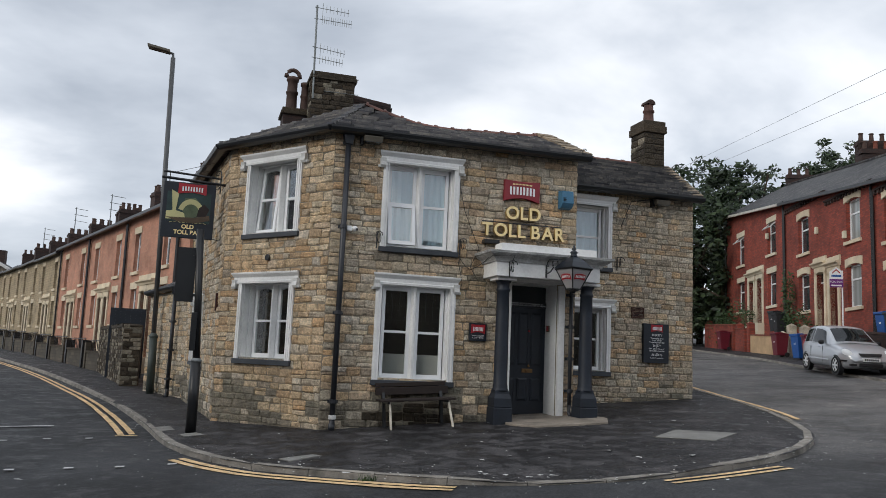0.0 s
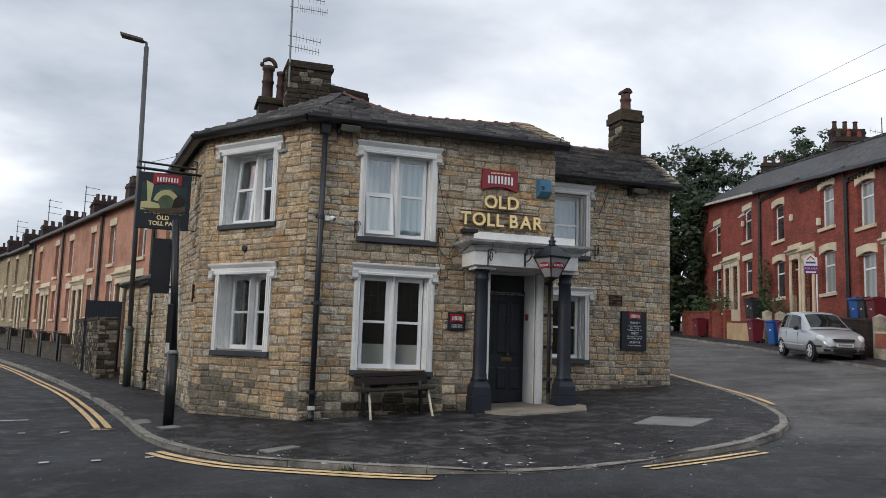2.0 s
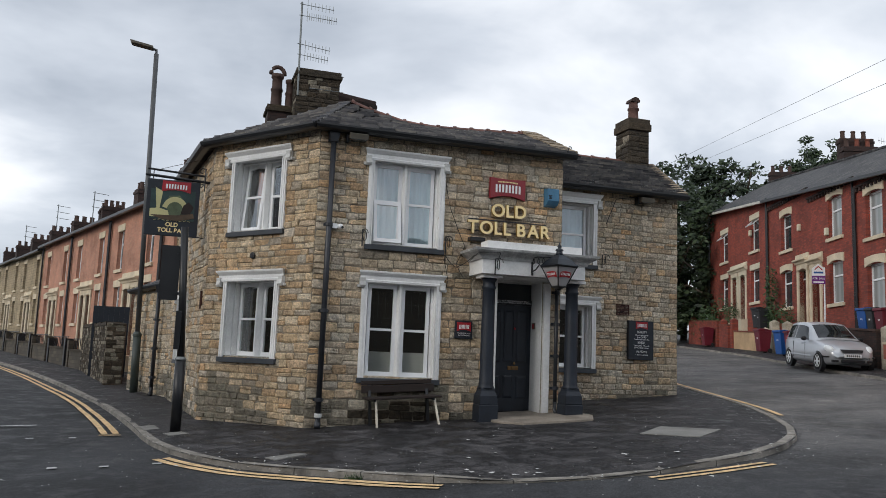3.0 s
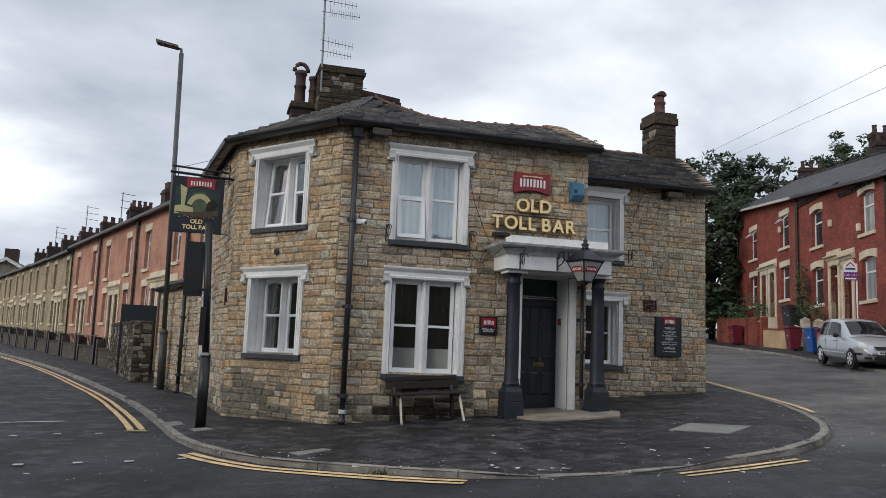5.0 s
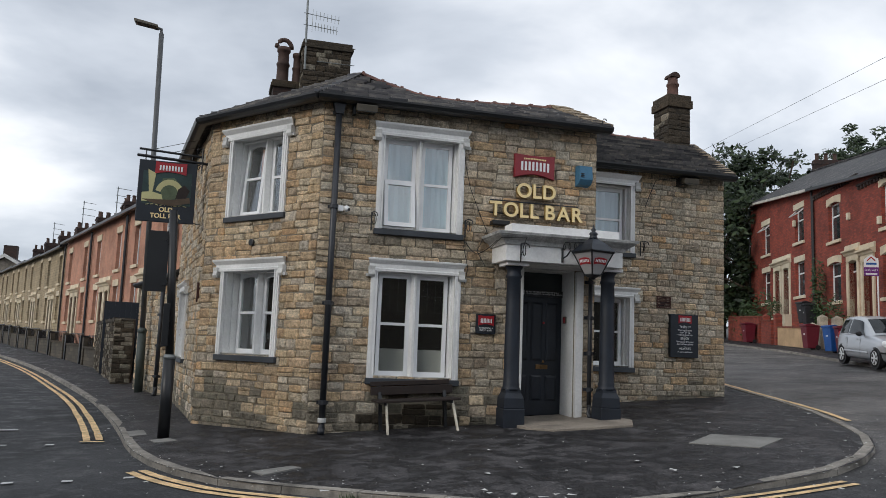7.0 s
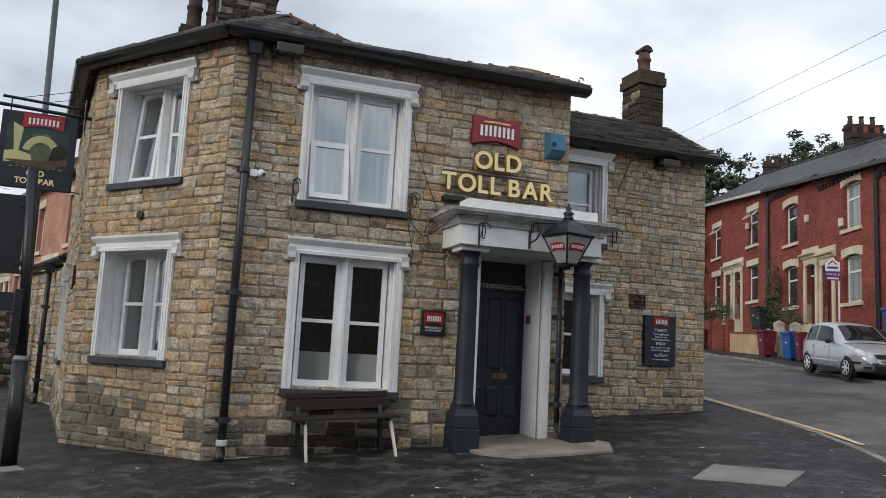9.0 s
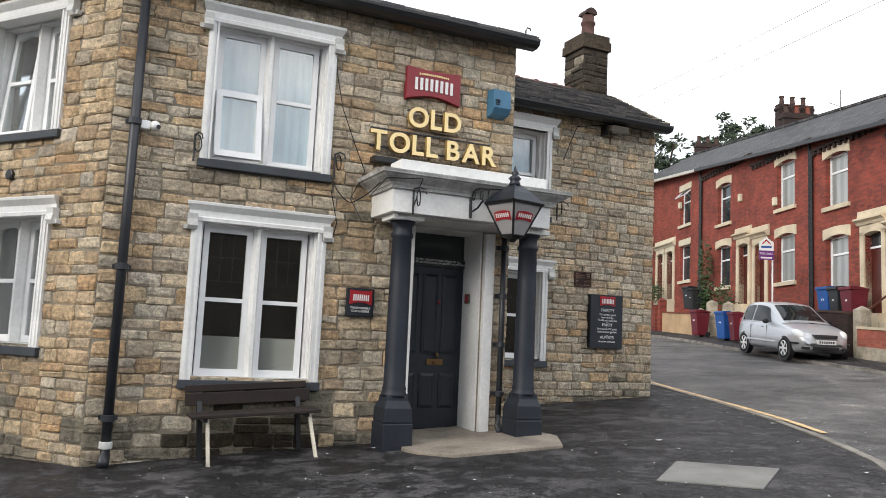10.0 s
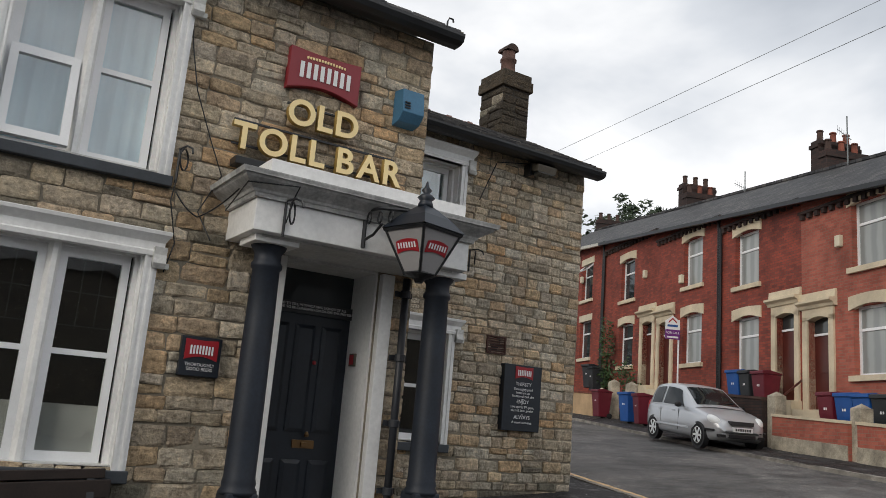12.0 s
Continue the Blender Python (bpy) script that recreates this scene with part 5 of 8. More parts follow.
# small plaque
sp = thing("small_plaque", (5.4, 14.15, 1.5), "small black plaque with a red band by the door", "plaque")
part("plate", boxed(5.23, 5.56, 14.13, 14.2, 1.5, 1.82), NAVY, sp, bevel=0.004)
part("red_band", bowed_plate(5.26, 5.53, 1.63, 1.8, 14.122, 14.132, I4, 0.03), RED, sp)
sign_bars(sp, Matrix.Translation((5.395, 14.119, 1.715)), 0.2, 0.07)
words("plaque_text", "THOROUGHLY\nGOOD BEERS", 0.036, Matrix.Translation((5.395, 14.126, 1.582)), SIGN_WHITE, sp, 0.001)

# menu board on the wing
mb = thing("menu_board", (10.4, 16.3, 1.2), "navy wall board with white lettering and red header", "notice board")
part("panel", boxed(10.08, 10.72, 16.25, 16.36, 1.26, 2.14), NAVY, mb, bevel=0.006)
part("red_header", bowed_plate(10.26, 10.56, 1.95, 2.12, 16.24, 16.252, I4, 0.03), RED, mb)
sign_bars(mb, Matrix.Translation((10.41, 16.237, 2.035)), 0.24, 0.075)
for z, s, t in ((1.86, 0.07, "THIRSTY"), (1.80, 0.047, "Thoroughly good\nbeers on tap\nTraditional cask ales"), (1.625, 0.07, "ENJOY"), (1.565, 0.047, "Live sports TV, pool,\ndarts & beer garden"), (1.42, 0.07, "ALWAYS"), (1.36, 0.047, "A warm welcome")):
    words("board_text", t, s, Matrix.Translation((10.41, 16.246, z)), SIGN_WHITE, mb, 0.001)
for z in (1.68, 1.475):
    part("dash", boxed(10.39, 10.43, 16.244, 16.252, z, z + 0.006), SIGN_WHITE, mb)

# vent grille
vg = thing("vent_grille", (9.96, 16.33, 2.26), "rusty brown iron air vent grille in the wall", "vent")
RUST = plain("rusty_iron", (0.07, 0.03, 0.022), 0.85, vary=0.3)
bm = bmesh.new()
box(bm, 9.8, 10.12, 16.31, 16.36, 2.25, 2.27), box(bm, 9.8, 10.12, 16.31, 16.36, 2.47, 2.49), box(bm, 9.8, 9.82, 16.31, 16.36, 2.27, 2.47), box(bm, 10.1, 10.12, 16.31, 16.36, 2.27, 2.47)
part("grille_frame", bm, RUST, vg)
for k in range(6):
    part("slat", boxed(9.82, 10.1, 16.315, 16.35, 2.28 + k * 0.032, 2.296 + k * 0.032), RUST, vg)
part("backing", boxed(9.81, 10.11, 16.34, 16.352, 2.26, 2.48), BLACK, vg)


# bent hook on the gutter's end
gh = thing("gutter_hook", (7.32, 13.9, 5.16), "small bent black iron hook above the gutter end", "hook")
part("hook", tube(bmesh.new(), [(7.32, 13.9, 5.14), (7.32, 13.9, 5.24), (7.34, 13.9, 5.28), (7.38, 13.9, 5.28), (7.39, 13.9, 5.25)], 0.01, 6), BLACK, gh)


# rain pipes
def downpipe(x, y, z0, z1, label, r=0.045, hopper=True, lean=0.0):
    p = thing("downpipe", (x, y, z0), label, "rain pipe")
    bm = bmesh.new()
    tube(bm, [(x + lean, y, z1), (x, y, z0 + 0.18)], r, 12)
    part("pipe", bm, PIPE, p, smooth=True)
    bm = bmesh.new()
    tube(bm, [(x, y, z0 + 0.2), (x, y, z0 + 0.06), (x - 0.02, y - 0.1, z0 + 0.0)], r * 1.12, 12)
    part("shoe", bm, PIPE, p, smooth=True)
    for k in range(4):
        z = z0 + 0.45 + (z1 - z0 - 0.6) * k / 3
        bm = bmesh.new()
        lathe(bm, [(r * 1.25, -0.035), (r * 1.4, -0.03), (r * 1.4, 0.03), (r * 1.25, 0.035)], Matrix.Translation((x + lean * (z - z0) / (z1 - z0), y, z)), 12)
        box(bm, x - 0.09, x + 0.09, y + r, y + r + 0.015, z - 0.025, z + 0.025)
        part("collar", bm, PIPE, p)
    if hopper:
        bm = bmesh.new()
        prism(bm, [(x + lean - 0.06, y - 0.07, z1 - 0.18), (x + lean + 0.06, y - 0.07, z1 - 0.18), (x + lean + 0.1, y - 0.09, z1), (x + lean - 0.1, y - 0.09, z1)], (0, 0.16, 0))
        part("hopper", bm, PIPE, p)
    return p


dp = downpipe(2.8, 14.1, ground_z(2.8, 14.1) + 0.02, 5.06, "dark grey cast-iron downpipe at the canted corner", 0.05)
bm = bmesh.new()
lathe(bm, [(0.062, 0), (0.066, 0.01), (0.066, 0.06), (0.062, 0.07)], Matrix.Translation((2.8, 14.1, 0.04)), 14)
part("pale_band", bm, WHITE_OLD, dp)
downpipe(7.23, 14.08, 0.2, 2.6, "dark downpipe beside the porch door jamb", 0.036, False)
downpipe(-0.13, 22.36, ground_z(0, 22.3), 2.7, "dark downpipe on the road side wall", 0.05)

# camera on the pipe side of the wall
cc = thing("security_camera", (2.95, 14.1, 3.36), "small white security camera on a square box", "camera")
part("junction_box", boxed(2.86, 2.95, 14.08, 14.19, 3.32, 3.41), WHITE_UPVC, cc, bevel=0.006)
bm = bmesh.new()
bmesh.ops.create_uvsphere(bm, u_segments=16, v_segments=10, radius=0.052, matrix=Matrix.Translation((3.0, 14.09, 3.365)))
part("dome", bm, WHITE_UPVC, cc, smooth=True)
part("lens", lathe(bmesh.new(), [(0.022, 0), (0.022, 0.02)], Matrix.Translation((3.03, 14.045, 3.345)) @ Matrix.Rotation(radians(90), 4, "X"), 12), BLACK, cc)


# floodlights under the eaves
def floodlight(x, y, z, label):
    fl = thing("floodlight", (x, y, z), label, "floodlight")
    bm = bmesh.new()
    prism(bm, [(x - 0.17, y - 0.16, z + 0.03), (x - 0.17, y + 0.06, z + 0.1), (x - 0.17, y + 0.07, z - 0.03), (x - 0.17, y - 0.13, z - 0.07)], (0.34, 0, 0))
    part("housing", bm, TRIM_GREY, fl, bevel=0.01)
    part("bracket", boxed(x - 0.2, x - 0.15, y + 0.0, y + 0.14, z - 0.1, z + 0.06), BLACK, fl)
    part("visor_glass", boxed(x - 0.14, x + 0.14, y - 0.13, y + 0.05, z - 0.076, z - 0.068), DARK_GLASS, fl)


floodlight(3.22, 14.05, 5.0, "weathered grey floodlight under the eaves")
floodlight(10.45, 16.2, 4.92, "brown weathered floodlight under the wing eaves")

# vent hole in the canted wall
vh = thing("wall_vent", MB @ Vector((1.28, 0, 2.86)), "round black vent hole in the stone wall", "vent")
part("vent_pipe", lathe(bmesh.new(), [(0.055, 0.0), (0.06, 0.05), (0.045, 0.055)], MB @ Matrix.Translation((1.28, 0.0, 2.88)) @ Matrix.Rotation(radians(90), 4, "X"), 14), BLACK, vh)
ag = thing("wall_plate", MC @ Vector((4.85, 0, 2.0)), "small rusty iron plate on the road side wall", "plate")
part("plate", boxed(4.83, 4.91, -0.05, 0.0, 1.9, 2.25, m=MC), RUST, ag)

# black basket brackets by the upper sill and loose cable
for x, s in ((3.42, 1), (4.99, 1), (5.72, 0), (9.42, 1)):
    y, z = (13.44, 2.8) if s == 0 else ((16.28, 3.45) if x > 9 else (14.12, 3.22))
    hb = thing("basket_bracket", (x, y, z), "black wrought iron hanging basket bracket with scroll", "bracket")
    bm = bmesh.new()
    tube(bm, [(x, y + 0.04, z - 0.16), (x, y + 0.04, z + 0.14)], 0.012, 6)
    tube(bm, [(x, y + 0.03, z + 0.13), (x + 0.02, y - 0.1, z + 0.13), (x + 0.04, y - 0.2, z + 0.09), (x + 0.045, y - 0.22, z + 0.04)], 0.009, 6)
    part("arm", bm, BLACK, hb)
    bm = bmesh.new()
    tube(bm, [(x + 0.02 + 0.05 * math.cos(t), y - 0.06 + 0.07 * math.cos(t), z + 0.02 + 0.09 * math.sin(t)) for t in (2 * math.pi * k / 12 for k in range(13))], 0.008, 6)
    part("scroll", bm, BLACK, hb)


def cable(name, pts, r, label, mat_=BLACK, steps=18, sag=0.0):
    pts = [Vector(p) for p in pts]
    line = []
    for a, b in zip(pts, pts[1:]):
        for k in range(steps):
            t = k / steps
            p = a.lerp(b, t)
            p.z -= sag * 4 * t * (1 - t)
            line.append(p)
    line.append(pts[-1])
    bm = bmesh.new()
    tube(bm, line, r, 5)
    return tagged(new(name, mesh_of(name, bm, mat_, True)), label, "cable")


cable("wall_cable", [(4.9, 14.15, 4.78), (4.96, 14.16, 4.3), (5.05, 14.15, 3.9), (5.22, 14.15, 3.5), (5.36, 14.15, 3.2), (5.2, 14.14, 2.85), (5.3, 14.0, 2.6)], 0.006, "thin black cable sagging down the stone wall")
cable("wall_cable", [(9.5, 16.3, 4.3), (9.75, 16.3, 4.9), (10.3, 16.28, 5.0)], 0.008, "thin black cable along the wing wall")
cable("wall_cable", [(4.99, 14.13, 3.1), (4.97, 14.14, 2.9), (5.05, 14.13, 2.55), (5.0, 14.14, 2.3)], 0.006, "thin black cable hanging below the basket bracket")
cable("wall_cable", [(5.0, 14.14, 2.98), (5.2, 14.12, 2.8), (5.36, 13.6, 2.98)], 0.007, "black cable looping to the porch cornice", sag=0.03)
cable("porch_cable", [(5.42, 14.1, 2.9), (5.36, 13.4, 3.0), (5.75, 13.3, 3.02), (5.74, 13.36, 2.95), (5.73, 13.47, 2.75)], 0.006, "black cable looped over the porch cornice")

# black tray lamp over the porch
tl = thing("sign_lamp", (5.5, 14.1, 3.3), "black trough lamp under the name letters", "lamp")
part("trough", boxed(5.42, 5.72, 14.02, 14.18, 3.31, 3.38), BLACK, tl, bevel=0.008)

# ---- lantern on the porch ----
lx, ly = 6.8, 13.12
lan = thing("porch_lantern", (lx, ly, 2.45), "large black four-sided street-style lantern on the porch front", "lantern")


def ring_of(r, z, rot=0.0):
    return [(lx + r * math.cos(math.pi / 2 * k + rot), ly + r * math.sin(math.pi / 2 * k + rot), z) for k in range(4)]


ROT = -2.09
lo, hi = ring_of(0.125, 2.47, ROT), ring_of(0.315, 2.83, ROT)
for k in range(4):
    bm = bmesh.new()
    poly(bm, [lo[k], lo[(k + 1) % 4], hi[(k + 1) % 4], hi[k]])
    pane_ = part("pane", bm, LANTERN_GLASS, lan, "grey opal glass pane")
    a, b = Vector(lo[k]).lerp(Vector(hi[k]), 0.6), Vector(lo[(k + 1) % 4]).lerp(Vector(hi[(k + 1) % 4]), 0.6)
    u = (b - a)
    w = u.length
    u.normalize()
    up = (Vector(hi[k]).lerp(Vector(hi[(k + 1) % 4]), 0.5) - Vector(lo[k]).lerp(Vector(lo[(k + 1) % 4]), 0.5)).normalized()
    out = u.cross(up)
    out = out if out.dot((a + b) / 2 - Vector((lx, ly, 2.65))) > 0 else -out
    c = (a + b) / 2 + out * 0.004
    bm = bmesh.new()
    n = 8
    pts_ = [c + u * w * 0.36 * (2 * i / n - 1) + up * (0.055 - 0.02 * (2 * i / n - 1) ** 2) for i in range(n + 1)] + [c + u * w * 0.36 * (1 - 2 * i / n) + up * (-0.045 - 0.02 * (2 * i / n - 1) ** 2) for i in range(n + 1)]
    prism(bm, pts_, out * 0.003)
    badge = part("red_badge", bm, RED, pane_, "red badge")
    bm = bmesh.new()
    for i in range(7):
        q = c + out * 0.006 + u * w * 0.27 * (2 * i / 6 - 1)
        prism(bm, [q - u * 0.008 - up * 0.022, q + u * 0.008 - up * 0.022, q + u * 0.008 + up * 0.024, q - u * 0.008 + up * 0.024], out * 0.002)
    part("plain_mark", bm, SIGN_WHITE, pane_)
    bm = bmesh.new()
    tube(bm, [lo[k], hi[k]], 0.013, 6)
    part("glazing_bar", bm, BLACK, lan)
for ring, r in ((lo, 0.016), (hi, 0.022)):
    bm = bmesh.new()
    tube(bm, ring + ring[:1], r, 6)
    part("rim", bm, BLACK, lan)
bm = bmesh.new()
r0, r1, r2 = ring_of(0.35, 2.84, ROT), ring_of(0.22, 2.95, ROT), ring_of(0.07, 3.05, ROT)
rings = [[bm.verts.new(p) for p in r] for r in (r0, r1, r2)]
for a, b in zip(rings, rings[1:]):
    for k in range(4):
        bm.faces.new((a[k], a[(k + 1) % 4], b[(k + 1) % 4], b[k]))
bm.faces.new(rings[0][::-1]), bm.faces.new(rings[2])
part("roof", bm, NAVY, lan, "black pitched lantern roof")
part("finial", lathe(bmesh.new(), [(0.07, 3.04), (0.06, 3.08), (0.05, 3.1), (0.075, 3.125), (0.05, 3.15), (0.025, 3.165), (0.045, 3.19), (0.02, 3.22), (0.006, 3.27)], Matrix.Translation((lx, ly, 0)), 14), NAVY, lan, smooth=True)
part("base_cup", lathe(bmesh.new(), [(0.03, 2.40), (0.05, 2.43), (0.14, 2.465)], Matrix.Translation((lx, ly, 0)), 12), BLACK, lan)
for sx in (-0.36, 0.36):
    bm = bmesh.new()
    tube(bm, [(lx + sx, 13.5, 3.06), (lx + sx, 13.49, 2.68)], 0.018, 6)
    tube(bm, [(lx + sx, 13.48, 3.0), (lx + sx * 0.9, 13.3, 3.0), (lx + sx * 0.25, ly + 0.05, 3.0)], 0.014, 6)
    tube(bm, [(lx + sx, 13.46, 2.75), (lx + sx * 0.95, 13.35, 2.78), (lx + sx * 0.9, 13.25, 2.86)], 0.012, 6)
    for q in range(3):
        cy_ = 13.42 - 0.09 * q
        tube(bm, [(lx + sx * (1 - 0.15 * q), cy_ + 0.035 * math.cos(t), 2.93 + 0.05 * math.sin(t)) for t in (2 * math.pi * k / 10 for k in range(11))], 0.008, 5)
    part("wall_bracket", bm, BLACK, lan, "black scrolled iron bracket")

# ---- bench ----
bn = thing("bench", (4.25, 13.8, 0.0), "dark brown timber bench with pale front legs below the window", "bench")
TILT_B = Matrix.Translation((4.25, 13.8, 0)) @ Matrix.Rotation(-0.06, 4, "Y") @ Matrix.Translation((-4.25, -13.8, 0))
for y0, y1, z0, z1, nme in ((13.60, 13.74, 0.42, 0.452, "seat_slat"), (13.755, 13.89, 0.42, 0.452, "seat_slat"), (13.905, 14.02, 0.42, 0.452, "seat_slat"), (14.06, 14.10, 0.51, 0.64, "back_slat"), (14.085, 14.125, 0.65, 0.72, "back_slat")):
    part(nme, boxed(3.56, 4.88 if z0 < 0.6 else 4.84, y0, y1, z0, z1, m=TILT_B), BENCH, bn, bevel=0.006)
PALE_LEG = plain("flaking_cream_paint", (0.78, 0.72, 0.6), 0.7, vary=0.35, scale=12)
for x, d in ((3.70, 0.03), (4.74, 0.085)):
    gz = ground_z(x, 13.65)
    bm = bmesh.new()
    prism(bm, [(x - 0.016, 13.66, 0.415 + 0.06 * (x - 4.25)), (x + 0.016, 13.66, 0.415 + 0.06 * (x - 4.25)), (x + d + 0.016, 13.6, gz), (x + d - 0.016, 13.6, gz)], (0, 0.04, 0))
    part("leg", bm, PALE_LEG, bn, "flaking cream front leg")
    bm = bmesh.new()
    prism(bm, [(x - 0.025, 14.0, gz), (x - 0.025, 14.06, gz), (x - 0.025, 14.14, 0.69), (x - 0.025, 14.10, 0.69), (x - 0.025, 14.02, 0.42)], (0.05, 0, 0), TILT_B)
    part("leg", bm, BLACK, bn)
    part("seat_bearer", boxed(x - 0.02, x + 0.02, 13.64, 14.04, 0.38, 0.42, m=TILT_B), BLACK, bn)

# ---- hanging sign on the road corner ----
hs = thing("hanging_sign", (0.1, 16.8, 3.3), "navy hanging pub sign with a painted scene on an iron bracket", "pub sign")
SX0, SX1, SZ0, SZ1, SY = -0.38, 0.62, 3.3, 4.42, 16.78
part("board", boxed(SX0, SX1, SY, SY + 0.06, SZ0, SZ1), NAVY, hs, bevel=0.01)
part("picture", boxed(SX0 + 0.08, SX1 - 0.08, SY - 0.006, SY, 3.62, 4.22), SIGN_TEAL, hs)
bm = bmesh.new()
prism(bm, [(SX0 + 0.08, SY - 0.012, 3.66), (SX0 + 0.45, SY - 0.012, 3.68), (SX0 + 0.42, SY - 0.012, 3.8), (SX0 + 0.26, SY - 0.012, 3.84), (SX0 + 0.3, SY - 0.012, 4.18), (SX0 + 0.16, SY - 0.012, 4.25), (SX0 + 0.2, SY - 0.012, 3.84), (SX0 + 0.08, SY - 0.012, 3.82)], (0, 0.005, 0))
part("pale_shape", bm, SIGN_CREAM, hs)
bm = bmesh.new()
prism(bm, [(SX0 + 0.45, SY - 0.010, 3.7), (SX0 + 0.7, SY - 0.010, 3.74), (SX0 + 0.78, SY - 0.010, 3.95), (SX0 + 0.62, SY - 0.010, 4.12), (SX0 + 0.42, SY - 0.010, 4.1), (SX0 + 0.38, SY - 0.010, 3.9)], (0, 0.004, 0))
part("green_shape", bm, SIGN_GREEN, hs)
bm = bmesh.new()
_arc = [(SX0 + 0.55 + r * math.cos(t), SY - 0.014, 3.80 + 1.15 * r * math.sin(t)) for r, ts in ((0.25, range(0, 11)), (0.16, range(10, -1, -1))) for t in (math.pi * (0.02 + 0.09 * q) for q in ts)]
prism(bm, _arc, (0, 0.004, 0))
part("pale_shape", bm, SIGN_CREAM, hs)
bm = bmesh.new()
prism(bm, [(SX0 + 0.08, SY - 0.0155, 3.70), (SX0 + 0.3, SY - 0.0155, 3.63), (SX0 + 0.6, SY - 0.0155, 3.60), (SX0 + 0.92, SY - 0.0155, 3.68), (SX0 + 0.9, SY - 0.0155, 3.78), (SX0 + 0.62, SY - 0.0155, 3.72), (SX0 + 0.4, SY - 0.0155, 3.71)], (0, 0.004, 0))
part("brown_shape", bm, SIGN_BROWN, hs)
bm = bmesh.new()
prism(bm, [(SX0 + 0.66, SY - 0.0175, 3.74), (SX0 + 0.84, SY - 0.0175, 3.76), (SX0 + 0.9, SY - 0.0175, 3.9), (SX0 + 0.8, SY - 0.0175, 4.0), (SX0 + 0.7, SY - 0.0175, 3.92)], (0, 0.003, 0))
part("dark_shape", bm, BENCH, hs)
bm = bmesh.new()
for k in range(9):
    x = SX0 + 0.16 + 0.08 * k
    tube(bm, [(x, SY - 0.008, 3.6 + 0.01 * (k % 3)), (x + 0.05, SY - 0.008, 3.6 + 0.012 * ((k + 1) % 3))], 0.006, 4)
part("pale_scratches", bm, SIGN_CREAM, hs)
part("red_band", bowed_plate(SX0 + 0.28, SX0 + 0.82, 4.18, 4.4, SY - 0.02, SY - 0.004, I4, 0.04), RED, hs)
sign_bars(hs, Matrix.Translation((SX0 + 0.55, SY - 0.024, 4.29)), 0.42, 0.09)
words("sign_text", "OLD\nTOLL BAR", 0.115, Matrix.Translation((0.13, SY - 0.006, 3.49)), GOLD, hs, 0.002, bold=0.004)
bm = bmesh.new()
tube(bm, [(SX0 - 0.02, SY + 0.03, 4.62), (0.72, SY + 0.03, 4.56)], 0.022, 8)
part("top_bar", bm, BLACK, hs)
bm = bmesh.new()
tube(bm, [(SX0 - 0.05, SY + 0.03, 4.50), (0.8, SY + 0.03, 4.44)], 0.028, 8)
for x in (SX0 + 0.1, SX1 - 0.1):
    tube(bm, [(x, SY + 0.03, 4.6), (x, SY + 0.03, 4.42)], 0.01, 6)
part("hanging_bar", bm, BLACK, hs)
bm = bmesh.new()
tube(bm, [(0.7, SY + 0.02, 4.25), (0.7, SY + 0.02, 4.72)], 0.016, 6)
for cz, rr in ((4.66, 0.07), (4.36, 0.05)):
    tube(bm, [(0.64 + rr * math.cos(t) * (1 - 0.06 * k), SY + 0.02, cz + rr * math.sin(t) * (1 - 0.06 * k)) for k, t in ((k, 2 * math.pi * k / 10) for k in range(13))], 0.01, 6)
part("scroll_bracket", bm, BLACK, hs)
bm = bmesh.new()
tube(bm, [(SX0 + 0.2, SY + 0.03, 4.62), (0.55, SY + 0.6, 5.0)], 0.005, 5)
tube(bm, [(SX0 + 0.55, SY + 0.03, 4.6), (0.6, SY + 0.5, 4.85)], 0.005, 5)
part("stay_wire", bm, BLACK, hs)
bm = bmesh.new()
tube(bm, [(SX1, SY + 0.03, 3.32), (0.74, SY, 3.3)], 0.01, 6)
part("lower_stay", bm, BLACK, hs)

# ---- signal pole and street lamp ----
px_, py_ = 0.5, 14.63
pz = ground_z(px_, py_)
tp = thing("signal_pole", (px_, py_, pz), "black traffic signal pole with its head turned away", "traffic light")
bm = bmesh.new()
tube(bm, [(px_, py_, pz - 0.02), (px_ - 0.0, py_, 0.93)], 0.088, 16)
part("sleeve", bm, BLACK, tp, smooth=True)
part("collar", lathe(bmesh.new(), [(0.092, 0.0), (0.095, 0.02), (0.07, 0.06)], Matrix.Translation((px_, py_, 0.92)), 16), STEEL, tp, "grey collar ring")
bm = bmesh.new()
tube(bm, [(px_, py_, 0.9), (px_ - 0.11, py_, 3.2)], 0.062, 16)
part("pole", bm, BLACK, tp, smooth=True)
bm = bmesh.new()
box(bm, 0.08, 0.32, 14.68, 14.86, 1.96, 2.84)
sh = part("signal_head", bm, BLACK, tp, bevel=0.02)
for k in range(3):
    bm = bmesh.new()
    zc = 2.12 + 0.28 * k
    n = 10
    outer = [(0.2 + 0.115 * math.cos(t), 14.86, zc + 0.115 * math.sin(t)) for t in (math.pi * (-0.1 + 1.2 * i / n) for i in range(n + 1))]
    inner = [(0.2 + 0.107 * math.cos(t), 14.86, zc + 0.107 * math.sin(t)) for t in (math.pi * (1.1 - 1.2 * i / n) for i in range(n + 1))]
    prism(bm, outer + inner, (0, 0.2, 0))
    part("visor", bm, BLACK, sh)
for z in (2.05, 2.75):
    part("mount", boxed(0.3, px_ - 0.03, 14.64, 14.72, z - 0.02, z + 0.02), BLACK, tp)
part("backing_board", boxed(0.05, 0.36, 14.67, 14.685, 1.93, 2.87), BLACK, tp)
bm = bmesh.new()
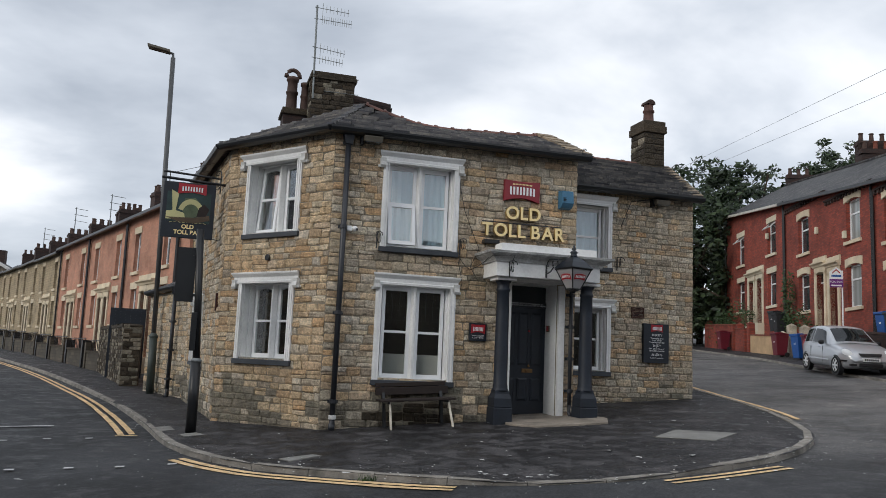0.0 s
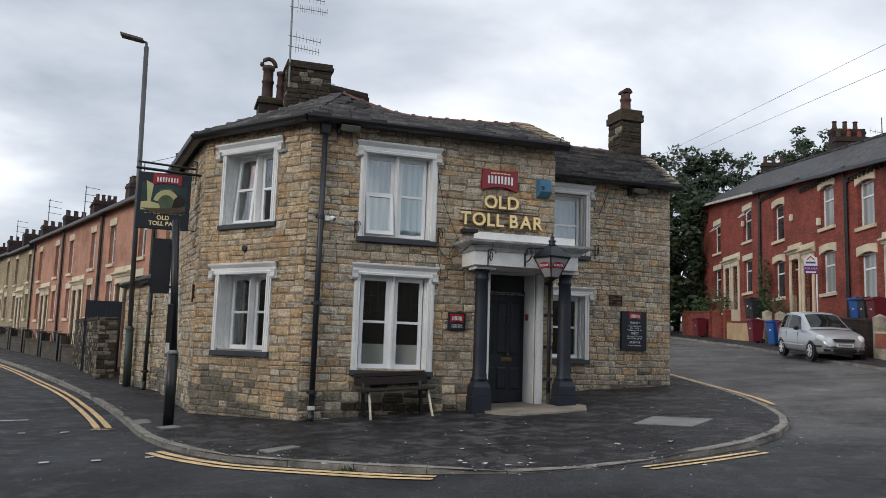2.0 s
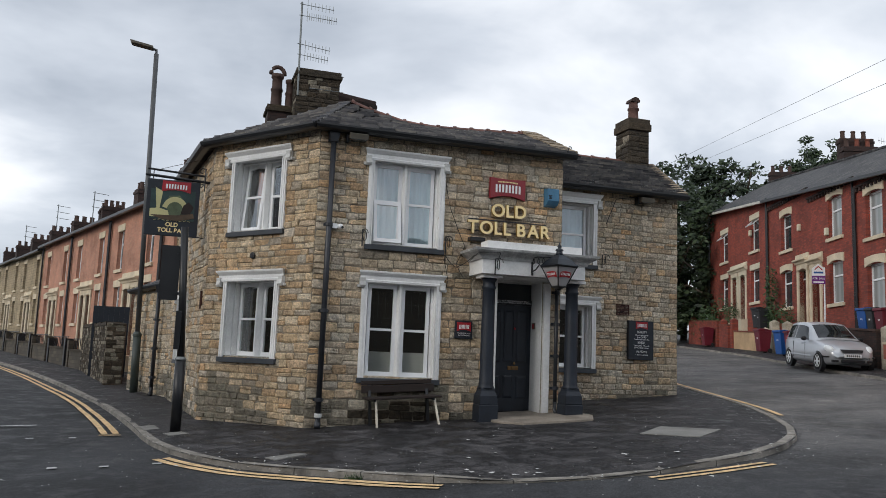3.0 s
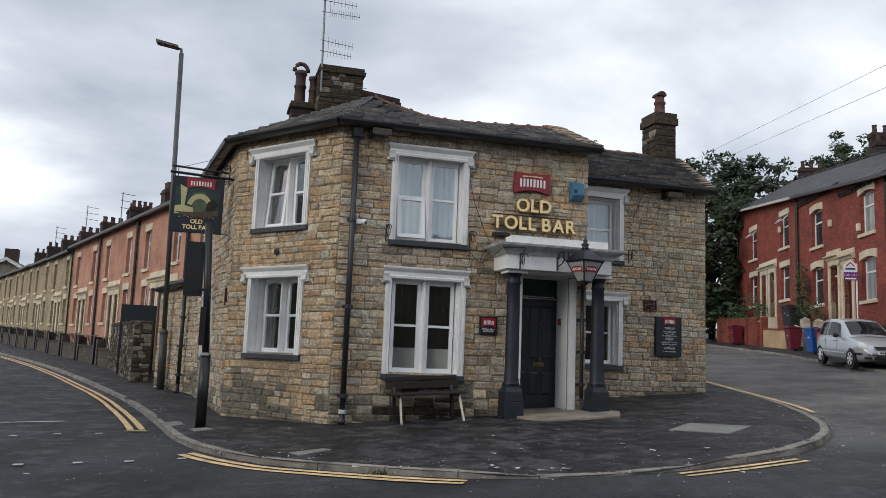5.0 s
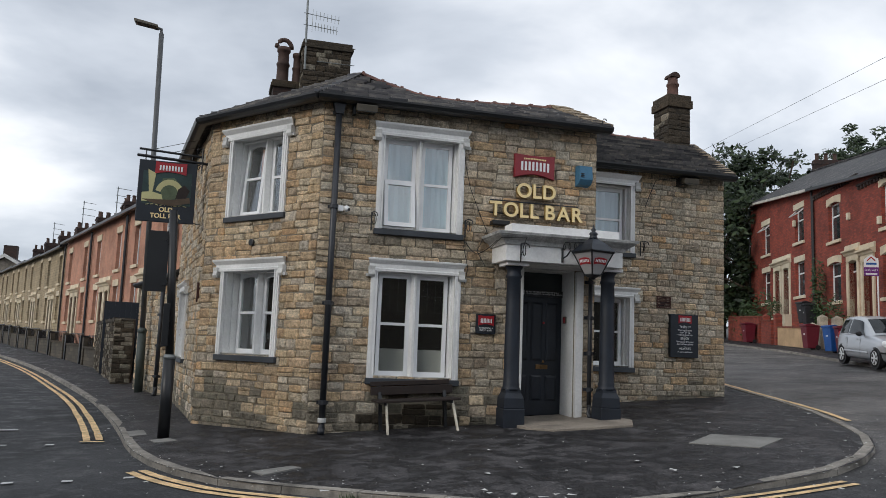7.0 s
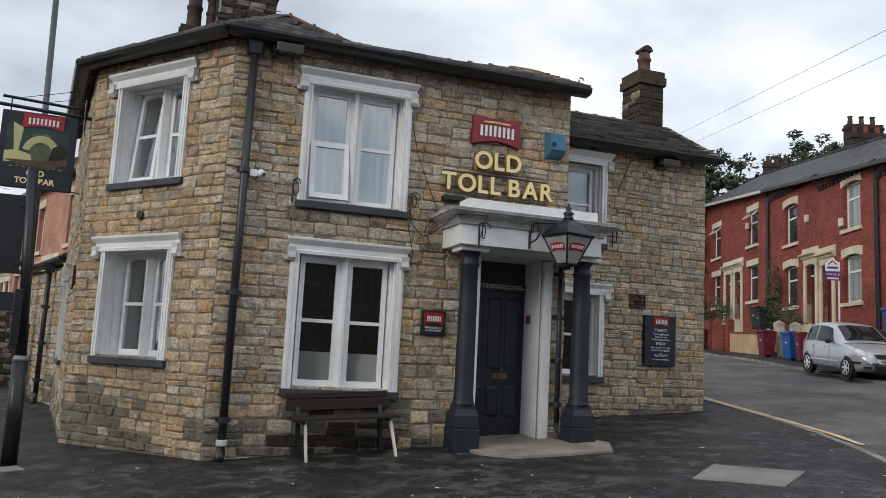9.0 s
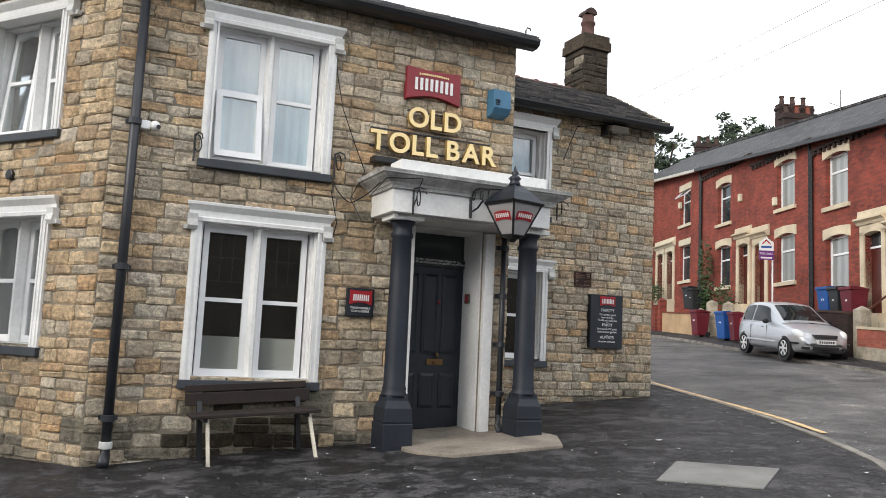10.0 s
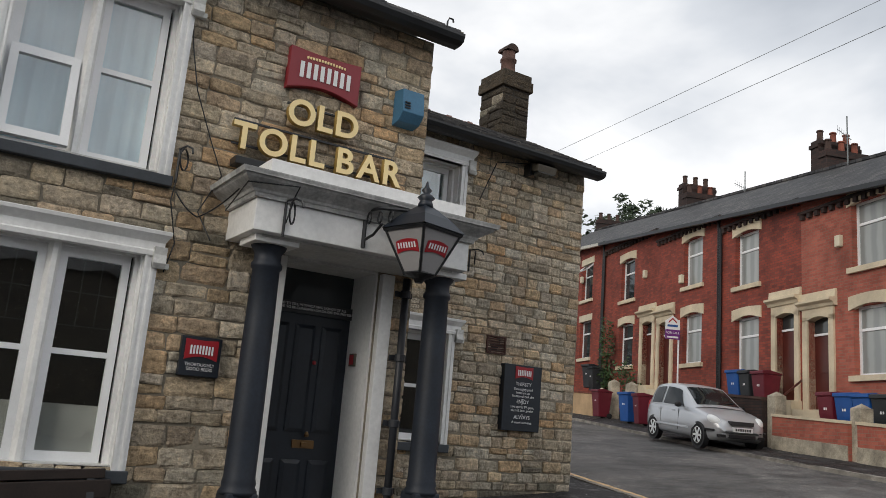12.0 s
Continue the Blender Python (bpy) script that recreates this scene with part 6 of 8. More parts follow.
box(bm, 0.36, 0.46, 14.55, 14.68, 1.1, 1.75)
part("push_unit", bm, BLACK, tp, bevel=0.01)

sl = thing("street_lamp", (-0.6, 23.6, ground_z(-0.6, 23.6)), "tall grey steel street lamp with a flat head", "street lamp")
g0 = ground_z(-0.6, 23.6)
bm = bmesh.new()
tube(bm, [(-0.6, 23.6, g0 - 0.02), (-0.63, 23.6, 1.4)], 0.105, 14)
part("base_column", bm, POST_GREEN, sl, "dark green base column", True)
part("base_ring", lathe(bmesh.new(), [(0.12, 0), (0.12, 0.05), (0.075, 0.12)], Matrix.Translation((-0.63, 23.6, 1.38)), 14), POST_GREEN, sl)
bm = bmesh.new()
tube(bm, [(-0.63, 23.6, 1.4), (-0.78, 23.6, 9.3)], 0.065, 12)
part("mast", bm, LAMP_GREY, sl, smooth=True)
bm = bmesh.new()
tube(bm, [(-0.78, 23.6, 9.28), (-0.79, 23.6, 9.42), (-0.94, 23.6, 9.46)], 0.04, 8)
part("spigot", bm, LAMP_GREY, sl)
bm = bmesh.new()
prism(bm, [(-1.5, 23.46, 9.6), (-0.88, 23.46, 9.5), (-0.86, 23.46, 9.42), (-1.44, 23.46, 9.5)], (0, 0.28, 0))
part("lamp_head", bm, TRIM_GREY, sl, bevel=0.02)

# ---- aerial on the chimney ----
ae = thing("television_aerial", (2.49, 17.5, 6.6), "grey mast with four television aerials strapped to the chimney", "aerial")
bm = bmesh.new()
tube(bm, [(2.5, 17.42, 6.7), (2.47, 17.42, 8.84)], 0.022, 8)
part("mast", bm, STEEL, ae)
for z, n, ln, dz in ((8.78, 8, 0.72, -0.12), (8.52, 14, 0.8, -0.1), (7.86, 8, 0.68, -0.17), (7.62, 9, 0.65, -0.15)):
    bm = bmesh.new()
    d = Vector((0.95, -0.2, dz))
    o = Vector((2.48, 17.4, z))
    tube(bm, [o - d * 0.06, o + d * ln], 0.008, 5)
    for k in range(n):
        c = o + d * (0.12 + (ln - 0.14) * k / (n - 1))
        h = 0.085 if k else 0.12
        tube(bm, [c + Vector((0, 0, h)), c - Vector((0, 0, h))], 0.005, 4)
    part("aerial", bm, STEEL, ae)
for z in (6.9, 7.25):
    bm = bmesh.new()
    tube(bm, [(2.5, 17.41, z), (2.53, 17.44, z), (3.5, 17.42, z)], 0.008, 5)
    part("strap", bm, STEEL, ae)

# ---- low range and walls along the main road ----
MC2 = frame_of(-0.84, 24.85, C_END[0] + 0.06 + 0.84, C_END[1] - 24.85)
LC2 = math.dist((-0.84, 24.85), (C_END[0] + 0.06, C_END[1]))
ext = thing("rear_extension", (-0.6, 23, 0), "single-storey stone rear range with a sloping slate roof", "extension")
part("wall", boxed(0, LC2, 0, 0.4, -0.6, 2.62, m=MC2), CREAM_STONE, ext)
bm = bmesh.new()
prism(bm, [(0.0, -0.15, 2.6), (LC2, -0.15, 2.75), (LC2, 3.0, 4.2), (0.0, 3.0, 4.0)], (0, 0, 0.1), MC2)
part("roof", bm, FAR_SLATE, ext)
part("end_wall", boxed(0, 0.4, 0.4, 3.2, -0.6, 2.9, m=MC2), CREAM_STONE, ext)
ext_wall = part("wall_face", boxed(0.0, LC2, -0.004, 0.0, -0.6, 2.6, m=MC2), MORTAR, ext)
gutter([MC2 @ Vector((0, -0.14, 2.68)), MC2 @ Vector((LC2, -0.14, 2.8))], ext)

fp = thing("yard_gate", (-1.8, 31.0, 0), "tall dark navy boarded yard gate", "gate")
for k in range(7):
    part("board", boxed(-2.47 + 0.17 * k, -2.302 + 0.17 * k, 31.0, 31.03, 0, 2.45), NAVY, fp)
part("rail", boxed(-2.47, -1.3, 31.03, 31.08, 2.1, 2.2), NAVY, fp)

sw = thing("stone_garden_wall", (-1.5, 27.3, 0), "tall dark rubble stone boundary wall with flat top", "wall")
MS = frame_of(-3.13, 34.9, 1.5, -7.6)
part("wall", boxed(0, 7.5, 0, 0.4, -0.4, 1.72, m=MS), RUBBLE, sw)
bm = bmesh.new()
box(bm, -1.68, -1.14, 27.12, 27.6, -0.3, 1.80)
part("pier", bm, RUBBLE, sw, bevel=0.03)
for k in range(15):
    part("coping_stone", boxed(0.48 * k, 0.48 * k + 0.46, -0.04, 0.44, 1.72, 1.80 + 0.02 * (k % 3), m=MS), STONE_DARK, sw)

# ---- terraced houses ----
def house(name, w, style, label, group, fall=0.0):
    """One terraced house: front on y = 0 facing -y, x from 0 to w, the doorway towards x = 0."""
    h = thing(name, I4, label, "house", group)
    S = style
    D = 7.5
    wx0, wx1 = S["wx"]
    dx0, dx1 = S["dx"]
    opens = [(wx0, wx1, S["ls"], S["lh"]), (wx0, wx1, S["us"], S["uh"]), (dx0, dx1, 0.35, S["dh"])]
    bm = bmesh.new()
    xs = sorted({0.0, w, *(v for o in opens for v in o[:2])})
    zs = sorted({-1.5, S["eave"], *(v for o in opens for v in o[2:])})
    for xa, xb in zip(xs, xs[1:]):
        for za, zb in zip(zs, zs[1:]):
            if not any(o[0] < (xa + xb) / 2 < o[1] and o[2] < (za + zb) / 2 < o[3] for o in opens):
                box(bm, xa, xb, 0, 0.3, za, zb)
    bmesh.ops.remove_doubles(bm, verts=bm.verts, dist=0.0005)
    for b_ in ((0, w, D - 0.3, D), (0, 0.15, 0.3, D - 0.3), (w - 0.15, w, 0.3, D - 0.3)):
        part("rear_wall" if b_[1] - b_[0] > 1 else "party_wall", boxed(*b_, -1.5, S["eave"] - 0.25), S["brick"], h)
    for q in bm.verts:
        if q.co.z > S["eave"] - 0.01:
            q.co.z += fall * (q.co.x - w / 2)
    part("wall", bm, S["brick"], h)
    # added unseen screen in the same near-black room shade
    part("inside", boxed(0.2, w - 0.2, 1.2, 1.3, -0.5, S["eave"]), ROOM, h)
    ridge = S["eave"] + S.get("rise", 2.0)
    bm = bmesh.new()
    prism(bm, [(0, -0.28, S["eave"] - 0.02), (0, D / 2, ridge), (0, D + 0.28, S["eave"] - 0.02), (0, D + 0.28, S["eave"] - 0.14), (0, D / 2, ridge - 0.14), (0, -0.28, S["eave"] - 0.14)], (w, 0, 0))
    lean_ = Matrix.Identity(4)
    lean_[2][0], lean_[2][3] = fall, -fall * w / 2
    bm.transform(lean_)
    roof = part("roof", bm, FAR_SLATE, h)
    for k in range(9):
        part("ridge_tile", boxed(w * k / 9 + 0.01, w * (k + 1) / 9 - 0.01, D / 2 - 0.12, D / 2 + 0.12, ridge - 0.04, ridge + 0.06, m=lean_), TERRA_DARK if S.get("darkridge") else FAR_SLATE, roof)
    part("gutter", boxed(0, w, -0.42, -0.28, S["eave"] - 0.16, S["eave"] - 0.03, m=lean_), S["gutter"], h)
    if S.get("dentil"):
        bm = bmesh.new()
        n = int(w / 0.3)
        for k in range(n):
            box(bm, k * w / n + 0.06, k * w / n + 0.2, -0.1, 0.0, S["eave"] - 0.34, S["eave"] - 0.2)
        box(bm, 0, w, -0.12, 0, S["eave"] - 0.2, S["eave"] - 0.12)
        part("dentil_course", bm, CHIM_BRICK, h)
    for z0, z1 in ((S["ls"], S["lh"]), (S["us"], S["uh"])):
        bm = bmesh.new()
        if S["arched"]:
            n = 10
            top = [(wx0 - 0.14 + (wx1 - wx0 + 0.28) * k / n, -0.04, z1 + 0.26 + 0.05 * math.sin(math.pi * k / n)) for k in range(n + 1)]
            low = [(wx1 + 0.14 - (wx1 - wx0 + 0.28) * k / n, -0.04, z1 - 0.1 + 0.13 * math.sin(math.pi * k / n)) for k in range(n + 1)]
            prism(bm, top + low, (0, 0.12, 0))
        else:
            box(bm, wx0 - 0.12, wx1 + 0.12, -0.03, 0.08, z1 - 0.02, z1 + 0.28)
        win = part("window", bm, S["stone"], h, "painted stone lintel and white window")
        part("sill", boxed(wx0 - 0.12, wx1 + 0.12, -0.09, 0.1, z0 - 0.14, z0), S["stone"], win)
        bm = bmesh.new()
        f, yv = S.get("bar", 0.07), 0.16
        zt = z0 + (z1 - z0) * 0.66
        box(bm, wx0, wx0 + f, yv, yv + 0.06, z0, z1 + 0.02), box(bm, wx1 - f, wx1, yv, yv + 0.06, z0, z1 + 0.02)
        box(bm, wx0 + f, wx1 - f, yv, yv + 0.06, z0, z0 + f), box(bm, wx0 + f, wx1 - f, yv, yv + 0.06, z1 - f, z1 + 0.02), box(bm, wx0 + f, wx1 - f, yv, yv + 0.06, zt - 0.035, zt + 0.035)
        part("window_frame", bm, WHITE_UPVC, win)
        if S.get("vent") and z0 == S["us"]:
            mv = Matrix.Translation((0, yv, z1)) @ Matrix.Rotation(radians(-48), 4, "X") @ Matrix.Translation((0, -yv, -z1))
            bm = bmesh.new()
            for q in ((wx0, wx0 + 0.06, zt, z1), (wx1 - 0.06, wx1, zt, z1), (wx0 + 0.06, wx1 - 0.06, zt, zt + 0.06), (wx0 + 0.06, wx1 - 0.06, z1 - 0.06, z1)):
                box(bm, q[0], q[1], yv - 0.05, yv, q[2], q[3], mv)
            part("open_top_light", bm, WHITE_UPVC, win, "white top light propped open")
        part("pane", boxed(wx0 + f, wx1 - f, yv + 0.03, yv + 0.04, z0 + f, zt - 0.03), NET if S["net"] else DARK_GLASS, win)
        part("pane", boxed(wx0 + f, wx1 - f, yv + 0.03, yv + 0.04, zt + 0.03, z1 - f), NET if S["net"] else DARK_GLASS, win)
    bm = bmesh.new()
    sw_ = 0.2
    box(bm, dx0 - sw_, dx0, -0.06, 0.3, 0.0, S["dh"])
    if dx1 + sw_ < wx0:
        box(bm, dx1, dx1 + sw_, -0.06, 0.3, 0.0, S["dh"])
    n = 8
    top = [(dx0 - sw_, -0.06, S["dh"] + 0.22), (dx1 + sw_, -0.06, S["dh"] + 0.22)]
    low = [(dx1 + sw_ - (dx1 - dx0 + 2 * sw_) * k / n, -0.06, S["dh"] - 0.16 + 0.15 * math.sin(math.pi * k / n)) for k in range(n + 1)]
    prism(bm, top + low, (0, 0.3, 0))
    dr = part("doorway", bm, S["stone"], h, "painted stone door surround")
    bm = bmesh.new()
    prism(bm, [(0.0, 0.0, S["dh"] + 0.22), (0.0, -0.1, S["dh"] + 0.22), (0.0, -0.14, S["dh"] + 0.3), (0.0, -0.24, S["dh"] + 0.36), (0.0, -0.24, S["dh"] + 0.42), (0.0, -0.08, S["dh"] + 0.44), (0.0, -0.06, S["dh"] + 0.66), (0.0, 0.0, S["dh"] + 0.66)], (dx1 + sw_ + 0.1, 0, 0))
    part("door_cornice", bm, S["stone"], dr)
    d = part("front_door", boxed(dx0, dx1, 0.2, 0.25, 0.35, S["dh"] - 0.5), S["door"], dr)
    part("fanlight", boxed(dx0, dx1, 0.2, 0.24, S["dh"] - 0.44, S["dh"]), DARK_GLASS, dr)
    part("transom", boxed(dx0, dx1, 0.17, 0.25, S["dh"] - 0.5, S["dh"] - 0.44), WHITE_UPVC, dr)
    for k in range(2):
        part("door_panel", boxed(dx0 + 0.12, dx1 - 0.12, 0.185, 0.2, 0.55 + k * 0.8, 1.2 + k * 0.75), S["door"], dr)
    part("step", boxed(dx0 - 0.25, dx1 + 0.25, -0.35, 0.2, -1.2, 0.34), S["stone"], dr)
    # stack on the party wall at x = w
    c0, c1 = S.get("stack", (D / 2 - 0.75, D / 2 + 0.75))
    bm = bmesh.new()
    box(bm, w - 0.42, w - 0.0, c0, c1, S["eave"] + 1.0, ridge + 0.95)
    box(bm, w - 0.47, w - 0.0, c0 - 0.05, c1 + 0.05, ridge + 0.68, ridge + 0.82)
    ch = part("chimney", bm, S["chim"], h)
    for k in range(S["pots"]):
        part("chimney_pot", lathe(bmesh.new(), [(0.13, 0), (0.12, 0.05), (0.10, 0.35), (0.13, 0.37), (0.12, 0.42)], Matrix.Translation((w - 0.21, c0 + 0.22 + k * 1.06 / max(1, S["pots"] - 1), ridge + 0.95)), 10), TERRACOTTA if k % 3 and S["arched"] else TERRA_DARK, ch)
    if S.get("pipe", True):
        part("rain_pipe", tube(bmesh.new(), [(w - 0.06, -0.1, S["eave"] - 0.15), (w - 0.06, -0.08, -0.6)], 0.05, 8), BLACK, h)
    return h


# red terrace up the side street
RD = Vector((0.349, 0.938, 0)).normalized()
RP = Vector((23.4, 19.85, 0))


def red_style(brick, stone, net, arched=True, pots=3, eave=6.2):
    return dict(wx=(2.05, 3.35), dx=(0.28, 1.16), ls=1.2, lh=2.95, us=3.95, uh=5.68, dh=2.85, eave=eave, rise=2.2, brick=brick, stone=stone, net=net, arched=arched, gutter=BLACK if arched else GUTTER_WHITE, dentil=arched, door=DOOR_BROWN, chim=CHIM_BRICK, pots=pots, stack=(3.7, 5.4), vent=not arched)


def red_house(s0, s1, doorlow, base, brick, stone, net, arched, label, pots=3):
    """A house of the red terrace between s0 and s1 up the street; doorlow: its door is at the s0 end."""
    eave = 8.15 + 0.107 * (s0 + s1) / 2 - base
    h = house("terraced_house", s1 - s0, red_style(brick, stone, net, arched, pots, eave), label, "red brick terrace", 0.107 if doorlow else -0.107)
    # front faces the street: local -y is to the west side, local x runs down the street
    if doorlow:
        m = Matrix((( RD.x, RD.y, 0, 0), (RD.y, -RD.x, 0, 0), (0, 0, 1, 0), (0, 0, 0, 1)))
        o = RP + RD * s0
    else:
        m = Matrix(((-RD.x, RD.y, 0, 0), (-RD.y, -RD.x, 0, 0), (0, 0, 1, 0), (0, 0, 0, 1)))
        o = RP + RD * s1
    h.matrix_basis = Matrix.Translation((o.x, o.y, base)) @ m
    return h


LBL = "red brick terraced house with painted stone lintels and slate roof"
red_house(-8.0, -3.3, True, 1.75, RED_BRICK2, BUFF, True, True, LBL)
red_house(-3.3, 1.35, False, 2.05, RED_BRICK2, BUFF, True, True, "pale red brick terraced house with cream stone dressings")
red_house(1.35, 5.5, True, 2.3, RED_BRICK, BUFF, True, True, LBL)
red_house(5.5, 10.1, False, 2.77, RED_BRICK, BUFF, True, True, LBL)
red_house(10.1, 15.2, True, 2.93, RED_BRICK, BUFF, False, True, LBL)
red_house(15.2, 20.0, False, 3.5, RED_BRICK, CREAM, False, False, "red brick terraced house with cream painted flat lintels")
red_house(20.0, 25.7, True, 3.5, RED_BRICK, CREAM, False, False, "red brick end terraced house with cream painted flat lintels")

# far pavement of the side street
def along(s, o):
    """s metres up the street from the terrace's datum, o metres out from the house fronts."""
    p = RP + RD * s + Vector((-RD.y, RD.x, 0)) * o
    return (p.x, p.y)


paved("pavement", [along(s, 3.2) for s in range(-30, 46, 4)], [along(s, -0.3) for s in range(-30, 46, 4)], 60, "asphalt pavement and yards before the red terrace")
kerb_line("kerb", [along(s, 3.2) for s in range(-30, 46, 4)], 1.2, -1, "long concrete kerb before the red terrace")


def low_wall(s0, s1, o, h, material, label, cap=BUFF):
    lw = thing("garden_wall", (*along(s0, o), 0), label, "wall", "front garden walls")
    a, b = along(s0, o), along(s1, o)
    m = frame_of(*a, b[0] - a[0], b[1] - a[1])
    L = math.dist(a, b)
    z0, z1 = ground_z(*a), ground_z(*b)
    bm = bmesh.new()
    prism(bm, [(0, 0, z0 - 0.3), (L, 0, z1 - 0.3), (L, 0, z1 + h), (0, 0, z0 + h)], (0, 0.22, 0), m)
    part("wall", bm, material, lw)
    bm = bmesh.new()
    prism(bm, [(-0.02, -0.03, z0 + h), (L + 0.02, -0.03, z1 + h), (L + 0.02, -0.03, z1 + h + 0.07), (-0.02, -0.03, z0 + h + 0.07)], (0, 0.28, 0), m)
    part("coping", bm, cap, lw)
    if cap is BUFF:
        bm = bmesh.new()
        prism(bm, [(0, 0.22, z0 - 0.3), (L, 0.22, z1 - 0.3), (L, 0.22, z1 + h * 0.4), (0, 0.22, z0 + h * 0.4)], (0, 0.025, 0), m)
        part("rendered_base", bm, POST_STONE, lw, "flaking cream render along the foot")
    return lw


def gate_post(s, o, h, material=POST_STONE):
    x, y = along(s, o)
    z = ground_z(x, y)
    g = thing("gate_post", (x, y, z), "weathered painted stone gate post with pointed cap", "gate post", "gate posts")
    m = Matrix.Translation((x, y, z)) @ Matrix.Rotation(math.atan2(RD.y, RD.x), 4, "Z")
    part("post", boxed(-0.17, 0.17, -0.17, 0.17, -0.2, h, m=m), material, g, bevel=0.02)
    bm = bmesh.new()
    base = [bm.verts.new(m @ Vector(p)) for p in ((-0.17, -0.17, h), (0.17, -0.17, h), (0.17, 0.17, h), (-0.17, 0.17, h))]
    tip = bm.verts.new(m @ Vector((0, 0, h + 0.12)))
    for k in range(4):
        bm.faces.new((base[k], base[(k + 1) % 4], tip))
    bm.faces.new(base[::-1])
    part("cap", bm, material, g)


low_wall(-2.4, 0.4, 1.35, 0.8, RED_BRICK2, "low red brick garden wall with rendered foot")
low_wall(-7.5, -2.7, 1.35, 0.8, RED_BRICK2, "low red brick garden wall with rendered foot")
low_wall(0.85, 6.6, 1.35, 1.2, CHIM_BRICK, "dark brick garden wall", TERRA_DARK)
low_wall(12.3, 15.9, 1.35, 0.85, RENDER_CREAM, "low peach rendered garden wall", TERRACOTTA)
low_wall(16.9, 18.5, 1.35, 1.15, RED_BRICK, "low red brick garden wall", TERRACOTTA)
low_wall(18.9, 24.9, 1.35, 1.35, RED_BRICK, "low red brick garden wall", TERRACOTTA)
for s, h_ in ((0.6, 1.32), (-2.52, 1.15), (9.32, 1.3), (10.87, 1.35), (12.03, 1.0)):
    gate_post(s, 1.3, h_)
for s, h_ in ((16.7, 1.45), (18.6, 1.4), (24.9, 1.55)):
    gate_post(s, 1.3, h_, RED_BRICK)


def wheelie_bin(s, o, material, colour, turn=0.0, lift=0.0):
    x, y = along(s, o)
    z = ground_z(x, y) + lift
    b = thing("wheelie_bin", (x, y, z), f"{colour} plastic wheelie bin with lid closed", "bin", "wheelie bins")
    m = Matrix.Translation((x, y, z)) @ Matrix.Rotation(math.atan2(RD.y, RD.x) + turn, 4, "Z")
    bm = bmesh.new()
    lo_ = [bm.verts.new(m @ Vector(p)) for p in ((-0.22, -0.2, 0.06), (0.22, -0.2, 0.06), (0.22, 0.22, 0.06), (-0.22, 0.22, 0.06))]
    hi_ = [bm.verts.new(m @ Vector(p)) for p in ((-0.28, -0.28, 0.96), (0.28, -0.28, 0.96), (0.28, 0.3, 0.96), (-0.28, 0.3, 0.96))]
    bm.faces.new(lo_[::-1]), bm.faces.new(hi_)
    for k in range(4):
        bm.faces.new((lo_[k], lo_[(k + 1) % 4], hi_[(k + 1) % 4], hi_[k]))
    body = part("body", bm, material, b, bevel=0.02)
    bm = bmesh.new()
    prism(bm, [(-0.3, -0.31, 0.96), (-0.3, -0.31, 1.0), (-0.3, 0.1, 1.08), (-0.3, 0.34, 1.05), (-0.3, 0.34, 0.96)], (0.6, 0, 0), m)
    part("lid", bm, material, b, bevel=0.015)
    for sx in (-1, 1):
        bm = bmesh.new()
        lathe(bm, [(0.1, -0.025), (0.1, 0.025)], m @ Matrix.Translation((sx * 0.25, -0.2, 0.1)) @ Matrix.Rotation(radians(90), 4, "Y"), 14)
        part("wheel", bm, RUBBER, b)
    bm = bmesh.new()
    for k in range(2):
        box(bm, -0.06 + 0.07 * k, -0.02 + 0.07 * k, 0.265, 0.275, 0.62, 0.76, m)
    part("painted_mark", bm, SIGN_WHITE, b)
    return b


for s, o, mt, c, t, lf in ((3.42, 0.6, BIN_BLUE, "blue", 0.1, 0.9), (2.78, 0.6, BIN_GREY, "charcoal", -0.05, 0.9), (2.08, 0.62, BIN_RED, "maroon", 0.05, 0.9), (8.02, 1.95, BIN_BLUE, "blue", 0.2, 0), (7.07, 1.9, BIN_RED, "maroon", -0.1, 0), (10.46, 1.95, BIN_RED, "maroon", 0.1, 0), (19.38, 1.95, BIN_RED, "maroon", 0.1, 0), (-0.72, 0.6, BIN_RED, "maroon", 0.0, 0.42), (-1.36, 0.6, BIN_BLUE, "blue", 0.1, 0.42), (-1.98, 0.6, BIN_BLUE, "blue", 0.0, 0.42), (-2.6, 0.6, BIN_GREY, "charcoal", 0.1, 0.42), (-3.22, 0.6, BIN_GREY, "charcoal", 0.1, 0.42), (14.9, 0.6, BIN_GREY, "charcoal", 0.2, 1.0), (14.2, 0.65, BIN_GREY, "charcoal", 0.0, 0.9)):
    wheelie_bin(s, o, mt, c, t, lf)

# handrail at a doorstep
hr = thing("handrail", (*along(1.0, 0.6), ground_z(*along(1.0, 0.6))), "brown handrail beside the front steps", "handrail")
a_, b_ = along(0.9, 1.2), along(1.25, 0.1)
za_, zb_ = ground_z(*a_), ground_z(*b_)
bm = bmesh.new()
tube(bm, [(*a_, za_ + 1.1), (*b_, zb_ + 1.75)], 0.03, 6)
tube(bm, [(*a_, za_), (*a_, za_ + 1.12)], 0.025, 6)
part("rail", bm, DOOR_BROWN, hr)

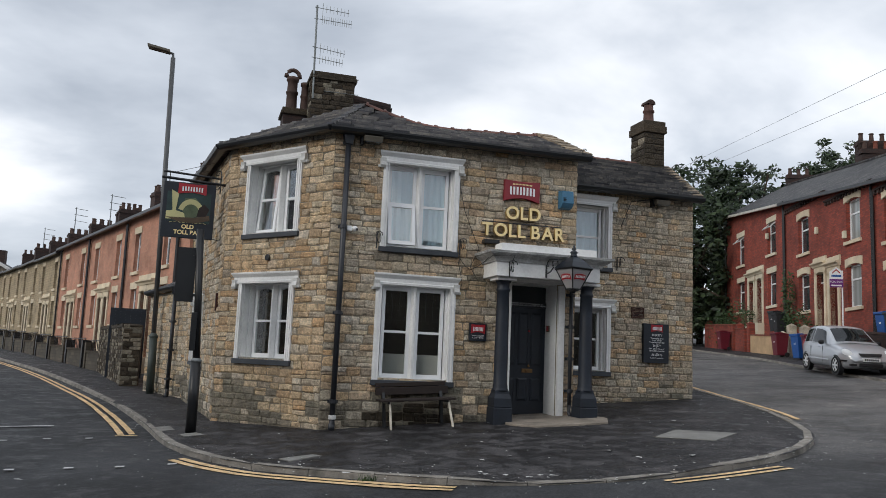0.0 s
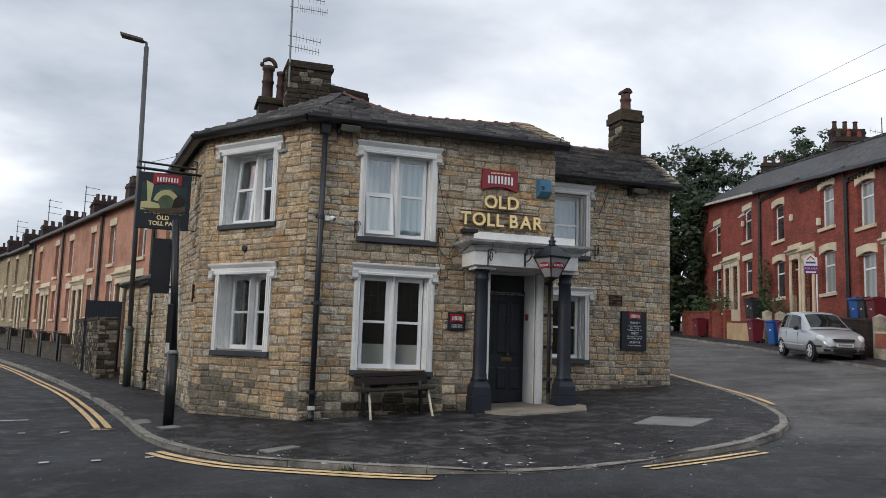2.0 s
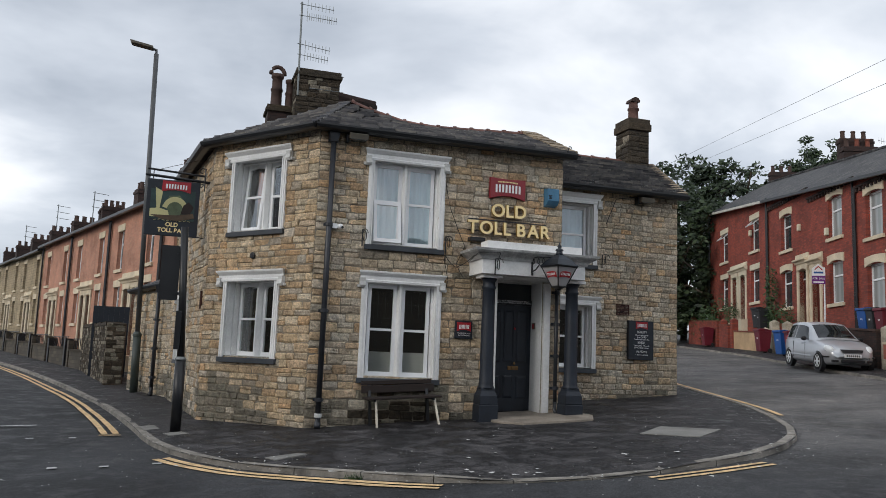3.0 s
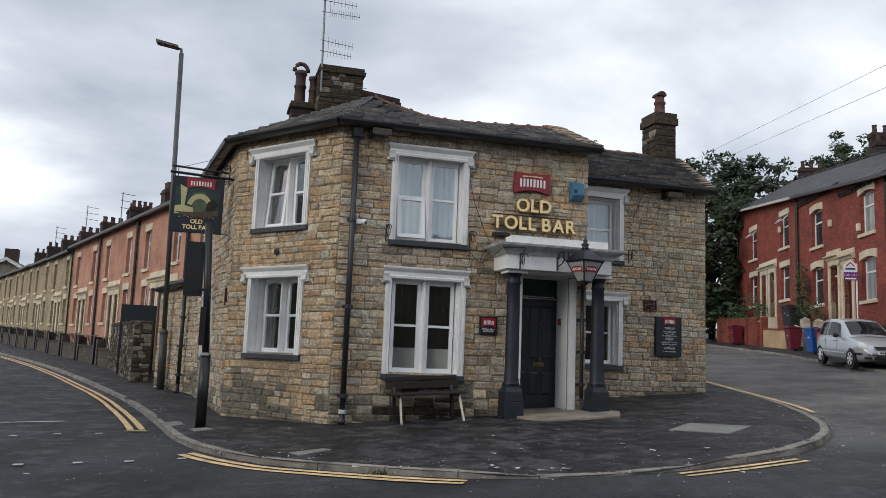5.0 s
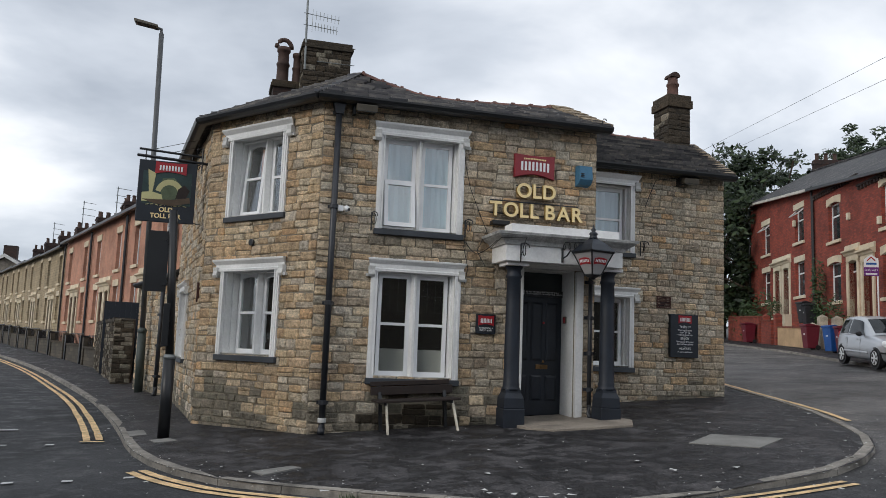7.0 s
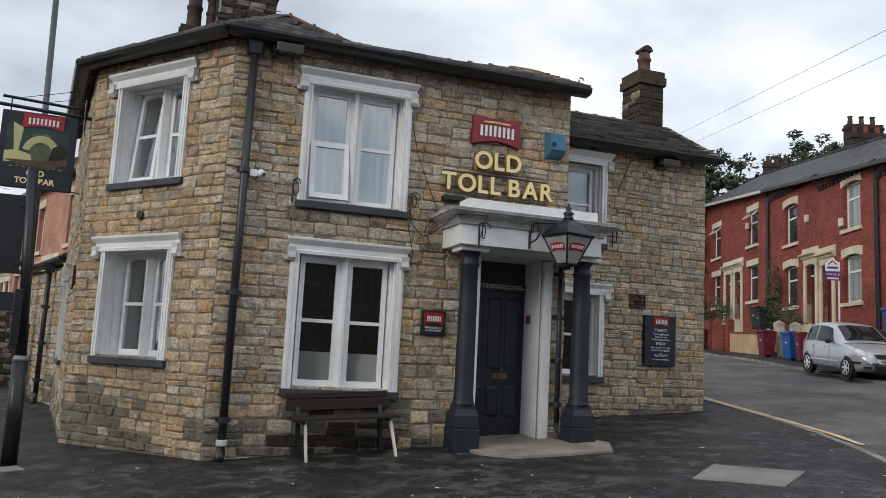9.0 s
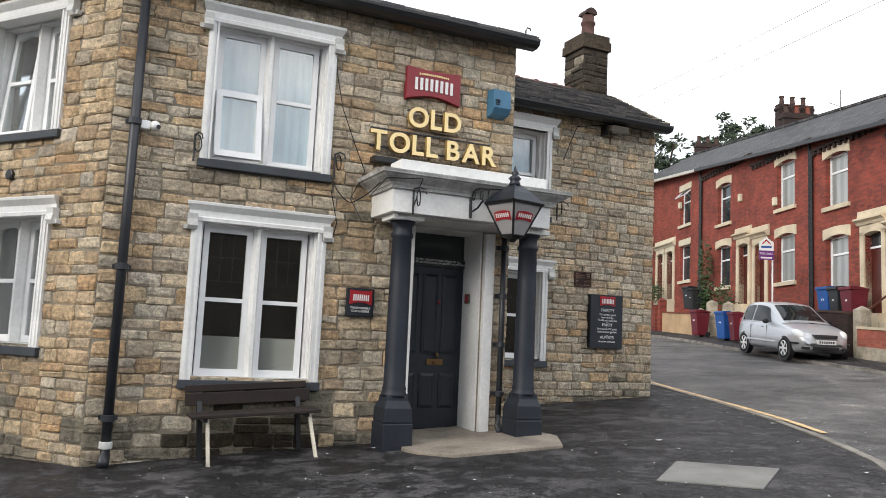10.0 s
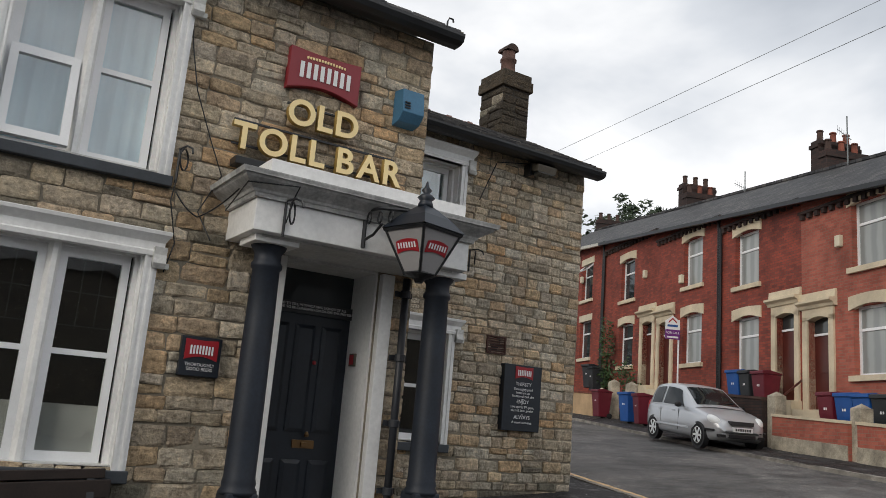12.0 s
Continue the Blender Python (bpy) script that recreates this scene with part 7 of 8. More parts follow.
# sale board
fs_x, fs_y = along(7.6, 0.4)
fz = ground_z(fs_x, fs_y)
fs = thing("sale_board", (fs_x, fs_y, fz), "house-shaped white and purple sale board on a white post", "sign")
bm = bmesh.new()
tube(bm, [(fs_x, fs_y, fz), (fs_x, fs_y, fz + 3.65)], 0.03, 8)
part("post", bm, WHITE_UPVC, fs)
MF = Matrix.Translation((fs_x - 0.24, fs_y + 0.06, fz + 2.95)) @ Matrix.Rotation(radians(-28), 4, "Z") @ Matrix.Scale(0.75, 4)
bm = bmesh.new()
prism(bm, [(-0.35, 0, 0), (0.35, 0, 0), (0.35, 0, 0.85), (0, 0, 1.12), (-0.35, 0, 0.85)], (0, 0.02, 0), MF)
part("board", bm, SIGN_WHITE, fs)
part("purple_band", boxed(-0.35, 0.35, -0.008, 0, 0.0, 0.45, m=MF), PURPLE, fs)
bm = bmesh.new()
prism(bm, [(-0.2, -0.006, 0.74), (0, -0.006, 0.93), (0.2, -0.006, 0.74), (0.2, -0.006, 0.82), (0, -0.006, 1.01), (-0.2, -0.006, 0.82)], (0, 0.005, 0), MF)
part("red_gable_mark", bm, RED, fs)
part("plain_bar", boxed(-0.25, 0.25, -0.006, 0, 0.58, 0.68, m=MF), BIN_BLUE, fs)
part("plain_bar", boxed(-0.27, 0.27, -0.014, -0.008, 0.06, 0.14, m=MF), SIGN_WHITE, fs)
words("board_text", "FOR SALE", 0.15, MF @ Matrix.Translation((0, -0.012, 0.25)), SIGN_WHITE, fs, 0.001)

# satellite boxes on the fronts
for s, z in ((-0.28, 6.79), (11.09, 7.7), (8.13, 7.05), (17.86, 8.48)):
    x, y = along(s, 0.06)
    ab = thing("wall_box", (x, y, z), "small white alarm box on the brick front", "alarm box", "alarm boxes")
    m = Matrix.Translation((x, y, z)) @ Matrix.Rotation(math.atan2(RD.y, RD.x), 4, "Z")
    part("case", boxed(-0.1, 0.1, -0.07, 0.07, -0.16, 0.16, m=m), CREAM, ab, bevel=0.03)

# aerials on the red terrace
for s, zt in ((1.6, 13.2), (3.9, 12.4), (9.9, 12.2)):
    x, y = along(s, -3.6)
    av = thing("roof_aerial", (x, y, zt - 2.4), "thin television aerial on a chimney stack", "aerial", "roof aerials")
    bm = bmesh.new()
    tube(bm, [(x, y, zt - 2.6), (x, y, zt)], 0.025, 6)
    part("mast", bm, STEEL, av)
    bm = bmesh.new()
    tube(bm, [(x - 0.9, y - 0.2, zt - 0.75), (x + 0.4, y + 0.1, zt - 0.7)], 0.012, 5)
    for k in range(7):
        tube(bm, [(x - 0.85 + 0.18 * k, y - 0.19 + 0.04 * k, zt - 0.86), (x - 0.85 + 0.18 * k, y - 0.19 + 0.04 * k, zt - 0.6)], 0.007, 4)
    part("mast", bm, STEEL, av)

# ---- terraces along the main road ----
LD = Vector((-0.317, 0.948, 0)).normalized()
LP = Vector((-2.3, 38.5, 0))


def road_house(s0, s1, doorlow, base, style, label, group):
    h = house("terraced_house", s1 - s0, style, label, group)
    # front faces the road on the -x side
    if doorlow:
        m = Matrix(((LD.x, LD.y, 0, 0), (LD.y, -LD.x, 0, 0), (0, 0, 1, 0), (0, 0, 0, 1)))
        o = LP + LD * s0
    else:
        m = Matrix(((-LD.x, LD.y, 0, 0), (-LD.y, -LD.x, 0, 0), (0, 0, 1, 0), (0, 0, 0, 1)))
        o = LP + LD * s1
    h.matrix_basis = Matrix.Translation((o.x, o.y, base)) @ m
    return h


def road_style(brick, stone, pots, eave=6.55):
    return dict(wx=(1.75, 2.65), dx=(0.22, 0.95), ls=1.75, lh=3.3, us=4.05, uh=5.8, dh=3.15, eave=eave, brick=brick, stone=stone, net=False, arched=False, gutter=BLACK, dentil=False, door=DOOR_BROWN, chim=CHIM_BRICK, pots=pots, pipe=pots != 3, bar=0.1)


PS, CS = road_style(PINK_BRICK, BUFF, 4), road_style(CREAM_STONE, BUFF, 3, 6.3)
for k in range(4):
    c = -9.9 + 7.75 * k
    for s0, s1, low in ((c - 3.87, c, False), (c, c + 3.88, True)):
        road_house(s0, s1, low, 0.35, road_style(PINK_BRICK, BUFF, 0 if k == 0 else 4), "orange brick terraced house with pale stone lintels", "orange brick terrace")
for k in range(5):
    c = 21.2 + 7.75 * k
    for s0, s1, low in ((c - 3.87, c, False), (c, c + 3.88, True)):
        road_house(s0, s1, low, 0.45 + 0.09 * k, CS, "buff stone terraced house with slate roof", "buff stone terrace")
for s, zt in ((22.0, 11.6), (34, 12.2), (48, 12)):
    p = LP + LD * s + Vector((LD.y, -LD.x, 0)) * 3.6
    av = thing("roof_aerial", (p.x, p.y, 9), "thin television aerial on a far roof", "aerial", "roof aerials")
    bm = bmesh.new()
    tube(bm, [(p.x, p.y, 7.6), (p.x, p.y, zt)], 0.035, 5)
    for q in (0.1, 0.6, 1.1):
        tube(bm, [(p.x - 0.1, p.y, zt - q), (p.x + 0.9, p.y, zt - q - 0.1)], 0.02, 4)
    part("mast", bm, STEEL, av)


def road_out(s, o):
    p = LP + LD * s + Vector((-LD.y, LD.x, 0)) * o * 1.0
    return (p.x, p.y)


for k in range(13):
    s0 = -4 + 4.0 * k
    a, b = road_out(s0, 1.9), road_out(s0 + 3.1, 1.9)
    gw = thing("front_wall", (*a, 0), "low stone front garden wall with dark gate piers", "wall", "road front walls")
    m = frame_of(*b, a[0] - b[0], a[1] - b[1])
    L = math.dist(a, b)
    z = ground_z(*a)
    part("wall", boxed(0, L, 0, 0.25, z - 0.3, z + 0.72, m=m), RUBBLE, gw)
    part("coping", boxed(-0.02, L + 0.02, -0.04, 0.29, z + 0.72, z + 0.8, m=m), STONE_DARK, gw)
    for x in (-0.12, L + 0.12):
        part("pier", boxed(x - 0.13, x + 0.13, -0.05, 0.3, z - 0.3, z + 1.15, m=m), BLACK if k % 2 else RUBBLE, gw)
    bm = bmesh.new()
    for q in range(11):
        x = L * (q + 0.5) / 11
        box(bm, x - 0.012, x + 0.012, 0.11, 0.135, z + 0.8, z + 1.25, m)
    box(bm, 0, L, 0.11, 0.135, z + 1.2, z + 1.23, m)
    part("railing", bm, BLACK, gw)

eh = thing("end_house", (-22.0, 100.0, ground_z(-22, 100)), "grey rendered gabled house at the far end", "house")
bm = bmesh.new()
prism(bm, [(-27, 100, 0), (-16, 100, 0), (-16, 100, 6.6), (-21.4, 100, 9.6), (-27, 100, 6.5)], (0, 7, 0))
part("wall", bm, SLAB, eh)
bm = bmesh.new()
prism(bm, [(-27.5, 99.6, 6.3), (-21.4, 99.6, 9.7), (-15.5, 99.6, 6.4), (-15.5, 99.6, 6.65), (-21.4, 99.6, 9.98), (-27.5, 99.6, 6.55)], (0, 7.6, 0))
part("roof", bm, FAR_SLATE, eh)
bm = bmesh.new()
prism(bm, [(-27.5, 99.5, 6.25), (-21.4, 99.5, 9.65), (-15.5, 99.5, 6.35), (-15.5, 99.5, 6.7), (-21.4, 99.5, 10.03), (-27.5, 99.5, 6.6)], (0, 0.08, 0))
part("bargeboard", bm, WHITE_OLD, eh)
for x in (-23.2, -25.2):
    part("window", boxed(x - 0.5, x + 0.5, 99.93, 99.99, 4.0, 5.8), DARK_GLASS, eh, "plain dark window")
part("chimney", boxed(-22.6, -21.2, 104.0, 105.0, 8.6, 11.4), CHIM_BRICK, eh)

# ---- car ----
def along_knots(knots, x):
    """A smooth value at x between knots of (x, value)."""
    for i in range(len(knots) - 1):
        (x1, v1), (x2, v2) = knots[i], knots[i + 1]
        if x <= x2 or i == len(knots) - 2:
            x0, v0 = knots[max(0, i - 1)]
            x3, v3 = knots[min(len(knots) - 1, i + 2)]
            d, t = x2 - x1, min(1.0, max(0.0, (x - x1) / (x2 - x1)))
            s1 = (v2 - v0) / max(1e-6, x2 - x0) * d
            s2 = (v3 - v1) / max(1e-6, x3 - x1) * d
            return (2 * t ** 3 - 3 * t ** 2 + 1) * v1 + (t ** 3 - 2 * t ** 2 + t) * s1 + (-2 * t ** 3 + 3 * t ** 2) * v2 + (t ** 3 - t ** 2) * s2


# the hatchback's lines from the tail (x = 0) to the nose: waist height, half width, cabin top height and half width there
CAR_WAIST = ((0.0, 0.78), (0.06, 0.88), (0.3, 0.93), (1.0, 0.94), (2.3, 0.93), (2.62, 0.92), (2.95, 0.86), (3.25, 0.78), (3.46, 0.68), (3.57, 0.57), (3.62, 0.48))
CAR_HALF = ((0.0, 0.64), (0.06, 0.73), (0.25, 0.79), (0.6, 0.82), (1.6, 0.83), (2.9, 0.82), (3.2, 0.79), (3.44, 0.69), (3.56, 0.56), (3.62, 0.46))
CAR_TOP = ((0.08, 0.96), (0.2, 1.22), (0.36, 1.4), (0.6, 1.47), (1.0, 1.50), (1.4, 1.49), (1.75, 1.43), (2.05, 1.27), (2.35, 1.09), (2.64, 0.95))
CAR_TOP_HALF = ((0.08, 0.66), (0.36, 0.60), (1.0, 0.61), (1.75, 0.59), (2.2, 0.63), (2.64, 0.70))


def car(m):
    c = thing("hatchback_car", m, "small silver hatchback car parked half on the pavement", "car")

    def lofted(rings):
        bm = bmesh.new()
        vs_ = [[bm.verts.new(m @ Vector(p)) for p in r] for r in rings]
        for a, b in zip(vs_, vs_[1:]):
            for k in range(len(a) - 1):
                bm.faces.new((a[k], a[k + 1], b[k + 1], b[k]))
        return bm, vs_

    def cabin(x, v, side, out=0.0):
        zw, w = along_knots(CAR_WAIST, x), along_knots(CAR_HALF, x) * 0.955
        zt, wt_ = along_knots(CAR_TOP, x), along_knots(CAR_TOP_HALF, x)
        return (x, side * (w + (wt_ - w) * v ** 1.25 + out), zw - 0.01 + (zt - zw) * v + out * 0.4)

    def crown(x, q, out=0.0):
        zt, wt_ = along_knots(CAR_TOP, x), along_knots(CAR_TOP_HALF, x)
        return (x, wt_ * q, zt + 0.04 * (1 - q * q) + out)

    rings = []
    for k in range(45):
        x = 3.62 * k / 44
        zw, w = along_knots(CAR_WAIST, x), along_knots(CAR_HALF, x)
        zf = 0.2 + 0.12 * max(0.0, (x - 3.3) / 0.32) + 0.14 * max(0.0, (0.2 - x) / 0.2)
        half = [(0.0, zf), (0.86 * w, zf), (0.96 * w, zf + 0.05), (w, zf + 0.13), (1.01 * w, zf + 0.5 * (zw - zf)), (1.0 * w, zf + 0.75 * (zw - zf)), (0.975 * w, zw - 0.04), (0.93 * w, zw), (0.82 * w, zw + 0.022), (0.45 * w, zw + 0.045), (0.0, zw + 0.05)]
        rings.append([(x, y, z) for y, z in half] + [(x, -y, z) for y, z in half[-2::-1]])
    bm, vs_ = lofted(rings)
    bm.faces.new(vs_[0]), bm.faces.new(vs_[-1][::-1])
    bmesh.ops.remove_doubles(bm, verts=bm.verts, dist=0.0005)
    part("body", bm, SILVER, c, smooth=True)
    rings = []
    for k in range(33):
        x = 0.08 + 2.56 * k / 32
        rings.append([cabin(x, v / 5, 1) for v in range(5)] + [crown(x, 1 - q / 4) for q in range(9)] + [cabin(x, 1 - v / 5, -1) for v in range(1, 6)])
    bm, vs_ = lofted(rings)
    part("cabin", bm, SILVER, c, smooth=True)

    def glazed(name, xa, xb, va, vb, side, slope=0.0, label=""):
        """A side window on the cabin's skin; slope moves its upper front corner."""
        rows_ = []
        for k in range(9):
            t = k / 8
            rows_.append([cabin(xa + (xb + slope * v / 4 - xa) * t, va + (vb - va) * v / 4, side, 0.012) for v in range(5)])
        part(name, lofted(rows_)[0], CAR_GLASS, c, label, True)

    for s in (-1, 1):
        glazed("side_window", 0.4, 0.98, 0.06, 0.86, s)
        glazed("side_window", 1.08, 2.22, 0.06, 0.86, s, -0.42)
        # mirror, handles and side strip
        bm = bmesh.new()
        bmesh.ops.create_uvsphere(bm, u_segments=12, v_segments=8, radius=0.1, matrix=m @ Matrix.Translation((2.1, s * 0.92, 0.98)) @ Matrix.Diagonal((0.6, 1, 0.75, 1)))
        part("wing_mirror", bm, TRIM, c, smooth=True)
        part("side_strip", boxed(0.75, 2.5, s * 0.84 - 0.012, s * 0.84 + 0.012, 0.40, 0.45, m=m), SILVER, c, bevel=0.008)
        for x in (0.95, 1.72):
            part("door_handle", boxed(x - 0.09, x + 0.07, s * 0.835 - 0.016, s * 0.835 + 0.016, 0.80, 0.835, m=m), SILVER, c, bevel=0.01)
        for x in (1.02, 1.98):
            part("door_gap", boxed(x - 0.003, x + 0.003, s * 0.834 - 0.006, s * 0.834 + 0.006, 0.34, 0.86, m=m), TRIM, c)
        bm = bmesh.new()
        bmesh.ops.create_uvsphere(bm, u_segments=16, v_segments=10, radius=0.185, matrix=m @ Matrix.Translation((3.325, s * 0.605, 0.675)) @ Matrix.Rotation(radians(-s * 28), 4, "Z") @ Matrix.Rotation(radians(24), 4, "Y") @ Matrix.Diagonal((1.2, 0.72, 0.66, 1)))
        part("headlight", bm, LAMP_CLEAR, c, "clear almond-shaped headlight", True)
        bm = bmesh.new()
        bmesh.ops.create_uvsphere(bm, u_segments=12, v_segments=8, radius=0.13, matrix=m @ Matrix.Translation((0.12, s * 0.68, 0.85)) @ Matrix.Diagonal((0.6, 0.6, 1.3, 1)))
        part("tail_light", bm, RED, c, smooth=True)
        part("bumper_strip", boxed(3.22, 3.46, s * 0.66 - 0.1, s * 0.66 + 0.1, 0.43, 0.48, m=m @ Matrix.Translation((3.4, s * 0.66, 0)) @ Matrix.Rotation(s * -0.6, 4, "Z") @ Matrix.Translation((-3.4, -s * 0.66, 0))), TRIM, c, bevel=0.01)
        part("fog_recess", boxed(3.5, 3.635, s * 0.53 - 0.09, s * 0.53 + 0.09, 0.30, 0.37, m=m), TRIM, c, bevel=0.01)
        for x in (0.60, 2.97):
            wm = m @ Matrix.Translation((x, s * 0.74, 0.285)) @ Matrix.Rotation(radians(-90 * s), 4, "X")
            bm = bmesh.new()
            lathe(bm, [(0.2, -0.09), (0.27, -0.09), (0.285, -0.06), (0.285, 0.06), (0.27, 0.095), (0.2, 0.1)], wm, 28)
            wh = part("wheel", bm, RUBBER, c, "black tyre on a silver spoked rim")
            part("arch_gap", lathe(bmesh.new(), [(0.33, -0.06), (0.33, 0.088)], wm, 28), TRIM, c)
            bm = bmesh.new()
            lathe(bm, [(0.205, 0.06), (0.205, 0.1), (0.19, 0.108), (0.185, 0.07)], wm, 24)
            for k in range(6):
                a = math.pi / 3 * k
                box(bm, 0.02, 0.19, -0.028, 0.028, 0.075, 0.105, wm @ Matrix.Rotation(a, 4, "Z"))
            lathe(bm, [(0.05, 0.07), (0.05, 0.115), (0.03, 0.12)], wm, 12)
            part("rim", bm, LAMP_CLEAR, wh)
    part("windscreen", lofted([[crown(1.8 + 0.72 * k / 8, 0.9 * q / 5, 0.012) for q in range(-5, 6)] for k in range(9)])[0], CAR_GLASS, c, "dark tinted windscreen", True)
    part("rear_window", lofted([[crown(0.12 + 0.22 * k / 5, 0.85 * q / 5, 0.012) for q in range(-5, 6)] for k in range(6)])[0], CAR_GLASS, c, smooth=True)
    bm = bmesh.new()
    prism(bm, [(3.54, -0.30, 0.61), (3.54, 0.30, 0.61), (3.49, 0.34, 0.70), (3.49, -0.34, 0.70)], (0.105, 0, 0), m)
    part("grille", bm, TRIM, c, "black grille", bevel=0.01)
    part("lower_grille", boxed(3.55, 3.655, -0.36, 0.36, 0.29, 0.39, m=m), TRIM, c, bevel=0.02)
    pl = part("number_plate", boxed(3.58, 3.665, -0.26, 0.26, 0.45, 0.56, m=m), SIGN_WHITE, c)
    bm = bmesh.new()
    for k in range(7):
        box(bm, 3.662, 3.668, -0.21 + 0.062 * k, -0.17 + 0.062 * k, 0.475, 0.535, m)
    part("plain_bars", bm, TRIM, pl)
    bm = bmesh.new()
    tube(bm, [m @ Vector((2.5, 0.1, 1.06)), m @ Vector((2.35, 0.55, 1.14))], 0.012, 5)
    part("wiper", bm, TRIM, c)


CAR_GLASS, _n, _l, _b = mat("tinted_car_glass", 0.03)
_l.new(ramp_of(_n, _l, noise_of(_n, _l, 1.2, 3, 0.5, world_vec(_n)), [(0.3, (0.012, 0.014, 0.015)), (0.7, (0.035, 0.04, 0.042))]), _b.inputs["Base Color"])
# the near side wheels: front (20.25, 21.5), rear (21.1, 23.9)
cf = Vector((20.18, 21.47))
cd = Vector((-0.34, -0.94)).normalized()
cs = Vector((-cd.y, cd.x))
mid_l = cf - cd * 2.97 + cs * 0.74
pitch_ = math.atan2(ground_z(*(mid_l + cd * 2.97)) - ground_z(*(mid_l + cd * 0.6)), 2.37)
CAR_M = Matrix.Translation((mid_l.x, mid_l.y, ground_z(*(mid_l + cd * 0.6)) - ROAD_DROP * 0.55 + 0.02 - 0.6 * math.tan(pitch_))) @ Matrix.Rotation(math.atan2(cd.y, cd.x), 4, "Z") @ Matrix.Rotation(-pitch_, 4, "Y")
_b.inputs["Specular IOR Level"].default_value = 0.35
car(CAR_M)

# ---- trees, bushes and ivy ----
def leaves(bm, rnd, c, r, n, size):
    for _ in range(n):
        while True:
            p = Vector((rnd.uniform(-1, 1), rnd.uniform(-1, 1), rnd.uniform(-1, 1)))
            if 0.35 < p.length < 1:
                break
        p = Vector((p.x * r[0], p.y * r[1], p.z * r[2])) + c
        a = Vector((rnd.gauss(0, 1), rnd.gauss(0, 1), rnd.gauss(0, 0.6))).normalized()
        b = a.orthogonal().normalized()
        b = (b + a.cross(b) * rnd.uniform(-1, 1)).normalized()
        s = size * rnd.uniform(0.6, 1.4)
        bm.faces.new([bm.verts.new(p + a * s), bm.verts.new(p + b * s * 0.45), bm.verts.new(p - a * s), bm.verts.new(p - b * s * 0.45)])


def tree(x, y, h, w, seed, label, n=110, leaf=0.22):
    rnd = random.Random(seed)
    z = ground_z(x, y) - ROAD_DROP
    t = thing("tree", (x, y, z), label, "tree", "trees behind the terrace")
    bm = bmesh.new()
    tube(bm, [(x, y, z - 0.2), (x + 0.1, y, z + h * 0.3), (x - 0.1, y + 0.1, z + h * 0.6)], 0.24, 8)
    part("trunk", bm, BARK, t)
    bm = bmesh.new()
    tips = []
    for k in range(11):
        a, q = rnd.uniform(0, 6.28), rnd.uniform(0.3, 0.95)
        s = Vector((x, y, z + h * rnd.uniform(0.2, 0.5)))
        e = Vector((x + w * 0.38 * math.cos(a), y + w * 0.38 * math.sin(a), z + h * q))
        tube(bm, [s, s.lerp(e, 0.5) + Vector((0, 0, 0.4)), e], 0.07, 5)
        tips.append(e)
    part("limb", bm, BARK, t)
    bm = bmesh.new()
    for k in range(n):
        u = rnd.uniform(0.06, 1.0)
        a = rnd.uniform(0, 6.28)
        ww = w * 0.5 * (math.sin(math.pi * min(1, 0.12 + 0.8 * u)) ** 0.6) * rnd.uniform(0.45, 1.05)
        c = Vector((x + ww * math.cos(a), y + ww * math.sin(a), z + h * (0.04 + 0.94 * u)))
        rr = rnd.uniform(0.45, 1.0)
        leaves(bm, rnd, c, (rr, rr, rr * 0.75), 62, leaf)
    part("crown", bm, LEAF, t)


for x, y, h, w, sd in ((31.0, 46.0, 10.5, 7.5, 1), (34.5, 50.0, 13.0, 9, 2), (38.5, 50, 13.0, 9, 3), (29.5, 51, 9.5, 7, 4), (42, 53, 12, 8, 5), (47.5, 50, 15.2, 7.5, 6), (26.0, 52, 8.5, 7, 7), (36, 44, 7.5, 6, 9), (33, 56, 12, 9, 10), (53.6, 58, 17.6, 9, 11)):
    tree(x, y, h, w, sd, "dense dark green broadleaf tree with uneven crown")


def bush(s, o, h, w, material, label, name="shrub", n=26):
    x, y = along(s, o)
    z = ground_z(x, y)
    rnd = random.Random(int(s * 10) + 3)
    b = thing(name, (x, y, z), label, "plant", "front garden plants")
    bm = bmesh.new()
    for k in range(n):
        c = Vector((x + rnd.uniform(-w, w) * 0.5, y + rnd.uniform(-w, w) * 0.5, z + h * rnd.uniform(0.1, 0.92)))
        leaves(bm, rnd, c, (w * 0.28, w * 0.28, h * 0.16), 30, 0.07)
    part("foliage", bm, material, b)
    part("stem", tube(bmesh.new(), [(x, y, z), (x, y, z + h * 0.6)], 0.03, 5), BARK, b)


bush(13.88, 0.35, 4.1, 0.55, IVY, "tall narrow ivy climbing the brick front", "ivy", 40)
bush(11.2, 0.6, 2.25, 1.0, IVY, "green front garden shrub")
bush(19.8, 0.7, 2.75, 1.2, IVY, "green front garden shrub")
bush(23.4, 0.8, 2.3, 1.5, IVY, "green front garden shrub")
bush(21.6, 0.9, 1.7, 1.2, IVY, "low green front garden shrub")

# tuft at the kerb
rnd = random.Random(2)
bm = bmesh.new()
for k in range(60):
    p = Vector((2.55 + rnd.gauss(0, 0.05), 9.72 + rnd.gauss(0, 0.03), ground_z(2.55, 9.7) - 0.09))
    a = rnd.uniform(0, 6.28)
    bm.faces.new([bm.verts.new(p + Vector((0.006, 0, 0))), bm.verts.new(p - Vector((0.006, 0, 0))), bm.verts.new(p + Vector((0.05 * math.cos(a), 0.05 * math.sin(a), rnd.uniform(0.05, 0.11))))])
tagged(new("grass_tuft", mesh_of("grass_tuft", bm, IVY)), "small green weed tuft at the kerb foot", "grass", kind="stuff")

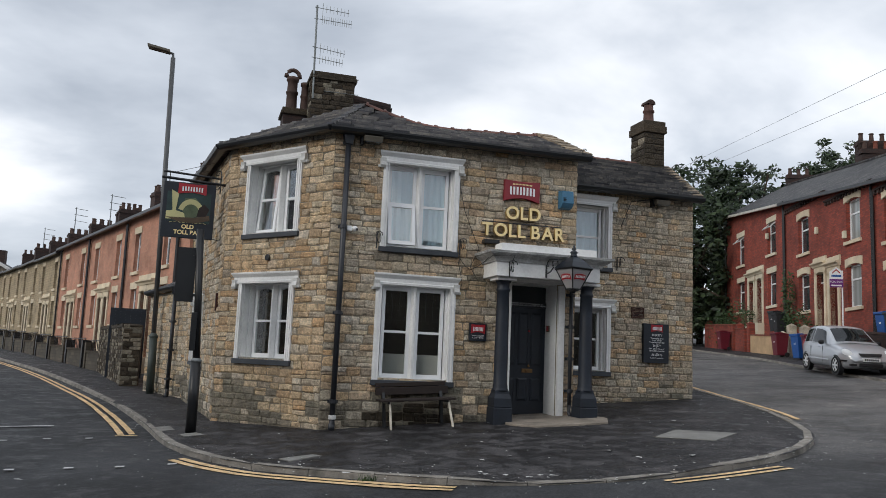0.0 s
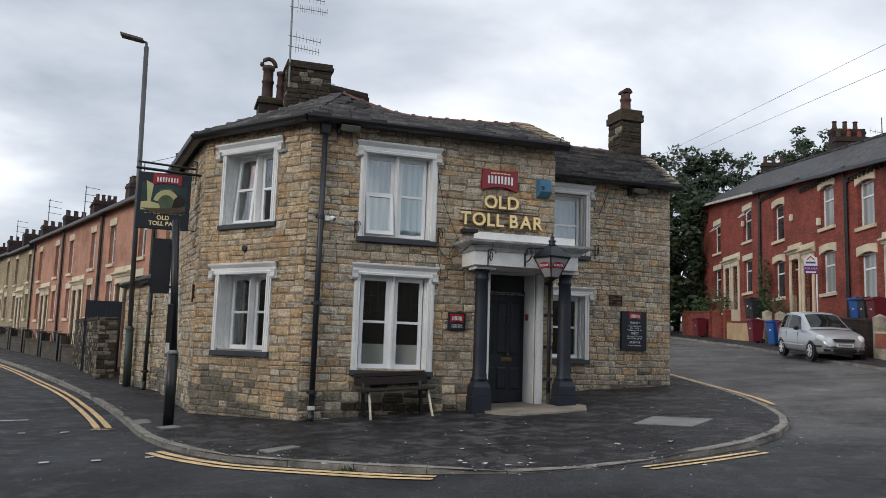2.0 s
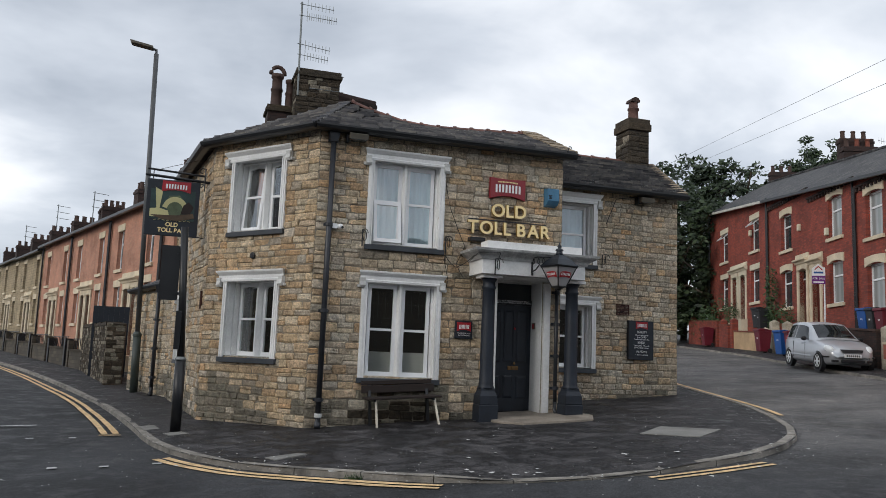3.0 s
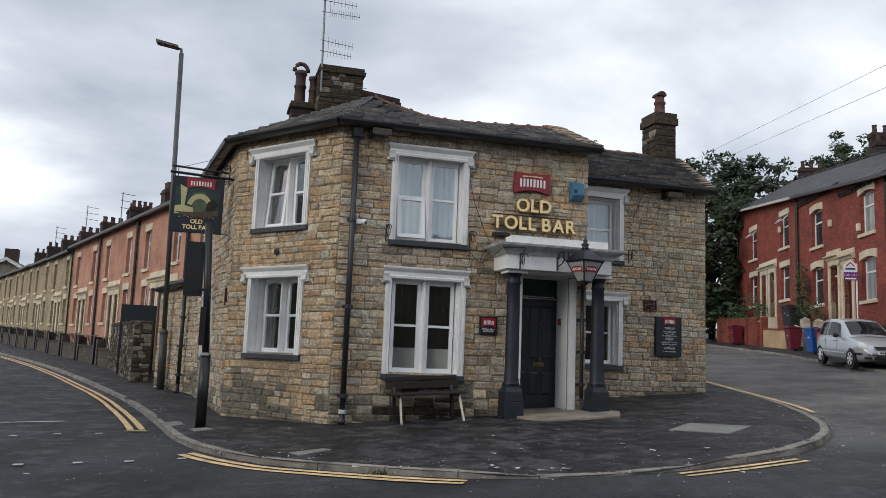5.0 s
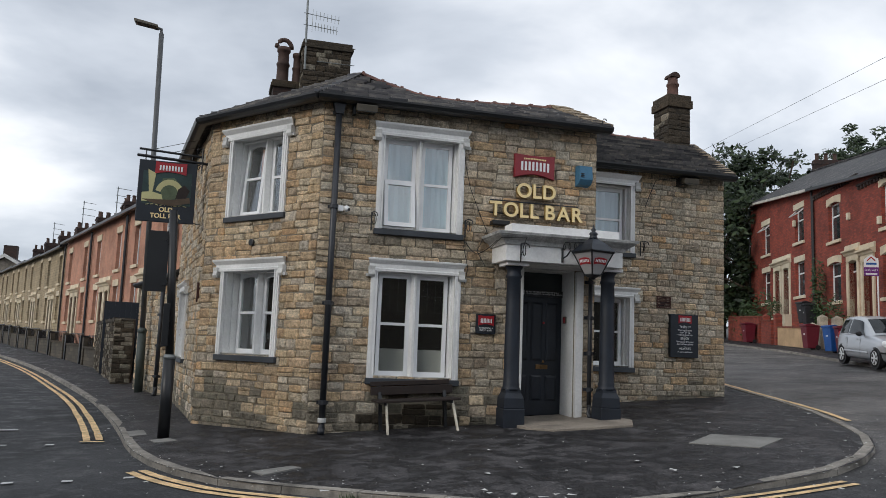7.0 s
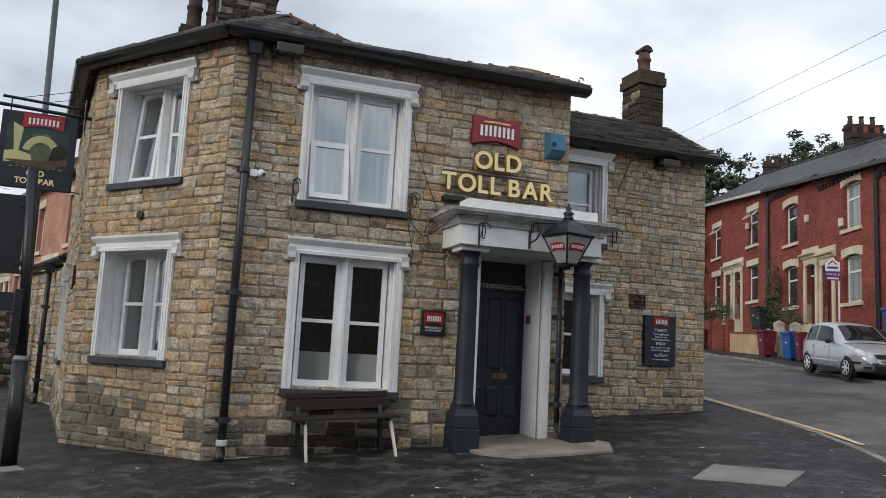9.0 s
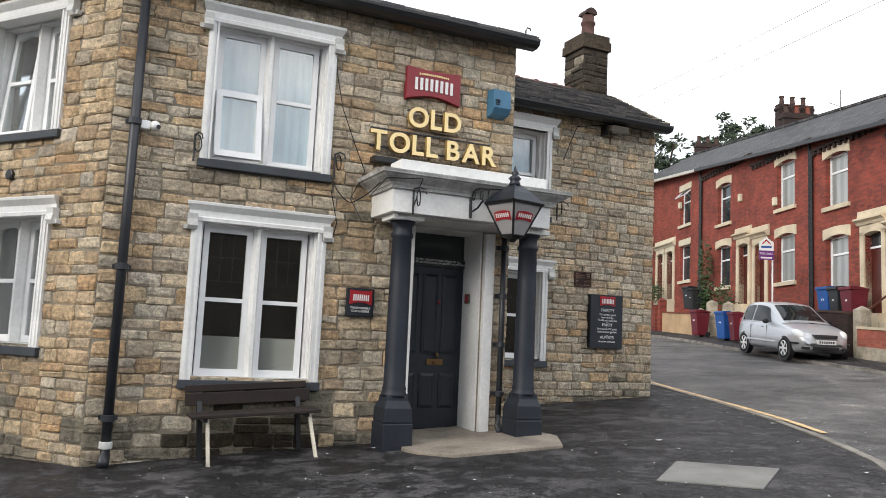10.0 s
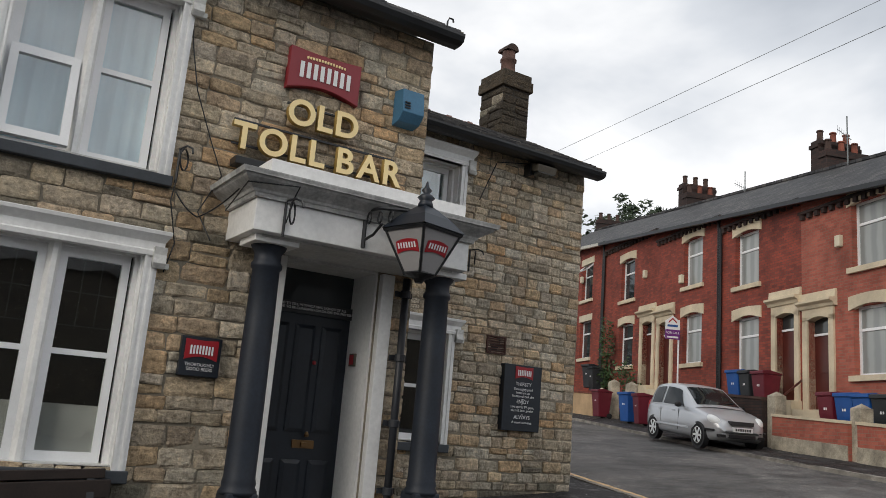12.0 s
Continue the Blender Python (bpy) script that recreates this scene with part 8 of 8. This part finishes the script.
# overhead wires
for o, d in (((16.98, 31.46, 8.06), (-0.167, -0.986, -0.026)), ((20.37, 32.1, 9.39), (-0.348, -0.928, -0.128))):
    o, d = Vector(o), Vector(d)
    cable("overhead_wire", [o - d * 30, o + d * 45], 0.0045, "thin grey overhead telephone wire above the side street", STEEL, 30)

# ---- plain unseen buildings added to close the streets and darken window reflections ----
def closing_row(name, x0, x1, y0, y1, h, label):
    ob = thing(name, (x0, y0, 0), label, "building", kind="structure")
    part("wall", boxed(x0, x1, y0, y1, -1.5, h), RUBBLE, ob)
    bm = bmesh.new()
    if x1 - x0 > y1 - y0:
        prism(bm, [(x0, y0 - 0.3, h), (x0, y1 + 0.3, h), (x0, (y0 + y1) / 2, h + 2.2)], (x1 - x0, 0, 0))
    else:
        prism(bm, [(x0 - 0.3, y0, h), (x1 + 0.3, y0, h), ((x0 + x1) / 2, y0, h + 2.2)], (0, y1 - y0, 0))
    part("roof", bm, FAR_SLATE, ob)


closing_row("unseen_row", -8.0, 34.0, -24.0, -16.0, 6.2, "unseen plain row added opposite to darken window reflections")
closing_row("unseen_row", -25.0, -16.5, -22.0, 19.0, 6.0, "unseen plain row added across the main road to darken window reflections")

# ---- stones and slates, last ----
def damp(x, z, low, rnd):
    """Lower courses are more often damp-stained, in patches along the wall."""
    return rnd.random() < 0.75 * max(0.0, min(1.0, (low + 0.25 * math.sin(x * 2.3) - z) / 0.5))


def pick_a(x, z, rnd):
    # most blocks behind and below the bench take the two darkest tints
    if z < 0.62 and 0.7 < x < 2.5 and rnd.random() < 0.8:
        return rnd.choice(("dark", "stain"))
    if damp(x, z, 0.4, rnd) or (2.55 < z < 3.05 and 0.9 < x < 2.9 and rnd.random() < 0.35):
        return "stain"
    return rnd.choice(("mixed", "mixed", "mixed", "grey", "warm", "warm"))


def pick_b(x, z, rnd):
    if damp(x, z, 0.5, rnd):
        return "stain"
    return rnd.choice(("warm", "warm", "mixed", "warm"))


def pick_w(x, z, rnd):
    if damp(x, z, 0.5, rnd):
        return "stain"
    return rnd.choice(("grey", "grey", "mixed", "mixed", "warm"))


def pick_c(x, z, rnd):
    if damp(x, z, 0.5, rnd):
        return "stain"
    return rnd.choice(("mixed", "warm", "grey"))


def pick_d(x, z, rnd):
    return "stain" if rnd.random() < 0.12 else "dark"


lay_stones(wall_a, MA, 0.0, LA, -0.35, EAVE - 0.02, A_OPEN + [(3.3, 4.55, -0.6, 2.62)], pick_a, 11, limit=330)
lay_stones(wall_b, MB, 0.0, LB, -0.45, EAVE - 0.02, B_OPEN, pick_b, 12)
lay_stones(wall_w, MW, 0.0, LW, 0.0, EAVE - 0.05, W_OPEN, pick_w, 13, lmin=0.15, lmax=0.42, hi=0.165, limit=330)
lay_stones(wall_c, MC, 0.0, LC, -0.45, EAVE - 0.02, C_OPEN, pick_c, 14, limit=260)
lay_stones(ext_wall, MC2, 0.0, LC2, -0.4, 2.55, [], pick_c, 15, limit=140)
lay_stones(ch1, frame_of(2.47, 17.45, 1, 0), 0, 0.95, 6.1, 7.17, [], pick_d, 16, lmin=0.16, lmax=0.35, hi=0.16)
lay_stones(ch1, frame_of(2.47, 18.1, 0, -1), 0, 0.65, 6.0, 7.17, [], pick_d, 17, lmin=0.16, lmax=0.35, hi=0.16)
lay_stones(ch3, frame_of(11.64, 18.95, 1, 0), 0, 0.60, 6.3, 7.44, [], pick_d, 18, lmin=0.2, lmax=0.4, hi=0.2)
lay_stones(ch3, frame_of(11.64, 19.65, 0, -1), 0, 0.7, 6.3, 7.44, [], pick_d, 19, lmin=0.2, lmax=0.4, hi=0.2)
sw_face = part("wall_face", boxed(0.0, 7.5, -0.006, -0.001, -0.4, 1.7, m=MS), SOOT_MORTAR, sw)
lay_stones(sw_face, MS @ Matrix.Translation((0, -0.006, 0)), 0.0, 7.5, -0.3, 1.7, [], lambda x, z, rnd: rnd.choice(("stain", "dark", "dark")), 31, lmin=0.14, lmax=0.36, hi=0.16, limit=200)
lay_stones(sw_face, frame_of(-1.68, 27.12, 1, 0), 0.0, 0.54, -0.3, 1.78, [], lambda x, z, rnd: rnd.choice(("stain", "dark", "dark")), 32, lmin=0.16, lmax=0.34, hi=0.16)
lay_slates(roof_a, [E1, E2, RR, RL], 21, 0.21, 0.34, sag=True)
lay_slates(roof_b, [E3, E1, RL], 22, 0.21, 0.34)
lay_slates(roof_c, [E4, E3, RL, RB], 23, 0.21, 0.34, limit=120)
lay_slates(roof_w, [W1, W2, W3, W4], 24, 0.21, 0.3, slate=WET_SLATE_MESH)
